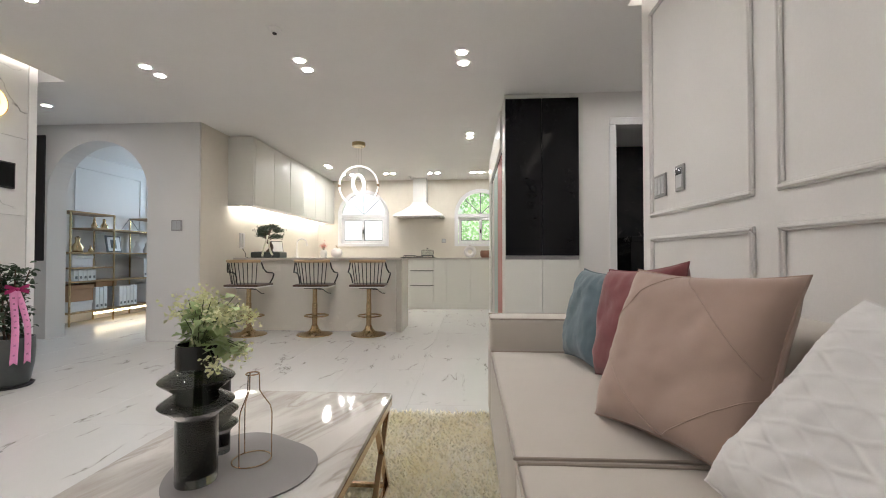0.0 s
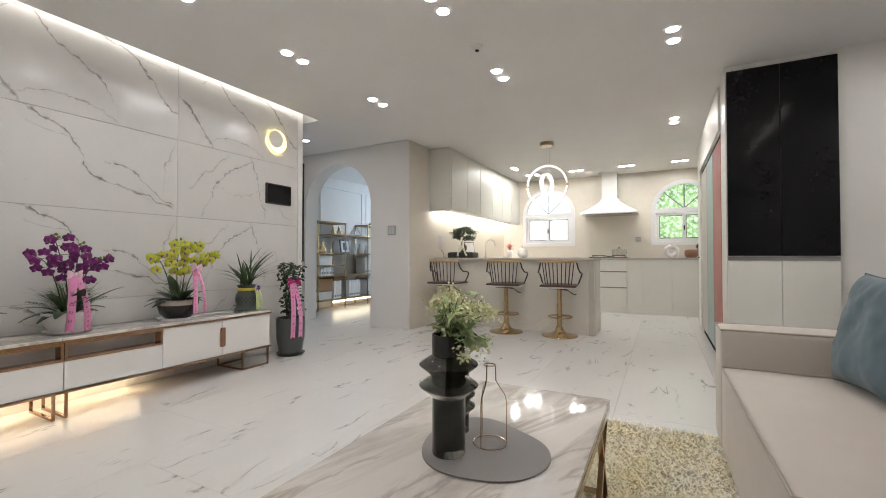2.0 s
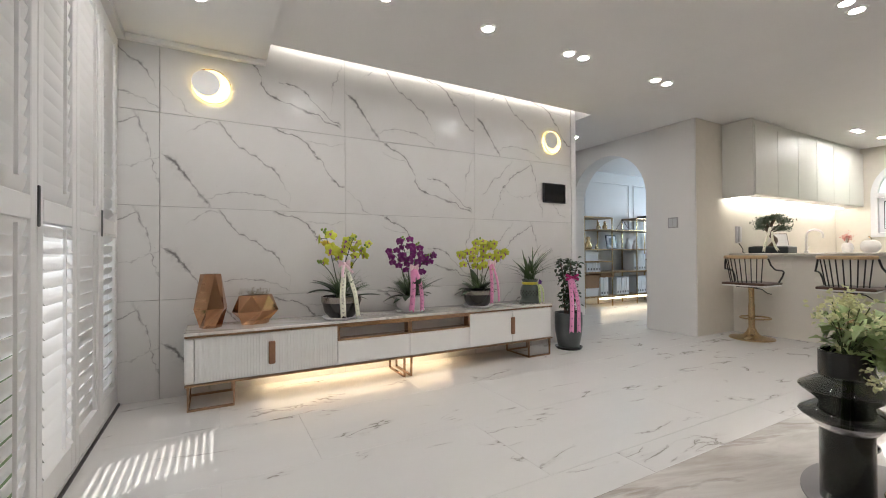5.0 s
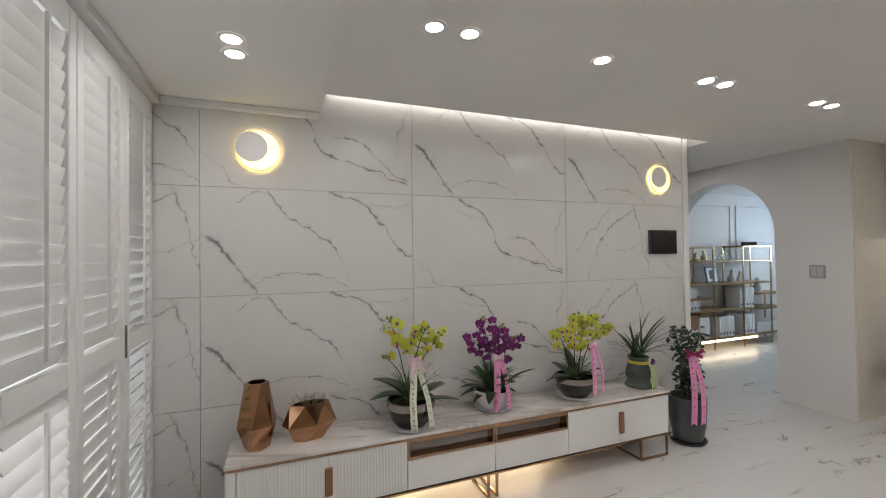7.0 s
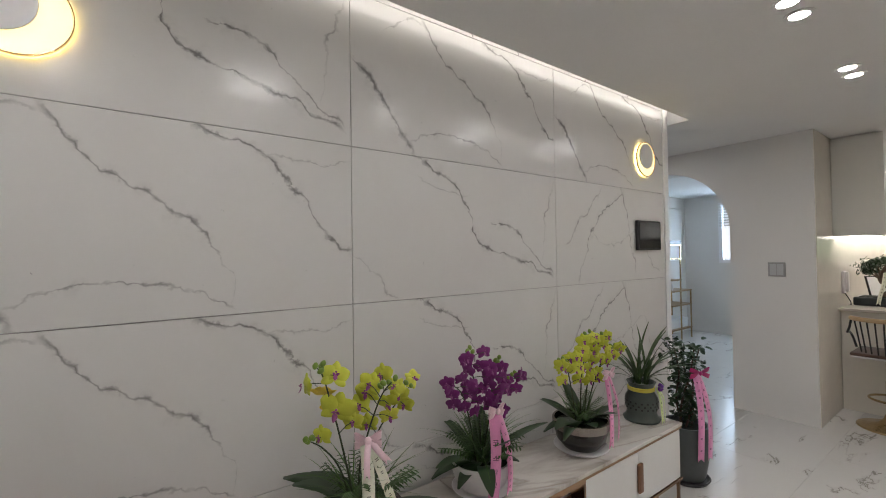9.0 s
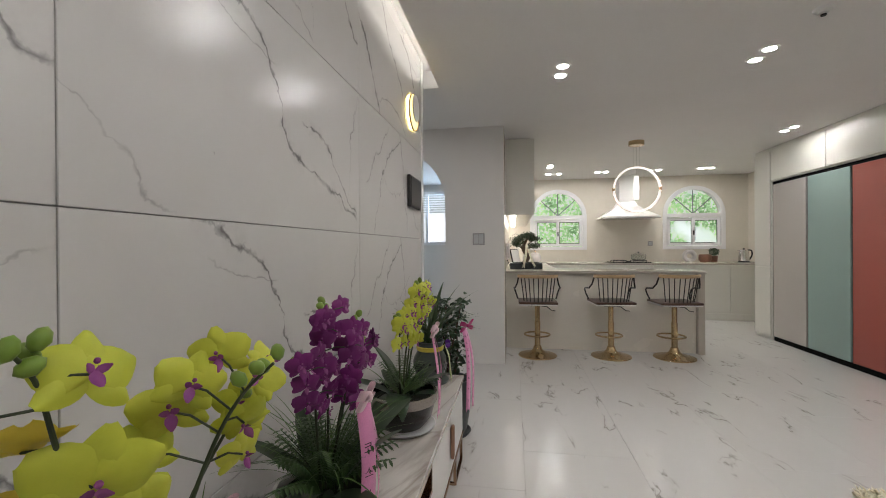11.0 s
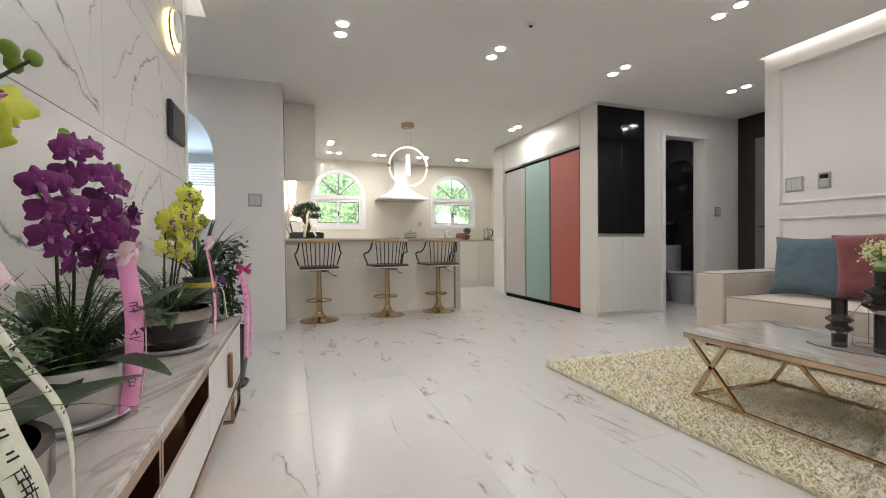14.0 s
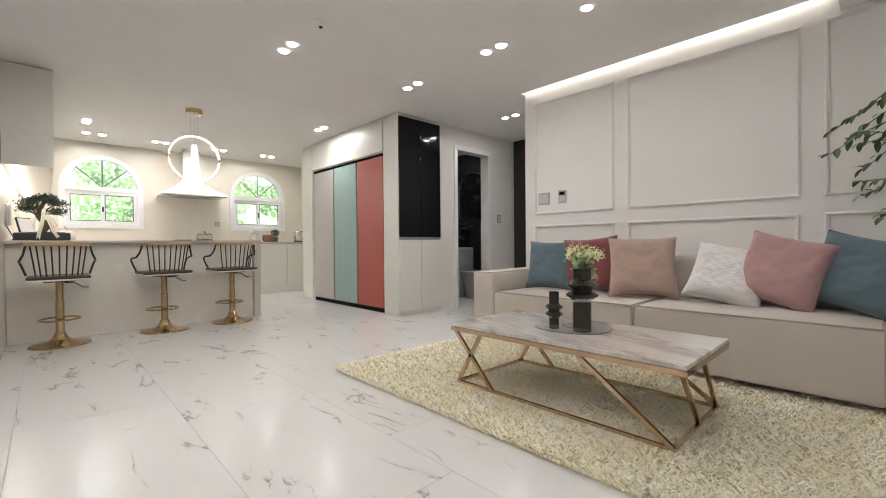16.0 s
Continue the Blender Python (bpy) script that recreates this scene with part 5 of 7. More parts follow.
def lip_mesh(size, material):
    bm = bmesh.new()
    petal_patch(bm, Matrix.Rotation(radians(180), 4, "Y") @ Matrix.Translation((0, -0.012 * size / 0.09, 0)), 0.2 * size, 0.16 * size, 0.35, 0.25, 4, 4)
    for s in (-1, 1):
        petal_patch(bm, Matrix.Rotation(radians(s * 65), 4, "Y") @ Matrix.Translation((0, -0.01, 0)), 0.13 * size, 0.1 * size, 0.5, 0.2, 3, 3)
    bmesh.ops.create_uvsphere(bm, u_segments=8, v_segments=6, radius=0.035 * size, matrix=Matrix.Translation((0, -0.012, 0.01)))
    return mesh_of("lip", bm, material, True)


def petal_material(name, a, c):
    m, nt, b = nodes_of(name)
    v = coords(nt)
    oi = nt.nodes.new("ShaderNodeObjectInfo")
    f = mathn(nt, "ADD", mathn(nt, "MULTIPLY", oi.outputs["Random"], 0.55), mathn(nt, "MULTIPLY", noisen(nt, v, 45, 5), 0.5))
    nt.links.new(mixc(nt, f, a, c), b.inputs["Base Color"])
    b.inputs["Roughness"].default_value = 0.55
    b.inputs["Transmission Weight"].default_value = 0.0
    bump(nt, b, noisen(nt, v, 120, 3), 0.15, 0.001)
    return m


YEL = petal_material("petal_yellow", (0.40, 0.46, 0.02), (0.63, 0.64, 0.07))
PUR = petal_material("petal_purple", (0.10, 0.003, 0.085), (0.20, 0.008, 0.16))
GOLDY = petal_material("petal_faded", (0.74, 0.54, 0.04), (0.85, 0.66, 0.08))
LIPP = petal_material("lip_purple", (0.17, 0.015, 0.16), (0.34, 0.10, 0.26))
POT_B = paint("pot_dark_glaze", (0.018, 0.015, 0.014), 0.2, relief=0)
POT_R = paint("pot_pewter_band", (0.35, 0.31, 0.28), 0.25, 0.8)
POT_W = paint("pot_white_glaze", (0.66, 0.63, 0.62), 0.35, relief=0)
SAUC = paint("saucer_white", (0.72, 0.70, 0.70), 0.35, relief=0)
RIB_P, RIB_C = fabric("ribbon_pink", (0.80, 0.30, 0.54), 300, 0.05), fabric("ribbon_cream", (0.74, 0.74, 0.60), 300, 0.05)
RIB_L, RIB_M = fabric("ribbon_lime", (0.55, 0.65, 0.28), 300, 0.05), fabric("bow_magenta", (0.50, 0.03, 0.17), 300, 0.05)
BOWP = fabric("bow_pink", (0.86, 0.62, 0.68), 300, 0.04)
BOWP.node_tree.nodes["Principled BSDF"].inputs["Roughness"].default_value = 0.42
INK = paint("ribbon_ink", (0.012, 0.01, 0.012), 0.7, relief=0)


@functools.lru_cache(None)
def letter_mesh(ch):
    """One letter, 1 high, middle at the origin."""
    c = bpy.data.curves.new("letter", "FONT")
    c.body = ch
    c.resolution_u = 3
    o = bpy.data.objects.new("letter", c)
    bpy.context.scene.collection.objects.link(o)
    me = bpy.data.meshes.new_from_object(o.evaluated_get(bpy.context.evaluated_depsgraph_get()))
    bpy.data.objects.remove(o)
    xs, ys = [v.co.x for v in me.vertices], [v.co.y for v in me.vertices]
    h = max(ys) - min(ys)
    for v in me.vertices:
        v.co = Vector(((v.co.x - (min(xs) + max(xs)) / 2) / h, (v.co.y - (min(ys) + max(ys)) / 2) / h, 0))
    me.materials.clear()
    me.materials.append(INK)
    return me


@functools.lru_cache(None)
def bar_mesh():
    me = bpy.data.meshes.new("letter_bar")
    me.from_pydata([(-0.5, -0.5, 0), (0.5, -0.5, 0), (0.5, 0.5, 0), (-0.5, 0.5, 0)], [], [(0, 1, 2, 3)])
    me.materials.append(INK)
    return me


def ribbon(parent, pts, width, facing, material, ink=True, forked=True, seed=0, label="", marks=9, words="", first=5.0, pitch=3.0, letter=0.6):
    """A band along pts, its flat side towards facing, with letters and plain bars."""
    path = smooth_path(pts, 24)
    fdir = Vector(facing).normalized()
    bm = bmesh.new()
    q = random.Random(seed)
    rows = []
    for i, p in enumerate(path):
        d = (path[min(i + 1, 24)] - path[max(i - 1, 0)]).normalized()
        s = d.cross(fdir).normalized()
        nrm = s.cross(d).normalized()
        if nrm.dot(fdir) < 0:
            nrm = -nrm
        rows.append((p, s, nrm, d))
    vs = [[bm.verts.new(p + s * width / 2 * k + nrm * (0.0008 if k else 0.0)) for k in (-1, 0, 1)] for p, s, nrm, d in rows]
    if forked:
        for v, o in zip(vs[-1], (1, -0.5, 1)):
            v.co += rows[-1][3] * 0.012 * o
    for a, b_ in zip(vs, vs[1:]):
        for k in range(2):
            bm.faces.new((a[k], a[k + 1], b_[k + 1], b_[k]))
    o = part("ribbon", bm, material, parent, label, True)
    sol = o.modifiers.new("cloth", "SOLIDIFY")
    sol.thickness = 0.0006
    def at(f, lift=0.0018):
        i = min(int(f), 23)
        p, s, nrm, d = rows[i]
        right = s if s.cross(-d).dot(nrm) > 0 else -s
        return p.lerp(rows[i + 1][0], f - i) + nrm * lift, right, -d, nrm

    for k, ch in enumerate(words):
        if ch == " ":
            continue
        p, u, w, nrm = at(first + k * pitch)
        e = width * letter
        part("letter", letter_mesh(ch), INK, o, at=Matrix(((u.x * e, w.x * e, nrm.x, p.x), (u.y * e, w.y * e, nrm.y, p.y), (u.z * e, w.z * e, nrm.z, p.z), (0, 0, 0, 1))))
    if ink:
        bar = bar_mesh()
        for k in range(marks):
            f = 3 + (k + 0.3) * 20 / marks
            if words and first - pitch < f < first + len(words) * pitch:
                continue
            p, u, w, nrm = at(f)
            for lift in (-0.11, 0.11):
                a, e, c = width * q.uniform(0.22, 0.36), width * 0.06, p + w * lift * 0.75 * width
                part("letter_bar", bar, INK, o, at=Matrix(((u.x * a, w.x * e, nrm.x, c.x), (u.y * a, w.y * e, nrm.y, c.y), (u.z * a, w.z * e, nrm.z, c.z), (0, 0, 0, 1))))
    return o


def bow(parent, at, material, r=0.03, facing=0):
    """A bow: four loops and a knot."""
    bm = bmesh.new()
    for a in (25, 155, 205, 335):
        c, s = math.cos(radians(a)), math.sin(radians(a))
        loop = [Vector((0, 0, 0)), Vector((0.010, c * r * 0.7, s * r * 0.6)), Vector((0.004, c * r * 1.3, s * r * 1.0)), Vector((-0.008, c * r * 1.2, s * r * 0.9)), Vector((-0.006, c * r * 0.4, s * r * 0.3)), Vector((0, 0, 0))]
        pth = smooth_path(loop, 14)
        rows = [[bm.verts.new(p + Vector((0.006 * k, 0, 0.013 * k * (0.45 + 0.55 * min(1, p.length / r))))) for k in (-1, 0, 1)] for p in pth]
        for x_, y_ in zip(rows, rows[1:]):
            for k in range(2):
                bm.faces.new((x_[k], x_[k + 1], y_[k + 1], y_[k]))
    bmesh.ops.create_uvsphere(bm, u_segments=10, v_segments=8, radius=0.011, matrix=Matrix.Translation((0.008, 0, 0)) @ Matrix.Diagonal((0.8, 1, 1.2, 1)))
    o = part("bow", bm, material, parent, "", True, at=Matrix.Translation(at) @ Matrix.Rotation(radians(facing), 4, "Z"))
    return o


def blade_tuft(n, length, spread, seed, width=0.006, low=0.2):
    bm = bmesh.new()
    q = random.Random(seed)
    for k in range(n):
        a, e = q.uniform(0, 6.28), q.uniform(low, spread)
        m = Matrix.Translation((q.gauss(0, 0.018), q.gauss(0, 0.018), 0)) @ Matrix.Rotation(a, 4, "Z") @ Matrix.Rotation(radians(90) - e, 4, "X")
        leaf_shape(bm, m, length * q.uniform(0.6, 1.1), width * q.uniform(0.7, 1.3), q.uniform(0.3, 1.3), 7, 0.35)
    return bm


def fern_tuft(n, length, seed):
    bm = bmesh.new()
    q = random.Random(seed)
    for k in range(n):
        a, e = q.uniform(0, 6.28), q.uniform(0.08, 0.75)
        d0 = Vector((math.cos(a) * math.sin(e), math.sin(a) * math.sin(e), math.cos(e)))
        pts = [d0 * length * f + Vector((math.cos(a), math.sin(a), -1)) * 0.35 * length * f * f * e for f in (0, 0.25, 0.5, 0.75, 1.0)]
        tube(pts, 0.0011, 4, bm=bm)
        for j in range(11):
            f = 0.3 + 0.7 * j / 10
            p = d0 * length * f + Vector((math.cos(a), math.sin(a), -1)) * 0.35 * length * f * f * e
            for s in (-1, 1):
                m = Matrix.Translation(p) @ Matrix.Rotation(a - math.pi / 2 + s * 0.9, 4, "Z") @ Matrix.Rotation(-0.25 + 0.5 * (1.2 - e), 4, "X")
                leaf_shape(bm, m, length * 0.26 * (1.15 - 0.6 * f), 0.008, 0.4, 3, 0.2)
    return bm


def bowl_pot(t, r, h, material, band=None):
    p = part("pot", lathe([(0, 0.012), (r * 0.62, 0.012), (r * 0.86, h * 0.35), (r, h * 0.85), (r, h), (r * 0.93, h), (r * 0.9, h * 0.8), (0, h * 0.78)], 40), material, t, smooth=True)
    if band:
        part("rim_band", lathe([(r * 1.0, h * 0.74), (r * 1.012, h * 0.76), (r * 1.012, h * 1.0), (r * 0.93, h * 1.005)], 40), band, p, "pewter rim band", True)
    part("saucer", lathe([(0, 0), (r * 0.8, 0), (r * 0.98, 0.016), (r * 0.95, 0.018), (r * 0.77, 0.010), (0, 0.010)], 40), SAUC, t, "white saucer", True)
    part("soil", lathe([(0, h * 0.9), (r * 0.5, h * 0.88), (r * 0.905, h * 0.82), (0, h * 0.79)], 28), SOIL, t)


def orchid(x, y, r, h, material, band, petals, size, stems_, per, seed, label, lean_leaves, faded=0, gap=1.0, blooms=(), bush=8, blades=70, ferns=18, tall=1.2, frond=0.18):
    t = thing("potted_orchid", label, "orchid", x, y, CTOP, group="potted plants on the media console")
    bowl_pot(t, r, h, material, band)
    q = random.Random(seed)
    fm, lm = flower_mesh("flower", size, petals), lip_mesh(size, LIPP)
    fad = flower_mesh("flower", size * 0.95, GOLDY) if faded else None
    bud = mesh_of("bud", lathe([(0, 0), (0.006, 0.004), (0.009, 0.012), (0.006, 0.02), (0, 0.024)], 10), foliage("bud_green", (0.10, 0.2, 0.02), (0.25, 0.35, 0.05)), True)
    for s_i, pts in enumerate(stems_):
        pth = smooth_path(pts, 22)
        st = part("stem", tube(pth, 0.0036, 8, taper=0.5), STEM, t, smooth=True)
        for k in range(per):
            f = 0.45 + 0.5 * k / max(1, per - 1)
            i = int(f * 22)
            p = pth[i]
            side = (-1) ** k
            off = Vector((q.uniform(0.005, 0.03), side * q.uniform(0.012, 0.034) * gap, q.uniform(-0.012, 0.02)))
            c = p + off
            tube_o = part("flower_stalk", tube([tuple(p), tuple(p.lerp(c, 0.6) + Vector((0, 0, 0.004))), tuple(c)], 0.0015, 5), STEM, t)
            yaw = q.gauss(62, 26)
            m = Matrix.Translation(c) @ Matrix.Rotation(radians(yaw), 4, "Z") @ Matrix.Rotation(radians(q.gauss(8, 14)), 4, "X") @ Matrix.Rotation(radians(q.gauss(0, 12)), 4, "Y")
            if faded and q.random() < 0.16:
                part("flower", fad, GOLDY, t, "drooping faded golden flower", at=m @ Matrix.Rotation(radians(50), 4, "X") @ Matrix.Diagonal((0.55, 1, 1, 1)))
                continue
            fo = part("flower", fm, petals, t, at=m @ Matrix.Diagonal((1, 1, 1, 1)))
            part("lip", lm, LIPP, fo, "purple lip")
        for k in range(4):
            p = pth[22 - k] if k else pth[22]
            part("bud", bud, STEM, t, at=Matrix.Translation(p + Vector((0, 0.012 * (-1) ** k, 0.0))) @ Euler((q.uniform(-1, 1), q.uniform(-1, 1), 0)).to_matrix().to_4x4())
    for k, (c, grow) in enumerate(blooms):
        near = min((p for pts in stems_ for p in smooth_path(pts, 22)), key=lambda p: (p - Vector(c)).length)
        part("flower_stalk", tube([tuple(near), tuple(near.lerp(Vector(c), 0.6) + Vector((0, 0, 0.006))), c], 0.0015, 5), STEM, t)
        m = Matrix.Translation(c) @ Matrix.Rotation(radians(q.gauss(44, 20)), 4, "Z") @ Matrix.Rotation(radians(q.gauss(4, 14)), 4, "X") @ Matrix.Rotation(radians(q.gauss(0, 14)), 4, "Y") @ Matrix.Diagonal((grow, grow, grow, 1))
        if faded and k < 2:
            part("flower", fad, GOLDY, t, "drooping faded golden flower", at=m @ Matrix.Rotation(radians(48), 4, "X") @ Matrix.Diagonal((0.7, 1, 1, 1)))
            continue
        fo = part("flower", fm, petals, t, at=m)
        part("lip", lm, LIPP, fo, "purple lip")
    for a, ln, wd, bd, el in lean_leaves:
        bm = bmesh.new()
        leaf_shape(bm, Matrix.Translation((0, 0, h * 0.85)) @ Matrix.Rotation(radians(a), 4, "Z") @ Matrix.Rotation(radians(el), 4, "X"), ln, wd, bd, 9, 0.22)
        o = part("leaf", bm, LEAF, t, "", True)
        sol = o.modifiers.new("thick", "SOLIDIFY")
        sol.thickness = 0.0016
    o = part("fern", fern_tuft(ferns, frond, seed + 5), LEAFF, t, "fine fern fronds")
    o.location.z = h * 0.85
    ql = random.Random(seed + 31)
    for k in range(bush):
        bm = bmesh.new()
        a = 137.5 * k
        leaf_shape(bm, Matrix.Translation((0.035 * math.cos(radians(a)), 0.035 * math.sin(radians(a)), h * 0.85)) @ Matrix.Rotation(radians(a - 90), 4, "Z") @ Matrix.Rotation(radians(ql.uniform(28, 74)), 4, "X"), tall * ql.uniform(0.13, 0.21), ql.uniform(0.05, 0.075), ql.uniform(0.3, 0.9), 8, 0.22)
        part("leaf", bm, LEAF, t, "", True)
    o = part("grass", blade_tuft(blades, 0.19 * tall, 0.55, seed + 9, 0.0045, 0.03), LEAFM, t, "thin grass blades")
    o.location.z = h * 0.85
    return t


LV = [(-34, 0.30, 0.066, 0.28, 17), (-8, 0.2, 0.06, 0.7, 24), (118, 0.24, 0.09, 0.7, 52), (140, 0.29, 0.105, 0.8, 56), (165, 0.26, 0.10, 0.7, 62), (190, 0.27, 0.10, 0.9, 48)]
o1 = orchid(0.252, 1.47, 0.138, 0.158, POT_B, POT_R, YEL, 0.092,
            [[(0.0, -0.005, 0.11), (0.0, -0.03, 0.254), (-0.005, -0.06, 0.401), (-0.012, -0.087, 0.515), (-0.005, -0.11, 0.59), (0.0, -0.13, 0.62)],
             [(0.0, 0.0, 0.11), (0.005, 0.0, 0.279), (0.02, 0.02, 0.384), (0.045, 0.04, 0.474), (0.075, 0.05, 0.53), (0.112, 0.058, 0.568)],
             [(0.0, -0.01, 0.11), (-0.02, -0.05, 0.28), (-0.03, -0.10, 0.36), (-0.03, -0.15, 0.40)],
             [(0.0, 0.02, 0.11), (-0.03, 0.04, 0.257), (-0.03, 0.08, 0.36), (-0.01, 0.14, 0.45), (0.01, 0.20, 0.52)]], 0, 3,
            "yellow orchid in a dark bowl with pewter rim and cream ribbons", LV, 1, 1.0,
            [((-0.049, -0.092, 0.52), 1.15), ((-0.069, -0.059, 0.455), 1.15), ((0.007, -0.073, 0.482), 1.22), ((-0.008, 0.034, 0.511), 0.95), ((0.028, 0.072, 0.569), 0.8), ((-0.022, 0.012, 0.468), 0.85),
             ((0.063, 0.10, 0.534), 0.7), ((-0.055, -0.15, 0.555), 0.85), ((0.012, -0.079, 0.591), 0.95), ((-0.03, -0.11, 0.40), 0.75), ((0.0, -0.018, 0.432), 0.7),
             ((0.059, 0.076, 0.485), 0.75), ((0.05, 0.085, 0.44), 0.7), ((0.021, 0.031, 0.545), 0.85), ((-0.10, 0.079, 0.37), 0.8), ((0.0, 0.15, 0.48), 0.75), ((0.012, 0.20, 0.53), 0.7), ((-0.01, 0.175, 0.44), 0.7)], 0, 90, 20, 1.4, 0.2)
ribbon(o1, [(0.052, 0.002, 0.375), (0.085, -0.008, 0.28), (0.122, -0.025, 0.19), (0.147, -0.03, 0.12), (0.145, -0.025, 0.03)], 0.038, (1, -0.25, 0.1), RIB_C, seed=1, marks=12, label="cream ribbon with dark lettering", words="대표이사", first=15.2, pitch=0.95, letter=0.4)
ribbon(o1, [(0.052, 0.015, 0.375), (0.095, 0.045, 0.26), (0.135, 0.062, 0.165), (0.132, 0.08, 0.03)], 0.034, (1, 0.3, 0.1), RIB_C, seed=2, label="cream ribbon with dark marks")
bow(o1, (0.052, 0.008, 0.388), BOWP, 0.034, -25)
for tail in ([(0.062, 0.004, 0.385), (0.085, -0.012, 0.345), (0.092, -0.016, 0.30)], [(0.062, 0.012, 0.385), (0.085, 0.035, 0.35), (0.088, 0.055, 0.325)]):
    ribbon(o1, tail, 0.019, (1, -0.5, 0.3), BOWP, ink=False, label="pink satin bow tail")
o2 = orchid(0.185, 2.035, 0.122, 0.125, POT_W, None, PUR, 0.058,
            [[(0, -0.02, 0.09), (0.01, -0.06, 0.28), (0.03, -0.12, 0.42), (0.03, -0.19, 0.47)], [(0, 0.0, 0.09), (0.02, -0.02, 0.3), (0.03, -0.06, 0.48), (0.04, -0.09, 0.58)],
             [(0, 0.02, 0.09), (0.02, 0.05, 0.28), (0.04, 0.10, 0.40), (0.04, 0.16, 0.44)], [(0, 0.0, 0.09), (0.04, 0.01, 0.28), (0.06, 0.015, 0.42), (0.07, 0.03, 0.53)]], 10, 7,
            "purple orchid in a white bowl with pink ribbons", [(165, 0.23, 0.07, 0.8, 24), (12, 0.23, 0.07, 0.7, 32), (-50, 0.17, 0.06, 0.6, 30), (200, 0.19, 0.06, 0.8, 22)], 0, 1.8, (), 6, 90, 32, 1.5, 0.19)
ribbon(o2, [(0.11, -0.025, 0.345), (0.125, -0.03, 0.22), (0.124, -0.035, 0.11), (0.115, -0.04, 0.02)], 0.04, (1, -0.75, 0.1), RIB_P, seed=3, marks=6, label="pink ribbon with dark lettering", words="코스타단", first=7.0, pitch=3.8, letter=0.5)
ribbon(o2, [(0.11, -0.005, 0.345), (0.125, 0.03, 0.22), (0.124, 0.045, 0.11), (0.112, 0.05, 0.02)], 0.036, (1, 0.2, 0.1), RIB_P, seed=4, label="pink ribbon with dark marks")
bow(o2, (0.115, -0.015, 0.35), BOWP, 0.03)
o3 = orchid(0.215, 2.66, 0.134, 0.145, POT_B, POT_R, YEL, 0.069,
            [[(0, -0.03, 0.1), (0.01, -0.08, 0.3), (0.03, -0.14, 0.42), (0.04, -0.19, 0.46)], [(0, 0.0, 0.1), (0.02, -0.02, 0.3), (0.05, -0.03, 0.48), (0.08, -0.04, 0.57)],
             [(0, 0.02, 0.1), (0.02, 0.03, 0.3), (0.05, 0.05, 0.48), (0.07, 0.08, 0.55)], [(0, 0.03, 0.1), (0.02, 0.07, 0.28), (0.04, 0.14, 0.42), (0.05, 0.22, 0.47)]], 9, 13,
            "yellow orchid in a dark bowl with a pink bow", [(160, 0.22, 0.06, 0.8, 25), (195, 0.22, 0.06, 0.9, 30), (0, 0.2, 0.06, 0.8, 28), (-25, 0.2, 0.055, 0.7, 30), (-80, 0.15, 0.06, 0.5, 40), (90, 0.24, 0.07, 0.3, 70)], 0, 1.9, (), 6, 30, 14, 1.15, 0.16)
ribbon(o3, [(0.11, 0.05, 0.37), (0.13, 0.05, 0.24), (0.14, 0.045, 0.12), (0.135, 0.045, 0.04)], 0.03, (1, -0.1, 0.1), RIB_P, seed=5, label="pink ribbon with dark marks")
ribbon(o3, [(0.11, 0.07, 0.37), (0.135, 0.10, 0.24), (0.13, 0.12, 0.13), (0.12, 0.13, 0.05)], 0.03, (1, 0.3, 0.1), RIB_P, seed=6, label="pink ribbon with dark marks")
bow(o3, (0.12, 0.06, 0.375), BOWP, 0.032)
# narrow-leaved orchid in a green jar
p4 = thing("potted_orchid", "narrow-leaved orchid in a dark green pierced jar", "orchid", 0.21, 3.235, CTOP, group="potted plants on the media console")
jar = part("pot", lathe([(0, 0.0), (0.095, 0.0), (0.1, 0.012), (0.082, 0.03), (0.078, 0.05), (0.088, 0.09), (0.085, 0.13), (0.066, 0.165), (0.066, 0.19), (0.078, 0.215), (0.07, 0.215), (0.058, 0.19), (0, 0.185)], 40), paint("jar_green_glaze", (0.06, 0.075, 0.065), 0.3, amount=0.2), p4, smooth=True)
for row in range(3):
    for k in range(18):
        a = 2 * math.pi * (k + 0.5 * row) / 18
        part("hole", lathe([(0, 0), (0.006, 0), (0.006, 0.002), (0, 0.002)], 8), BLACKM, jar, at=Matrix.Translation((0.0865 * math.cos(a), 0.0865 * math.sin(a), 0.075 + row * 0.017)) @ Matrix.Rotation(a, 4, "Z") @ Matrix.Rotation(radians(90), 4, "Y"))
q = random.Random(77)
for k in range(38):
    bm = bmesh.new()
    leaf_shape(bm, Matrix.Rotation(q.uniform(0, 6.28), 4, "Z") @ Matrix.Rotation(radians(90) - q.uniform(0.03, 0.62), 4, "X"), 0.40 * q.uniform(0.55, 1.1), 0.018 * q.uniform(0.7, 1.2), q.uniform(0.2, 1.1), 8, 0.35)
    part("blade", bm, LEAFB, p4, "", True, at=Matrix.Translation((q.gauss(0, 0.014), q.gauss(0, 0.014), 0.18)))
part("ribbon_band", lathe([(0.068, 0.166), (0.072, 0.17), (0.073, 0.186), (0.068, 0.19)], 32), fabric("ribbon_yellow", (0.6, 0.5, 0.06)), p4, "yellow ribbon band")
ribbon(p4, [(0.075, 0.03, 0.185), (0.095, 0.03, 0.13), (0.105, 0.025, 0.06), (0.11, 0.025, 0.01)], 0.028, (1, 0, 0.1), RIB_L, seed=8, label="lime ribbon with dark marks")
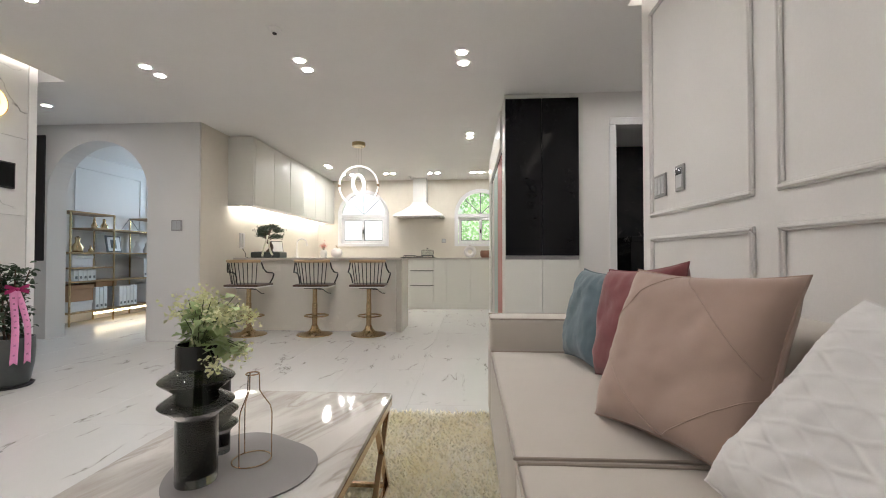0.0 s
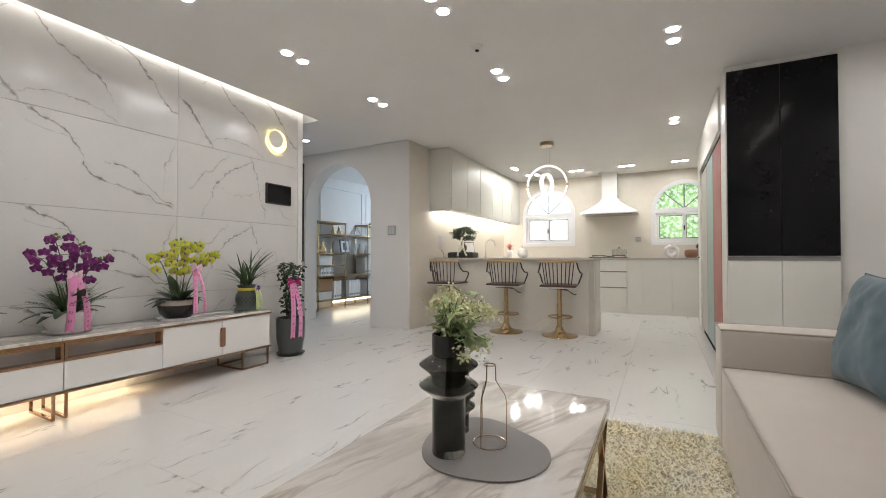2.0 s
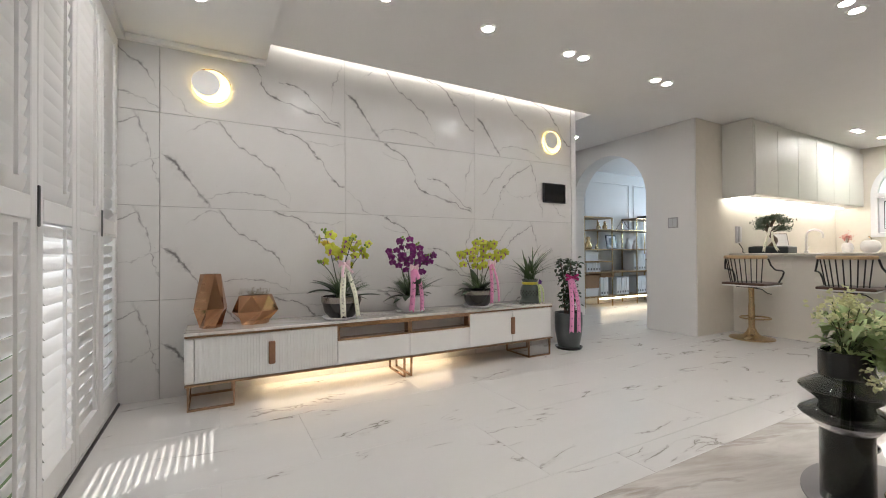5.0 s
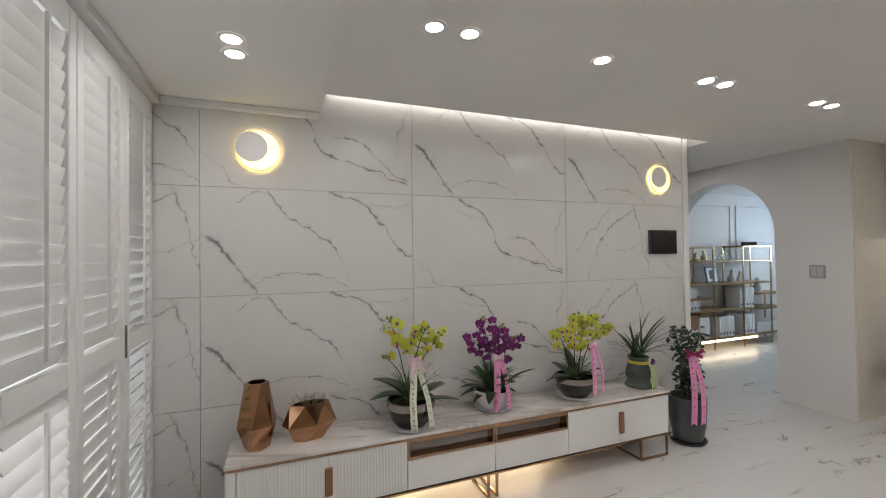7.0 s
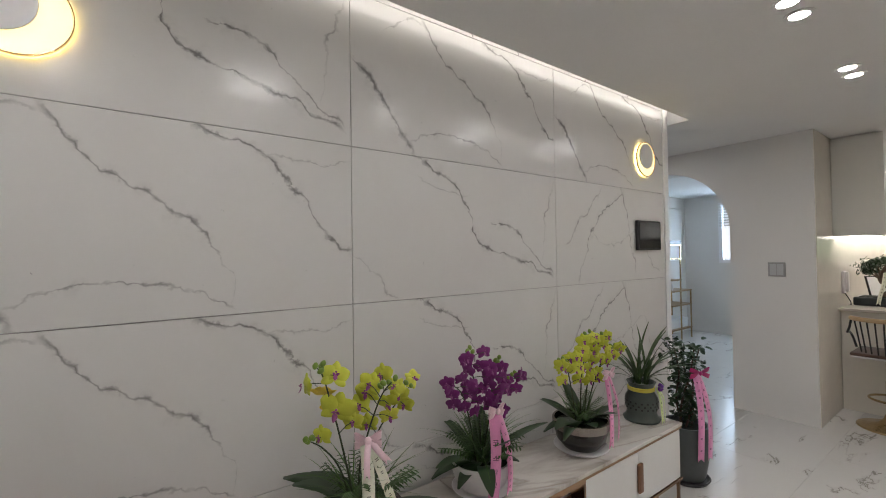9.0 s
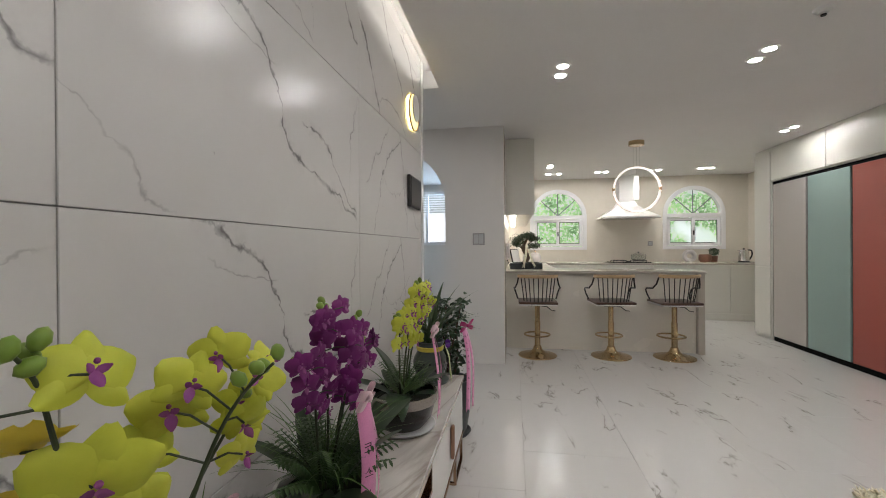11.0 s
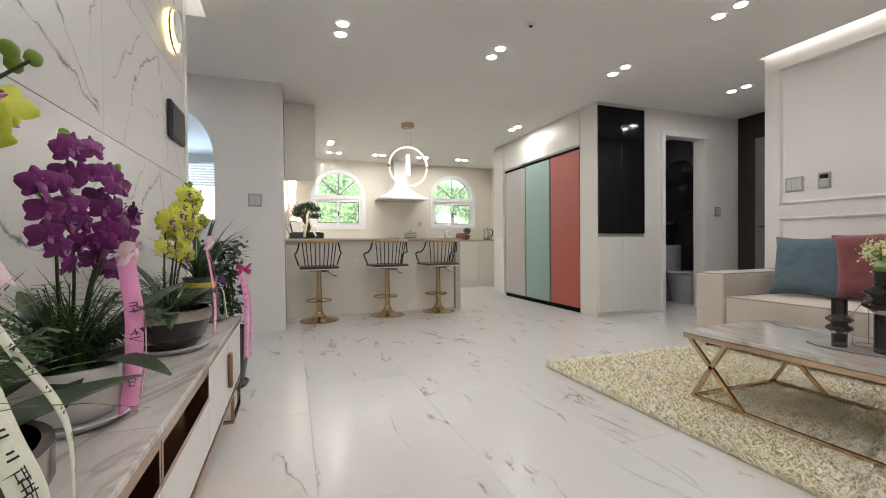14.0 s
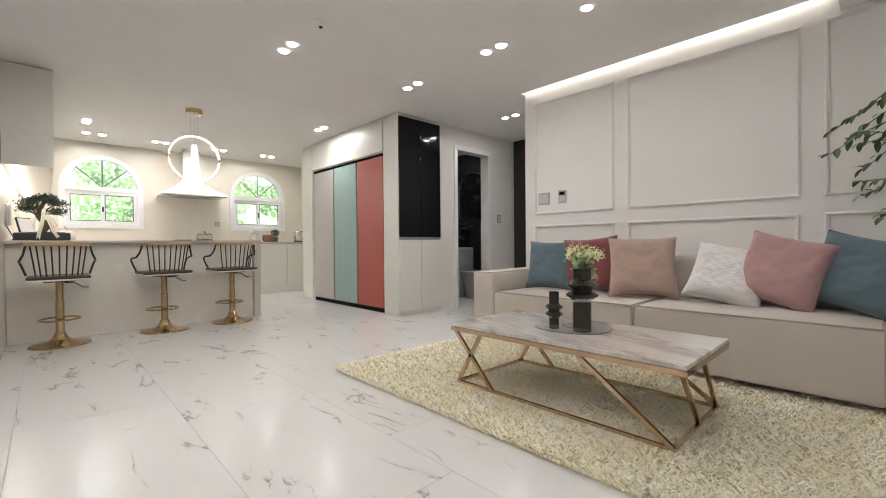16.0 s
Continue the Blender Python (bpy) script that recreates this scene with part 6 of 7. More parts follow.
ribbon(p4, [(0.07, 0.045, 0.185), (0.09, 0.07, 0.13), (0.09, 0.085, 0.07), (0.095, 0.08, 0.01)], 0.026, (1, 0.4, 0.1), RIB_L, seed=9, label="lime ribbon with dark marks")
bm = bmesh.new()
for k in range(16):
    petal_patch(bm, Matrix.Rotation(2.4 * k, 4, "X") @ Matrix.Rotation(radians(20 + 3 * k), 4, "Y"), 0.026, 0.02, 0.2, 0, 3, 3)
part("rosette", bm, fabric("rosette_violet", (0.20, 0.06, 0.42), 300, 0.05), p4, "violet cloth rosette", True, at=pose(0.08, 0.045, 0.19))

# tall planter on the floor
fp = thing("potted_plant", "dark-leaved plant in a tall grey pot with pink ribbons", "potted plant", 0.25, 3.68, 0)
part("pot", lathe([(0, 0.02), (0.095, 0.02), (0.105, 0.04), (0.125, 0.16), (0.13, 0.27), (0.128, 0.345), (0.118, 0.345), (0.115, 0.3), (0, 0.295)], 40), paint("planter_slate", (0.075, 0.085, 0.085), 0.4, amount=0.1), fp, smooth=True)
part("saucer", lathe([(0, 0), (0.115, 0), (0.13, 0.02), (0.124, 0.022), (0.11, 0.01), (0, 0.01)], 40), BLACKM, fp, smooth=True)
part("soil", lathe([(0, 0.33), (0.1, 0.32), (0.116, 0.305), (0, 0.3)], 24), SOIL, fp)
q = random.Random(21)
tr, lf = bmesh.new(), bmesh.new()
for k in range(5):
    a = 1.25 * k
    pts = smooth_path([(0.03 * math.cos(a), 0.03 * math.sin(a), 0.31), (0.05 * math.cos(a + 1), 0.05 * math.sin(a + 1), 0.48), (0.05 * math.cos(a + 2), 0.05 * math.sin(a + 2), 0.66), (0.09 * math.cos(a + 2), 0.09 * math.sin(a + 2), 0.82)], 12)
    tube(pts, 0.007, 6, bm=tr, taper=0.5)
    for j in range(95):
        p = pts[q.randint(2, 12)]
        d = Vector((q.gauss(0, 1), q.gauss(0, 1), q.gauss(0.2, 0.6))).normalized()
        c = p + d * q.uniform(0.01, 0.07)
        m = Matrix.Translation(c) @ Euler((q.uniform(-0.8, 0.8), q.uniform(-0.8, 0.8), q.uniform(0, 6.28))).to_matrix().to_4x4()
        leaf_shape(lf, m, q.uniform(0.035, 0.055), q.uniform(0.02, 0.03), 0.5, 4, 0.2)
part("trunk", tr, paint("bark_brown", (0.09, 0.06, 0.04), 0.8, scale=60, amount=0.3), fp)
part("leaves", lf, LEAF, fp, "small dark glossy leaves")
ribbon(fp, [(0.095, -0.075, 0.68), (0.12, -0.085, 0.55), (0.125, -0.08, 0.40), (0.12, -0.085, 0.18)], 0.04, (1, -0.6, 0.1), RIB_P, seed=10, label="long pink ribbon with dark marks")
ribbon(fp, [(0.10, -0.055, 0.68), (0.135, -0.04, 0.55), (0.148, -0.02, 0.40), (0.142, -0.015, 0.18)], 0.04, (1, -0.2, 0.1), RIB_P, seed=11, label="long pink ribbon with dark marks")
bow(fp, (0.115, -0.065, 0.69), RIB_M, 0.05, -30)

# ---- copper vases ----
def faceted(parent, name, levels, material):
    """Shape from rings of corner points (list of (x, y)) and heights, cut by flat facets."""
    bm = bmesh.new()
    rings = [[bm.verts.new((x, y, z)) for x, y in pts] for z, pts in levels]
    for a, b_ in zip(rings, rings[1:]):
        n = len(a)
        for k in range(n):
            bm.faces.new((a[k], a[(k + 1) % n], b_[(k + 1) % n]))
            bm.faces.new((a[k], b_[(k + 1) % n], b_[k]))
    bm.faces.new(rings[0][::-1])
    return part(name, bm, material, parent)


def hexring(r, turn, sx=1.0, sy=1.0, n=6):
    return [(r * sx * math.cos(radians(turn + 360 * k / n)), r * sy * math.sin(radians(turn + 360 * k / n))) for k in range(n)]


t = thing("copper_vase", "tall faceted shiny copper vase on the console", "vase", 0.2, 0.655, CTOP, 20)
faceted(t, "body", [(0.0, hexring(0.062, 0)), (0.12, hexring(0.098, 28)), (0.335, hexring(0.058, 5)), (0.335, hexring(0.046, 5)), (0.26, hexring(0.046, 5))], COPPER)
part("inside", lathe([(0, 0.262), (0.045, 0.262), (0.04, 0.258), (0, 0.256)], 6), BLACKM, t)
t = thing("copper_planter", "wide faceted copper planter with dry twigs", "planter", 0.195, 0.915, CTOP, 100)
faceted(t, "body", [(0.0, hexring(0.07, 10, 1.25, 0.6)), (0.085, hexring(0.115, 38, 1.3, 0.62)), (0.19, hexring(0.085, 10, 1.25, 0.6)), (0.19, hexring(0.074, 10, 1.25, 0.55)), (0.14, hexring(0.074, 10, 1.25, 0.55))], COPPER)
tw = bmesh.new()
q = random.Random(31)
for k in range(34):
    p = Vector((q.gauss(0, 0.035), q.gauss(0, 0.014), 0.14))
    d = Vector((q.gauss(0, 0.5), q.gauss(0, 0.4), 1)).normalized()
    e = p + d * q.uniform(0.07, 0.12)
    tube([tuple(p), tuple(p.lerp(e, 0.5) + Vector((q.gauss(0, 0.006), q.gauss(0, 0.006), 0))), tuple(e)], 0.0016, 4, bm=tw, taper=0.5)
    for j in range(2):
        m_ = p.lerp(e, q.uniform(0.5, 0.9))
        tube([tuple(m_), tuple(m_ + Vector((q.gauss(0, 0.02), q.gauss(0, 0.02), q.uniform(0.01, 0.03))))], 0.0011, 4, bm=tw, taper=0.5)
part("twigs", tw, paint("dry_twig", (0.16, 0.12, 0.07), 0.8, amount=0.3), t, "brown dry twigs")


# ---- things on the worktops ----
WT = 0.901
bon = thing("bonsai", "pine bonsai in a dark rectangular tray on the bar", "bonsai", 0.80, 6.36, WT)
bon.scale = (1.04, 1.04, 1.25)
part("tray", box(-0.19, -0.11, 0.0, 0.19, 0.11, 0.062, 0.012, 2), paint("tray_glaze", (0.02, 0.025, 0.027), 0.3), bon)
part("soil", box(-0.155, -0.095, 0.05, 0.155, 0.095, 0.066, 0.004, 1), SOIL, bon)
q = random.Random(41)
tr = bmesh.new()
pts = smooth_path([(-0.02, 0, 0.055), (0.03, 0.01, 0.12), (-0.03, 0, 0.19), (0.0, 0.0, 0.27), (0.03, 0, 0.31)], 18)
tube(pts, 0.027, 8, bm=tr, taper=0.4)
tips = [(-0.10, 0.02, 0.24), (0.10, 0.0, 0.22), (0.03, 0.02, 0.33), (-0.04, -0.03, 0.31), (0.09, 0.03, 0.29), (-0.09, 0, 0.28)]
for e in tips:
    tube([tuple(pts[9]), tuple((Vector(pts[9]) * 0.4 + Vector(e) * 0.6)), e], 0.008, 6, bm=tr, taper=0.4)
part("trunk", tr, paint("bonsai_bark", (0.12, 0.085, 0.06), 0.85, scale=70, amount=0.3, relief=0.4), bon, smooth=True)
for e in tips:
    lf = bmesh.new()
    for k in range(360):
        c = Vector(e) + Vector((q.gauss(0, 0.036), q.gauss(0, 0.034), q.gauss(0, 0.012)))
        leaf_shape(lf, Matrix.Translation(c) @ Euler((q.uniform(0, 1.4), q.uniform(-0.8, 0.8), q.uniform(0, 6.28))).to_matrix().to_4x4(), 0.028, 0.008, 0.2, 2, 0.2)
    tagged(part("foliage_pad", lf, LEAF, bon), "flat pad of dark needles", "", "", "stuff")
ribbon(bon, [(0.03, -0.07, 0.20), (0.05, -0.105, 0.13), (0.08, -0.115, 0.06), (0.10, -0.112, 0.03)], 0.022, (0, -1, 0.1), RIB_C, seed=14, label="cream ribbon")
ribbon(bon, [(0.01, -0.06, 0.24), (0.0, -0.10, 0.15), (-0.02, -0.117, 0.07), (-0.03, -0.115, 0.02)], 0.026, (0, -1, 0.1), RIB_C, seed=15, label="cream ribbon")
t = thing("sink_tap", "white arched kitchen tap beside the sink", "tap", 0.72, 7.45, WT)
part("spout", tube(smooth_path([(0, 0, 0), (0, 0, 0.2), (0.02, 0, 0.27), (0.09, 0, 0.3), (0.16, 0, 0.26), (0.17, 0, 0.19)], 24), 0.013, 10), POT_W, t, smooth=True)
part("base", lathe([(0, 0), (0.028, 0), (0.026, 0.03), (0, 0.032)], 20), POT_W, t)
part("lever", tube([(0, 0.02, 0.05), (0, 0.09, 0.09)], 0.007, 8), POT_W, t)
t = thing("notice_stand", "leaning framed notice in a thin dark frame", "picture frame", 0.70, 6.85, WT, -40)
part("picture_frame", box(-0.09, -0.008, 0.0, 0.09, 0.008, 0.25, 0.003, 1), BLACKM, t)
part("sheet", box(-0.08, -0.011, 0.01, 0.08, -0.0085, 0.24), TRIMW, t)
t.rotation_euler = (radians(-14), 0, radians(55))
t = thing("lidded_jar", "white jar with coral dried flowers", "vase", 0.86, 8.3, WT)
part("jar", lathe([(0, 0), (0.05, 0), (0.062, 0.05), (0.058, 0.11), (0.035, 0.135), (0.03, 0.135), (0, 0.13)], 28), POT_W, t, smooth=True)
fb = bmesh.new()
for k in range(120):
    c = Vector((q.gauss(0, 0.03), q.gauss(0, 0.03), 0.21 + q.gauss(0, 0.025)))
    leaf_shape(fb, Matrix.Translation(c) @ Euler((q.uniform(-1, 1), q.uniform(-1, 1), q.uniform(0, 6.28))).to_matrix().to_4x4(), 0.022, 0.016, 0.3, 2, 0.3)
part("dried_flower", fb, foliage("coral_bloom", (0.5, 0.12, 0.1), (0.62, 0.25, 0.2), 0.8), t, "coral dried flower heads")
st = bmesh.new()
for k in range(8):
    tube([(0, 0, 0.1), (q.gauss(0, 0.02), q.gauss(0, 0.02), 0.2)], 0.002, 4, bm=st)
part("stem", st, STEM, t)
t = thing("apple_vase", "round white apple-shaped ceramic vase", "vase", 1.02, 8.55, WT)
part("body", lathe([(0, 0), (0.06, 0.0), (0.1, 0.05), (0.105, 0.1), (0.085, 0.15), (0.04, 0.172), (0.012, 0.16), (0, 0.155)], 36), POT_W, t, smooth=True)
part("stalk", tube([(0, 0, 0.155), (0.01, 0, 0.19), (-0.02, 0, 0.225)], 0.006, 6), BRASS, t)
t = thing("ring_vase", "white ring-shaped ceramic vase", "vase", 3.50, 8.5, WT)
part("ring", tube(arc((0, 0, 0.105), 0.075, 0, 360, 32, "y")[:-1], 0.036, 14, True), POT_W, t, smooth=True)
part("neck", lathe([(0.0, 0.15), (0.03, 0.16), (0.026, 0.225), (0.02, 0.225), (0, 0.2)], 20), POT_W, t, smooth=True)
part("foot", lathe([(0, 0), (0.04, 0), (0.035, 0.04), (0, 0.04)], 20), POT_W, t)
t = thing("terracotta_pot", "round terracotta pot on the worktop", "pot", 3.78, 8.6, WT)
part("body", lathe([(0, 0), (0.07, 0), (0.095, 0.04), (0.095, 0.11), (0.08, 0.13), (0.07, 0.13), (0, 0.11)], 32), paint("terracotta", (0.26, 0.12, 0.075), 0.7), t, smooth=True)
t = thing("ball_plant", "round clipped green topiary ball in a small pot", "topiary", 3.92, 8.62, WT)
part("pot", lathe([(0, 0), (0.05, 0), (0.06, 0.1), (0.052, 0.1), (0, 0.09)], 24), paint("terracotta_dark", (0.2, 0.09, 0.06), 0.7), t, smooth=True)
tb = bmesh.new()
for k in range(420):
    d = Vector((q.gauss(0, 1), q.gauss(0, 1), q.gauss(0, 1))).normalized() * q.uniform(0.045, 0.068)
    leaf_shape(tb, Matrix.Translation(Vector((0, 0, 0.17)) + d) @ Euler((q.uniform(-2, 2), q.uniform(-2, 2), q.uniform(0, 6.28))).to_matrix().to_4x4(), 0.02, 0.012, 0.3, 2, 0.2)
part("leaves", tb, LEAF, t)
t = thing("kettle", "steel and black electric kettle", "kettle", 4.32, 8.52, WT)
part("base", lathe([(0, 0), (0.08, 0), (0.082, 0.02), (0, 0.022)], 28), BLACKM, t)
part("body", lathe([(0, 0.023), (0.076, 0.023), (0.078, 0.05), (0.06, 0.19), (0.05, 0.205), (0, 0.21)], 32), STEEL, t, smooth=True)
part("lid_knob", lathe([(0, 0.21), (0.014, 0.21), (0.016, 0.225), (0, 0.23)], 16), BLACKM, t)
part("handle", tube(smooth_path([(0.055, 0, 0.2), (0.11, 0, 0.19), (0.12, 0, 0.12), (0.085, 0, 0.05), (0.075, 0, 0.05)], 16), 0.011, 8), BLACKM, t, smooth=True)
part("spout", tube([(-0.055, 0, 0.17), (-0.09, 0, 0.2)], 0.014, 8, taper=0.6), STEEL, t)
switch("wall_socket", "small white wall socket on the beige tile", pose(3.0, 8.84, 1.22), 0.08, 0.08, 1)
t = thing("wall_phone", "white wall handset by the bar with a hanging black cord", "telephone")
t.matrix_basis = pose(0.564, 6.08, 1.12, 0, 0, 90)
part("cradle", box(-0.04, -0.02, -0.1, 0.04, -0.001, 0.1, 0.006, 2), POT_W, t, smooth=True)
part("handset", box(-0.025, -0.045, -0.085, 0.025, -0.021, 0.095, 0.009, 2), POT_W, t, smooth=True)
part("cord", tube(smooth_path([(0.02, -0.012, -0.1), (0.05, -0.04, -0.17), (0.02, -0.05, -0.2), (0.12, -0.03, -0.215)], 16), 0.004, 6), BLACKM, t)

# ---- study beyond the arch ----
SX = -1.86
shelf = thing("etagere", "open gold-framed shelf unit with wooden boards against the study wall", "shelf unit", SX, 7.2, 0)
SHW = paint("shelf_board", (0.30, 0.20, 0.11), 0.5, scale=30, amount=0.15)
for y, h in ((-1.17, 1.52), (-0.50, 1.52), (0.15, 1.53), (0.80, 1.53), (1.15, 0.79)):
    for x in (-0.15, 0.16):
        part("post", tube([(x, y, 0.0), (x, y, h)], 0.012, 4), BRASS, shelf)
for z, y0, y1 in ((0.17, -1.17, 1.15), (0.578, -1.17, 0.45), (0.763, -1.17, -0.50), (0.966, -1.17, 0.80), (1.306, -0.85, 0.80), (1.51, -1.17, -0.50), (1.525, 0.15, 0.80), (0.785, 0.45, 1.15), (0.555, 0.50, 1.15)):
    part("board", box(-0.16, y0, z - 0.012, 0.17, y1, z + 0.012), SHW, shelf)
    part("board_edge", tube([(0.175, y0, z), (0.175, y1, z)], 0.009, 4), BRASS, shelf)
part("light_strip", box(0.14, -0.8, 0.118, 0.165, 0.45, 0.143), STRIPW, shelf, "warm lit LED strip")
q = random.Random(51)
FILEW = paint("file_white", (0.72, 0.72, 0.72), 0.5)
LABG = paint("label_grey", (0.16, 0.16, 0.17), 0.6)
for y0, n, z in ((6.82, 5, 0.183), (7.36, 4, 0.183), (7.28, 5, 0.591), (6.10, 5, 0.591), (6.42, 3, 0.183)):
    for k in range(n):
        t = thing("binder", "white file binder standing on the shelf", "binder", SX + 0.04, y0 + k * 0.066, z, group="binders on the study shelf")
        hgt = q.uniform(0.29, 0.31) if z != 0.591 or y0 > 7 else 0.15
        part("cover", box(-0.11, 0.001, 0, 0.11, 0.060, hgt, 0.003, 1), FILEW, t)
        part("label", box(0.1105, 0.016, 0.03, 0.1125, 0.046, 0.065), LABG, t)
CARTON = paint("carton_brown", (0.33, 0.19, 0.10), 0.7, scale=30, amount=0.1)
for y0, y1, z, hgt, mat, word in ((6.06, 6.40, 0.183, 0.13, FILEW, "white"), (6.44, 6.80, 0.488, 0.085, CARTON, "brown"), (6.06, 6.42, 0.318, 0.22, CARTON, "brown"), (7.70, 8.30, 0.183, 0.15, FILEW, "white"), (6.08, 6.40, 0.776, 0.16, FILEW, "white")):
    t = thing("storage_box", word + " lidded storage box on a gold-framed shelf", "storage box", SX, (y0 + y1) / 2, z)
    hw = (y1 - y0) / 2
    part("carton", box(-0.13, -hw + 0.01, 0, 0.13, hw - 0.01, hgt * 0.72, 0.004, 1), mat, t)
    part("lid", box(-0.137, -hw + 0.003, hgt * 0.721, 0.137, hw - 0.003, hgt, 0.004, 1), mat, t)
t = thing("pyramid_frame", "small dark wire pyramid on top of the shelf", "ornament", SX + 0.04, 7.12, 1.319)
for k in range(4):
    c, s_, c2, s2 = (0.11 * f(radians(90 * k + 45 + o)) for o in (0, 90) for f in (math.cos, math.sin))
    part("edge", tube([(c, s_, 0.004), (0, 0, 0.2)], 0.0035, 5), BLACKM, t)
    part("edge", tube([(c, s_, 0.004), (c2, s2, 0.004)], 0.0035, 5), BLACKM, t)
t = thing("set_top_box", "flat black device with small lights on the shelf top", "electronic device", SX, 7.98, 1.538)
part("case", box(-0.12, -0.24, 0.006, 0.12, 0.16, 0.062, 0.004, 1), BLACKM, t)
for y in (-0.2, 0.12):
    part("foot", box(-0.1, y - 0.015, 0, 0.1, y + 0.015, 0.006), BLACKM, t)
t = thing("framed_print", "small black framed picture on the study shelf", "picture frame", SX + 0.06, 6.82, 0.979)
part("rim", box(-0.008, -0.13, 0, 0.008, 0.13, 0.25, 0.003, 1), BLACKM, t)
part("sheet", box(0.0085, -0.105, 0.022, 0.0105, 0.105, 0.228), TRIMW, t)
part("drawing", box(0.0106, -0.06, 0.06, 0.0116, 0.04, 0.19), BLACKM, t)
t.rotation_euler = (0, radians(-9), 0)
for y, z, h, mat, word in ((6.50, 1.319, 0.13, BRASS, "gold"), (6.66, 1.319, 0.15, BRASS, "gold"), (7.27, 0.979, 0.2, POT_W, "white ceramic"), (7.46, 0.979, 0.17, POT_W, "white ceramic"), (7.86, 0.798, 0.24, POT_W, "white ceramic"), (6.25, 0.979, 0.22, BRASS, "gold"), (6.45, 0.979, 0.1, BRASS, "gold")):
    t = thing("ornament", "small " + word + " ornament on the study shelf", "ornament", SX + 0.04, y, z)
    part("body", lathe([(0, 0), (h * 0.25, 0), (h * 0.3, h * 0.3), (h * 0.12, h * 0.62), (h * 0.14, h * 0.9), (0, h)], 18), mat, t, smooth=True)

# ---- wet room and corridor ----
toi = thing("toilet", "ceramic toilet inside the wet room, coloured grey to look unlit", "toilet", 5.62, 5.15, 0, 0)
# The dimness of the unlit room is put into the ceramic's grey.
CER = paint("ceramic_unlit_grey", (0.42, 0.42, 0.43), 0.2, relief=0)
bm = lathe([(0, 0), (0.12, 0), (0.13, 0.1), (0.17, 0.3), (0.19, 0.39), (0.15, 0.39), (0.1, 0.25), (0, 0.22)], 28)
bmesh.ops.transform(bm, matrix=Matrix.Diagonal((0.95, 1.3, 1, 1)), verts=bm.verts)
part("bowl", bm, CER, toi, smooth=True)
bm = lathe([(0, 0.395), (0.19, 0.395), (0.195, 0.41), (0.18, 0.425), (0, 0.43)], 28)
bmesh.ops.transform(bm, matrix=Matrix.Diagonal((0.95, 1.3, 1, 1)), verts=bm.verts)
part("lid", bm, CER, toi, smooth=True)
part("cistern", box(-0.2, 0.2, 0.0, 0.2, 0.4, 0.78, 0.02, 3), CER, toi, smooth=True)
t = thing("wash_shelf", "dark stone shelf with small plants in the wet room", "shelf", 5.77, 5.75, 1.08)
part("slab", box(-0.5, -0.12, 0, 0.34, 0.69, 0.06, 0.004, 1), DARKT, t)
part("plant", fern_tuft(26, 0.16, 61), LEAFM, t, "green fern", at=pose(-0.05, 0.0, 0.06))
part("support", box(-0.48, -0.05, -1.08, 0.33, 0.65, -0.001), DARKT, t)
t = thing("arched_mirror", "arched mirror with a pale metal rim in the wet room", "mirror", 6.099, 5.62, 0)
bm = bmesh.new()
prism([(-0.3, 1.25), (0.3, 1.25)] + [(0.3 * math.cos(math.pi * k / 20), 1.75 + 0.3 * math.sin(math.pi * k / 20)) for k in range(21)], 0.004, 0.012, bm)
bmesh.ops.remove_doubles(bm, verts=bm.verts, dist=0.0001)
bmesh.ops.transform(bm, matrix=Matrix.Rotation(radians(90), 4, "Z"), verts=bm.verts)
part("glass", bm, paint("mirror_silver", (0.8, 0.8, 0.8), 0.08, 1.0, amount=0.01, relief=0), t)
part("rim", tube([(-0.012, -0.3, 1.25), (-0.012, -0.3, 1.5)] + [(-0.012, -0.3 * math.cos(math.pi * k / 20), 1.75 + 0.3 * math.sin(math.pi * k / 20)) for k in range(21)] + [(-0.012, 0.3, 1.5), (-0.012, 0.3, 1.25)], 0.009, 6), STEEL, t)
downlight([(5.3, 5.6, CZ), (5.75, 5.3, CZ)], "small round downlight in the wet room, lit white")
t = thing("corridor_door", "dark grey door at the corridor end", "door", 5.998, 4.0, 0)
part("leaf", box(-0.03, -0.45, 0.01, 0.0, 0.45, 2.08, 0.004, 1), paint("door_graphite", (0.16, 0.16, 0.162), 0.35), t)
part("handle", tube([(-0.03, 0.38, 1.0), (-0.07, 0.38, 1.0), (-0.07, 0.28, 1.0)], 0.009, 8), BLACKM, t)

# ---- tree behind the sofa end ----
tree = thing("house_plant", "tall leafy indoor tree in a white pot beside the sofa", "potted plant", 4.14, 0.36, 0)
part("pot", lathe([(0, 0), (0.13, 0), (0.17, 0.32), (0.155, 0.32), (0.14, 0.26), (0, 0.25)], 32), POT_W, tree, smooth=True)
part("soil", lathe([(0, 0.28), (0.14, 0.27), (0, 0.262)], 24), SOIL, tree)
q = random.Random(71)
br, lf = bmesh.new(), bmesh.new()
tube(smooth_path([(0, 0, 0.27), (0.01, 0.02, 0.7), (-0.01, 0.05, 1.1), (0.0, 0.1, 1.5), (0.0, 0.12, 1.8)], 16), 0.016, 8, bm=br, taper=0.5)
reach = [(-0.08, 0.66, 1.33), (-0.02, 0.58, 1.42), (-0.12, 0.55, 1.52), (0.05, 0.66, 1.48), (-0.02, 0.52, 1.24)]
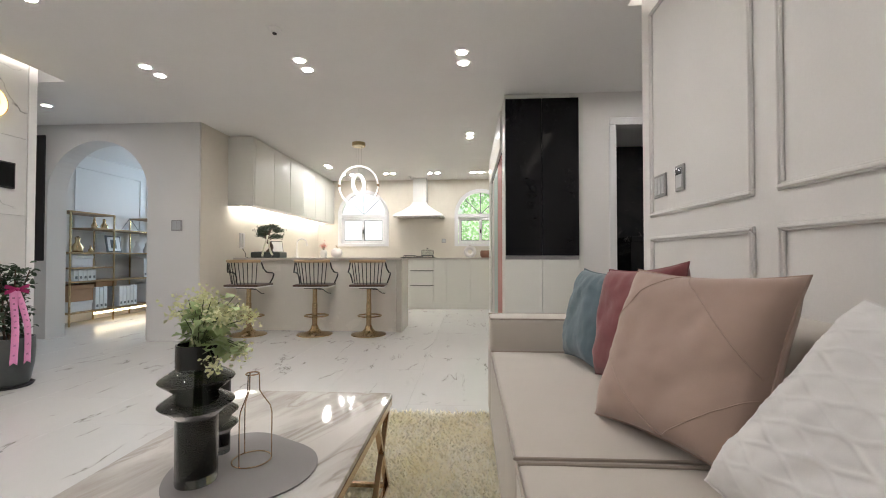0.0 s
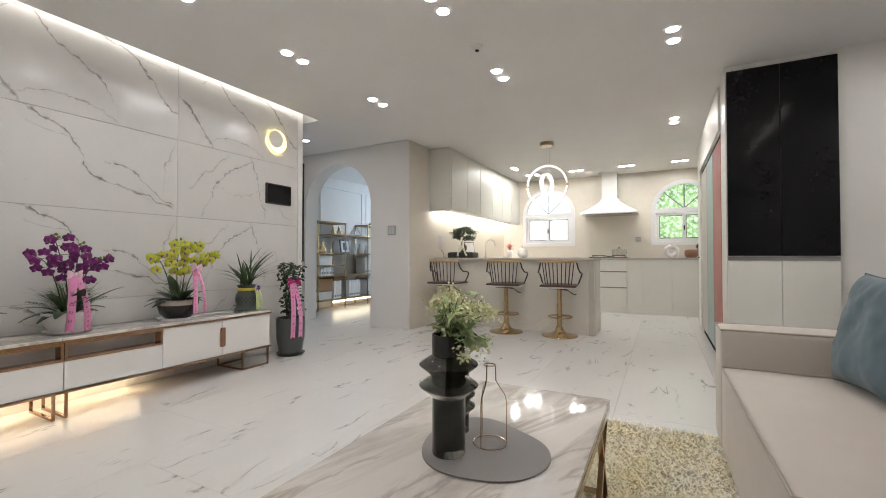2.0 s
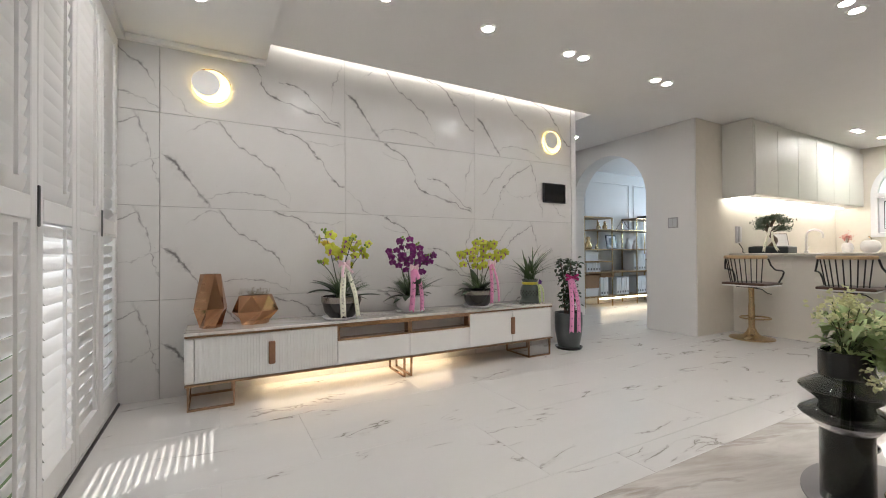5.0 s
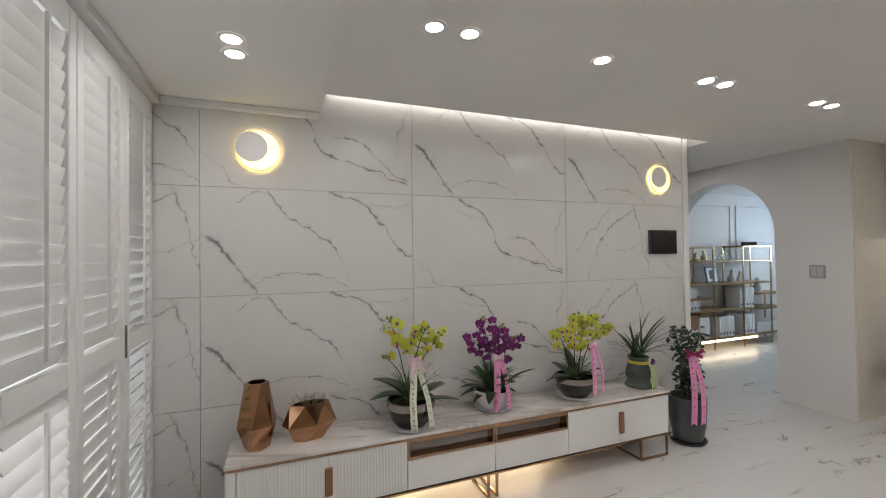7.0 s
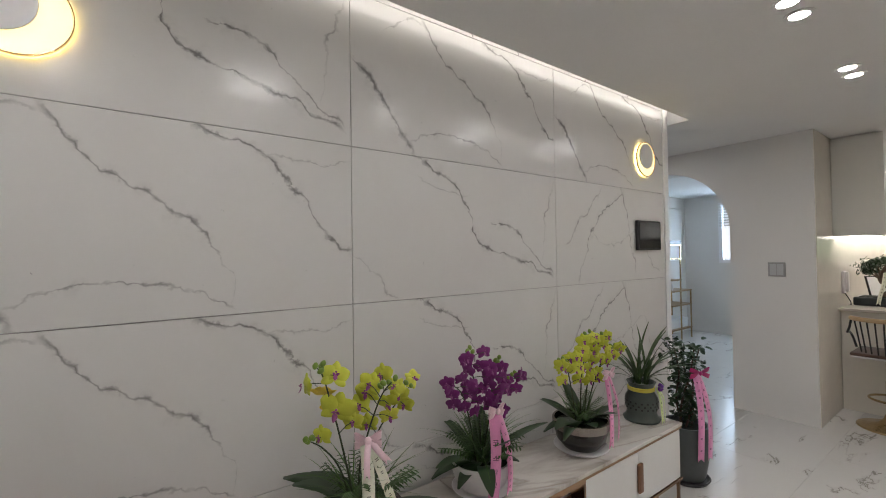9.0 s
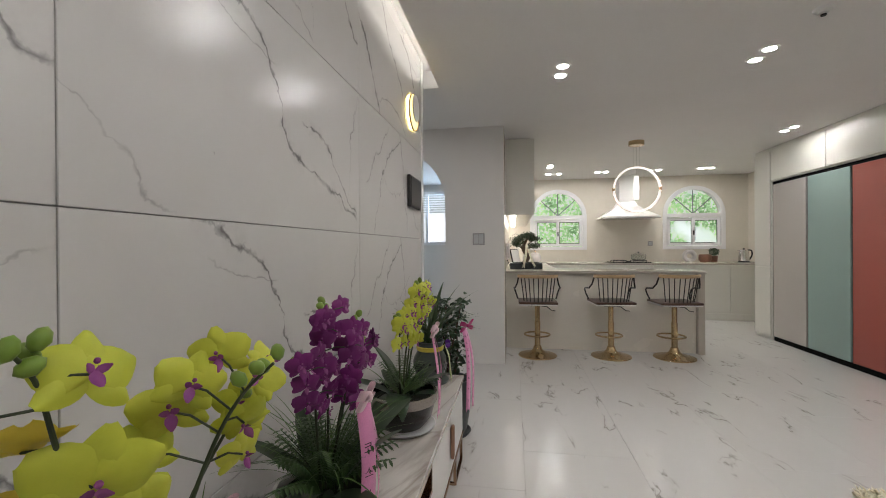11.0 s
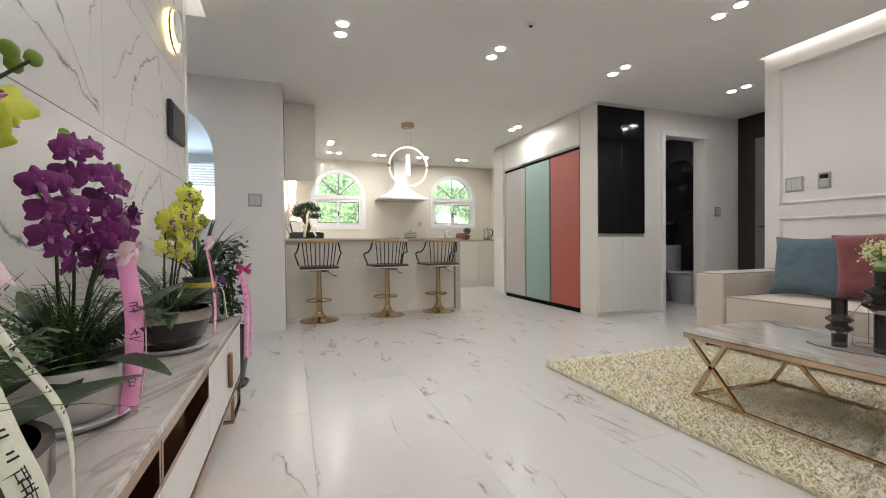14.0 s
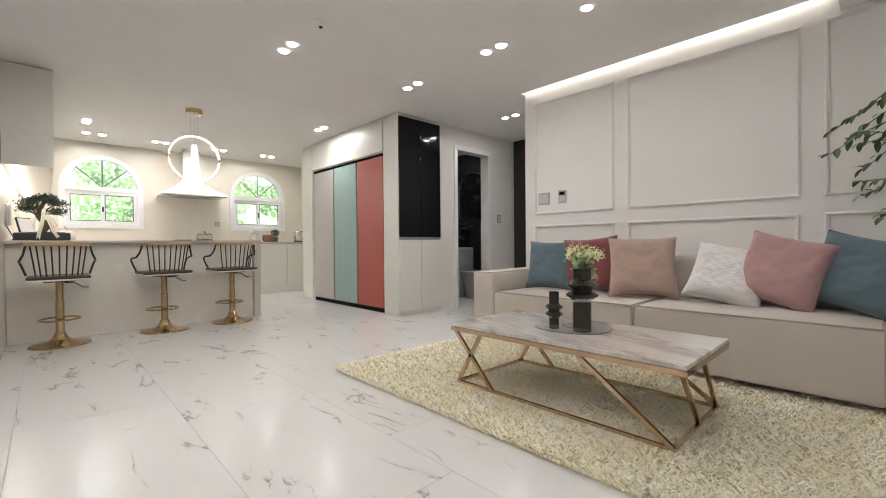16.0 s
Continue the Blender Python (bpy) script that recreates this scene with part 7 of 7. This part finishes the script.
for k in range(22):
    z0 = q.uniform(0.95, 1.38)
    a = q.uniform(-0.7, 2.4) if k % 3 else q.uniform(0.9, 2.0)
    L = q.uniform(0.35, 0.6)
    e = Vector((math.cos(a) * L * 0.5, math.sin(a) * L, z0 + q.uniform(-0.1, 0.2)))
    e.x = min(e.x, 0.25)
    if k < 5:
        e = Vector(reach[k])
        z0, a = e.z + 0.05, 1.6
    pth = smooth_path([(0, 0.06, z0 - 0.1), (e.x * 0.5, e.y * 0.5 + 0.05, z0 + 0.1), tuple(e)], 10)
    tube(pth, 0.005, 5, bm=br, taper=0.4)
    for j in range(18):
        p = pth[2 + j // 2 if j < 16 else 10]
        m = Matrix.Translation(p) @ Matrix.Rotation(a - 1.57 + (0.9 if j % 2 else -0.9) + q.gauss(0, 0.2), 4, "Z") @ Matrix.Rotation(q.gauss(-0.2, 0.3), 4, "X")
        leaf_shape(lf, m, q.uniform(0.05, 0.085), q.uniform(0.022, 0.032), 0.6, 5, 0.15)
part("trunk", br, paint("tree_bark", (0.13, 0.1, 0.07), 0.85, amount=0.3), tree)
part("leaves", lf, foliage("tree_leaf", (0.03, 0.075, 0.02), (0.09, 0.17, 0.05)), tree, "pointed green leaves")

# ---- wall tiles and floor tiles, one by one ----
tile_meshes = {}


def tile(name, w, h, d, material, parent, m, bev=0.0012):
    key = (material.name, round(w, 3), round(h, 3))
    if key not in tile_meshes:
        tile_meshes[key] = mesh_of(name, box(-w / 2, -d, -h / 2, w / 2, 0, h / 2, bev, 1), material)
    return part(name, tile_meshes[key], material, parent, at=m)


ys = [0.0, 0.367, 1.5685, 2.77, 3.985]
zs = [0.0, 0.632, 1.234, 1.836, 2.438, 2.52]
for col, (y0, y1) in enumerate(zip(ys, ys[1:])):
    for row, (z0, z1) in enumerate(zip(zs, zs[1:])):
        kind = "CABC"[col] if row != 3 else "ABAA"[col]
        tile("wall_tile", y1 - y0 - 0.0022, z1 - z0 - 0.0022, 0.012, {"A": TILE_A, "B": TILE_B, "C": TILE_C}[kind], wall_west, pose(-0.0125, (y0 + y1) / 2, (z0 + z1) / 2, 0, 0, 90))
FW, FH = 0.6, 1.2
for i in range(-4, 11):
    for j in range(0, 8):
        x0, x1 = max(i * FW + 0.1, -2.3), min((i + 1) * FW + 0.1, 6.2)
        y0, y1 = max(j * FH + (0.4 if i % 2 else 0.0) - 0.5, 0.0), min((j + 1) * FH + (0.4 if i % 2 else 0.0) - 0.5, 9.05)
        if x1 - x0 > 0.02 and y1 - y0 > 0.02:
            tile("floor_tile", x1 - x0 - 0.0010, y1 - y0 - 0.0010, 0.006, FLOORM, floor, Matrix.Translation(((x0 + x1) / 2, (y0 + y1) / 2, -0.006)) @ Matrix.Rotation(radians(-90), 4, "X"), 0.0006)
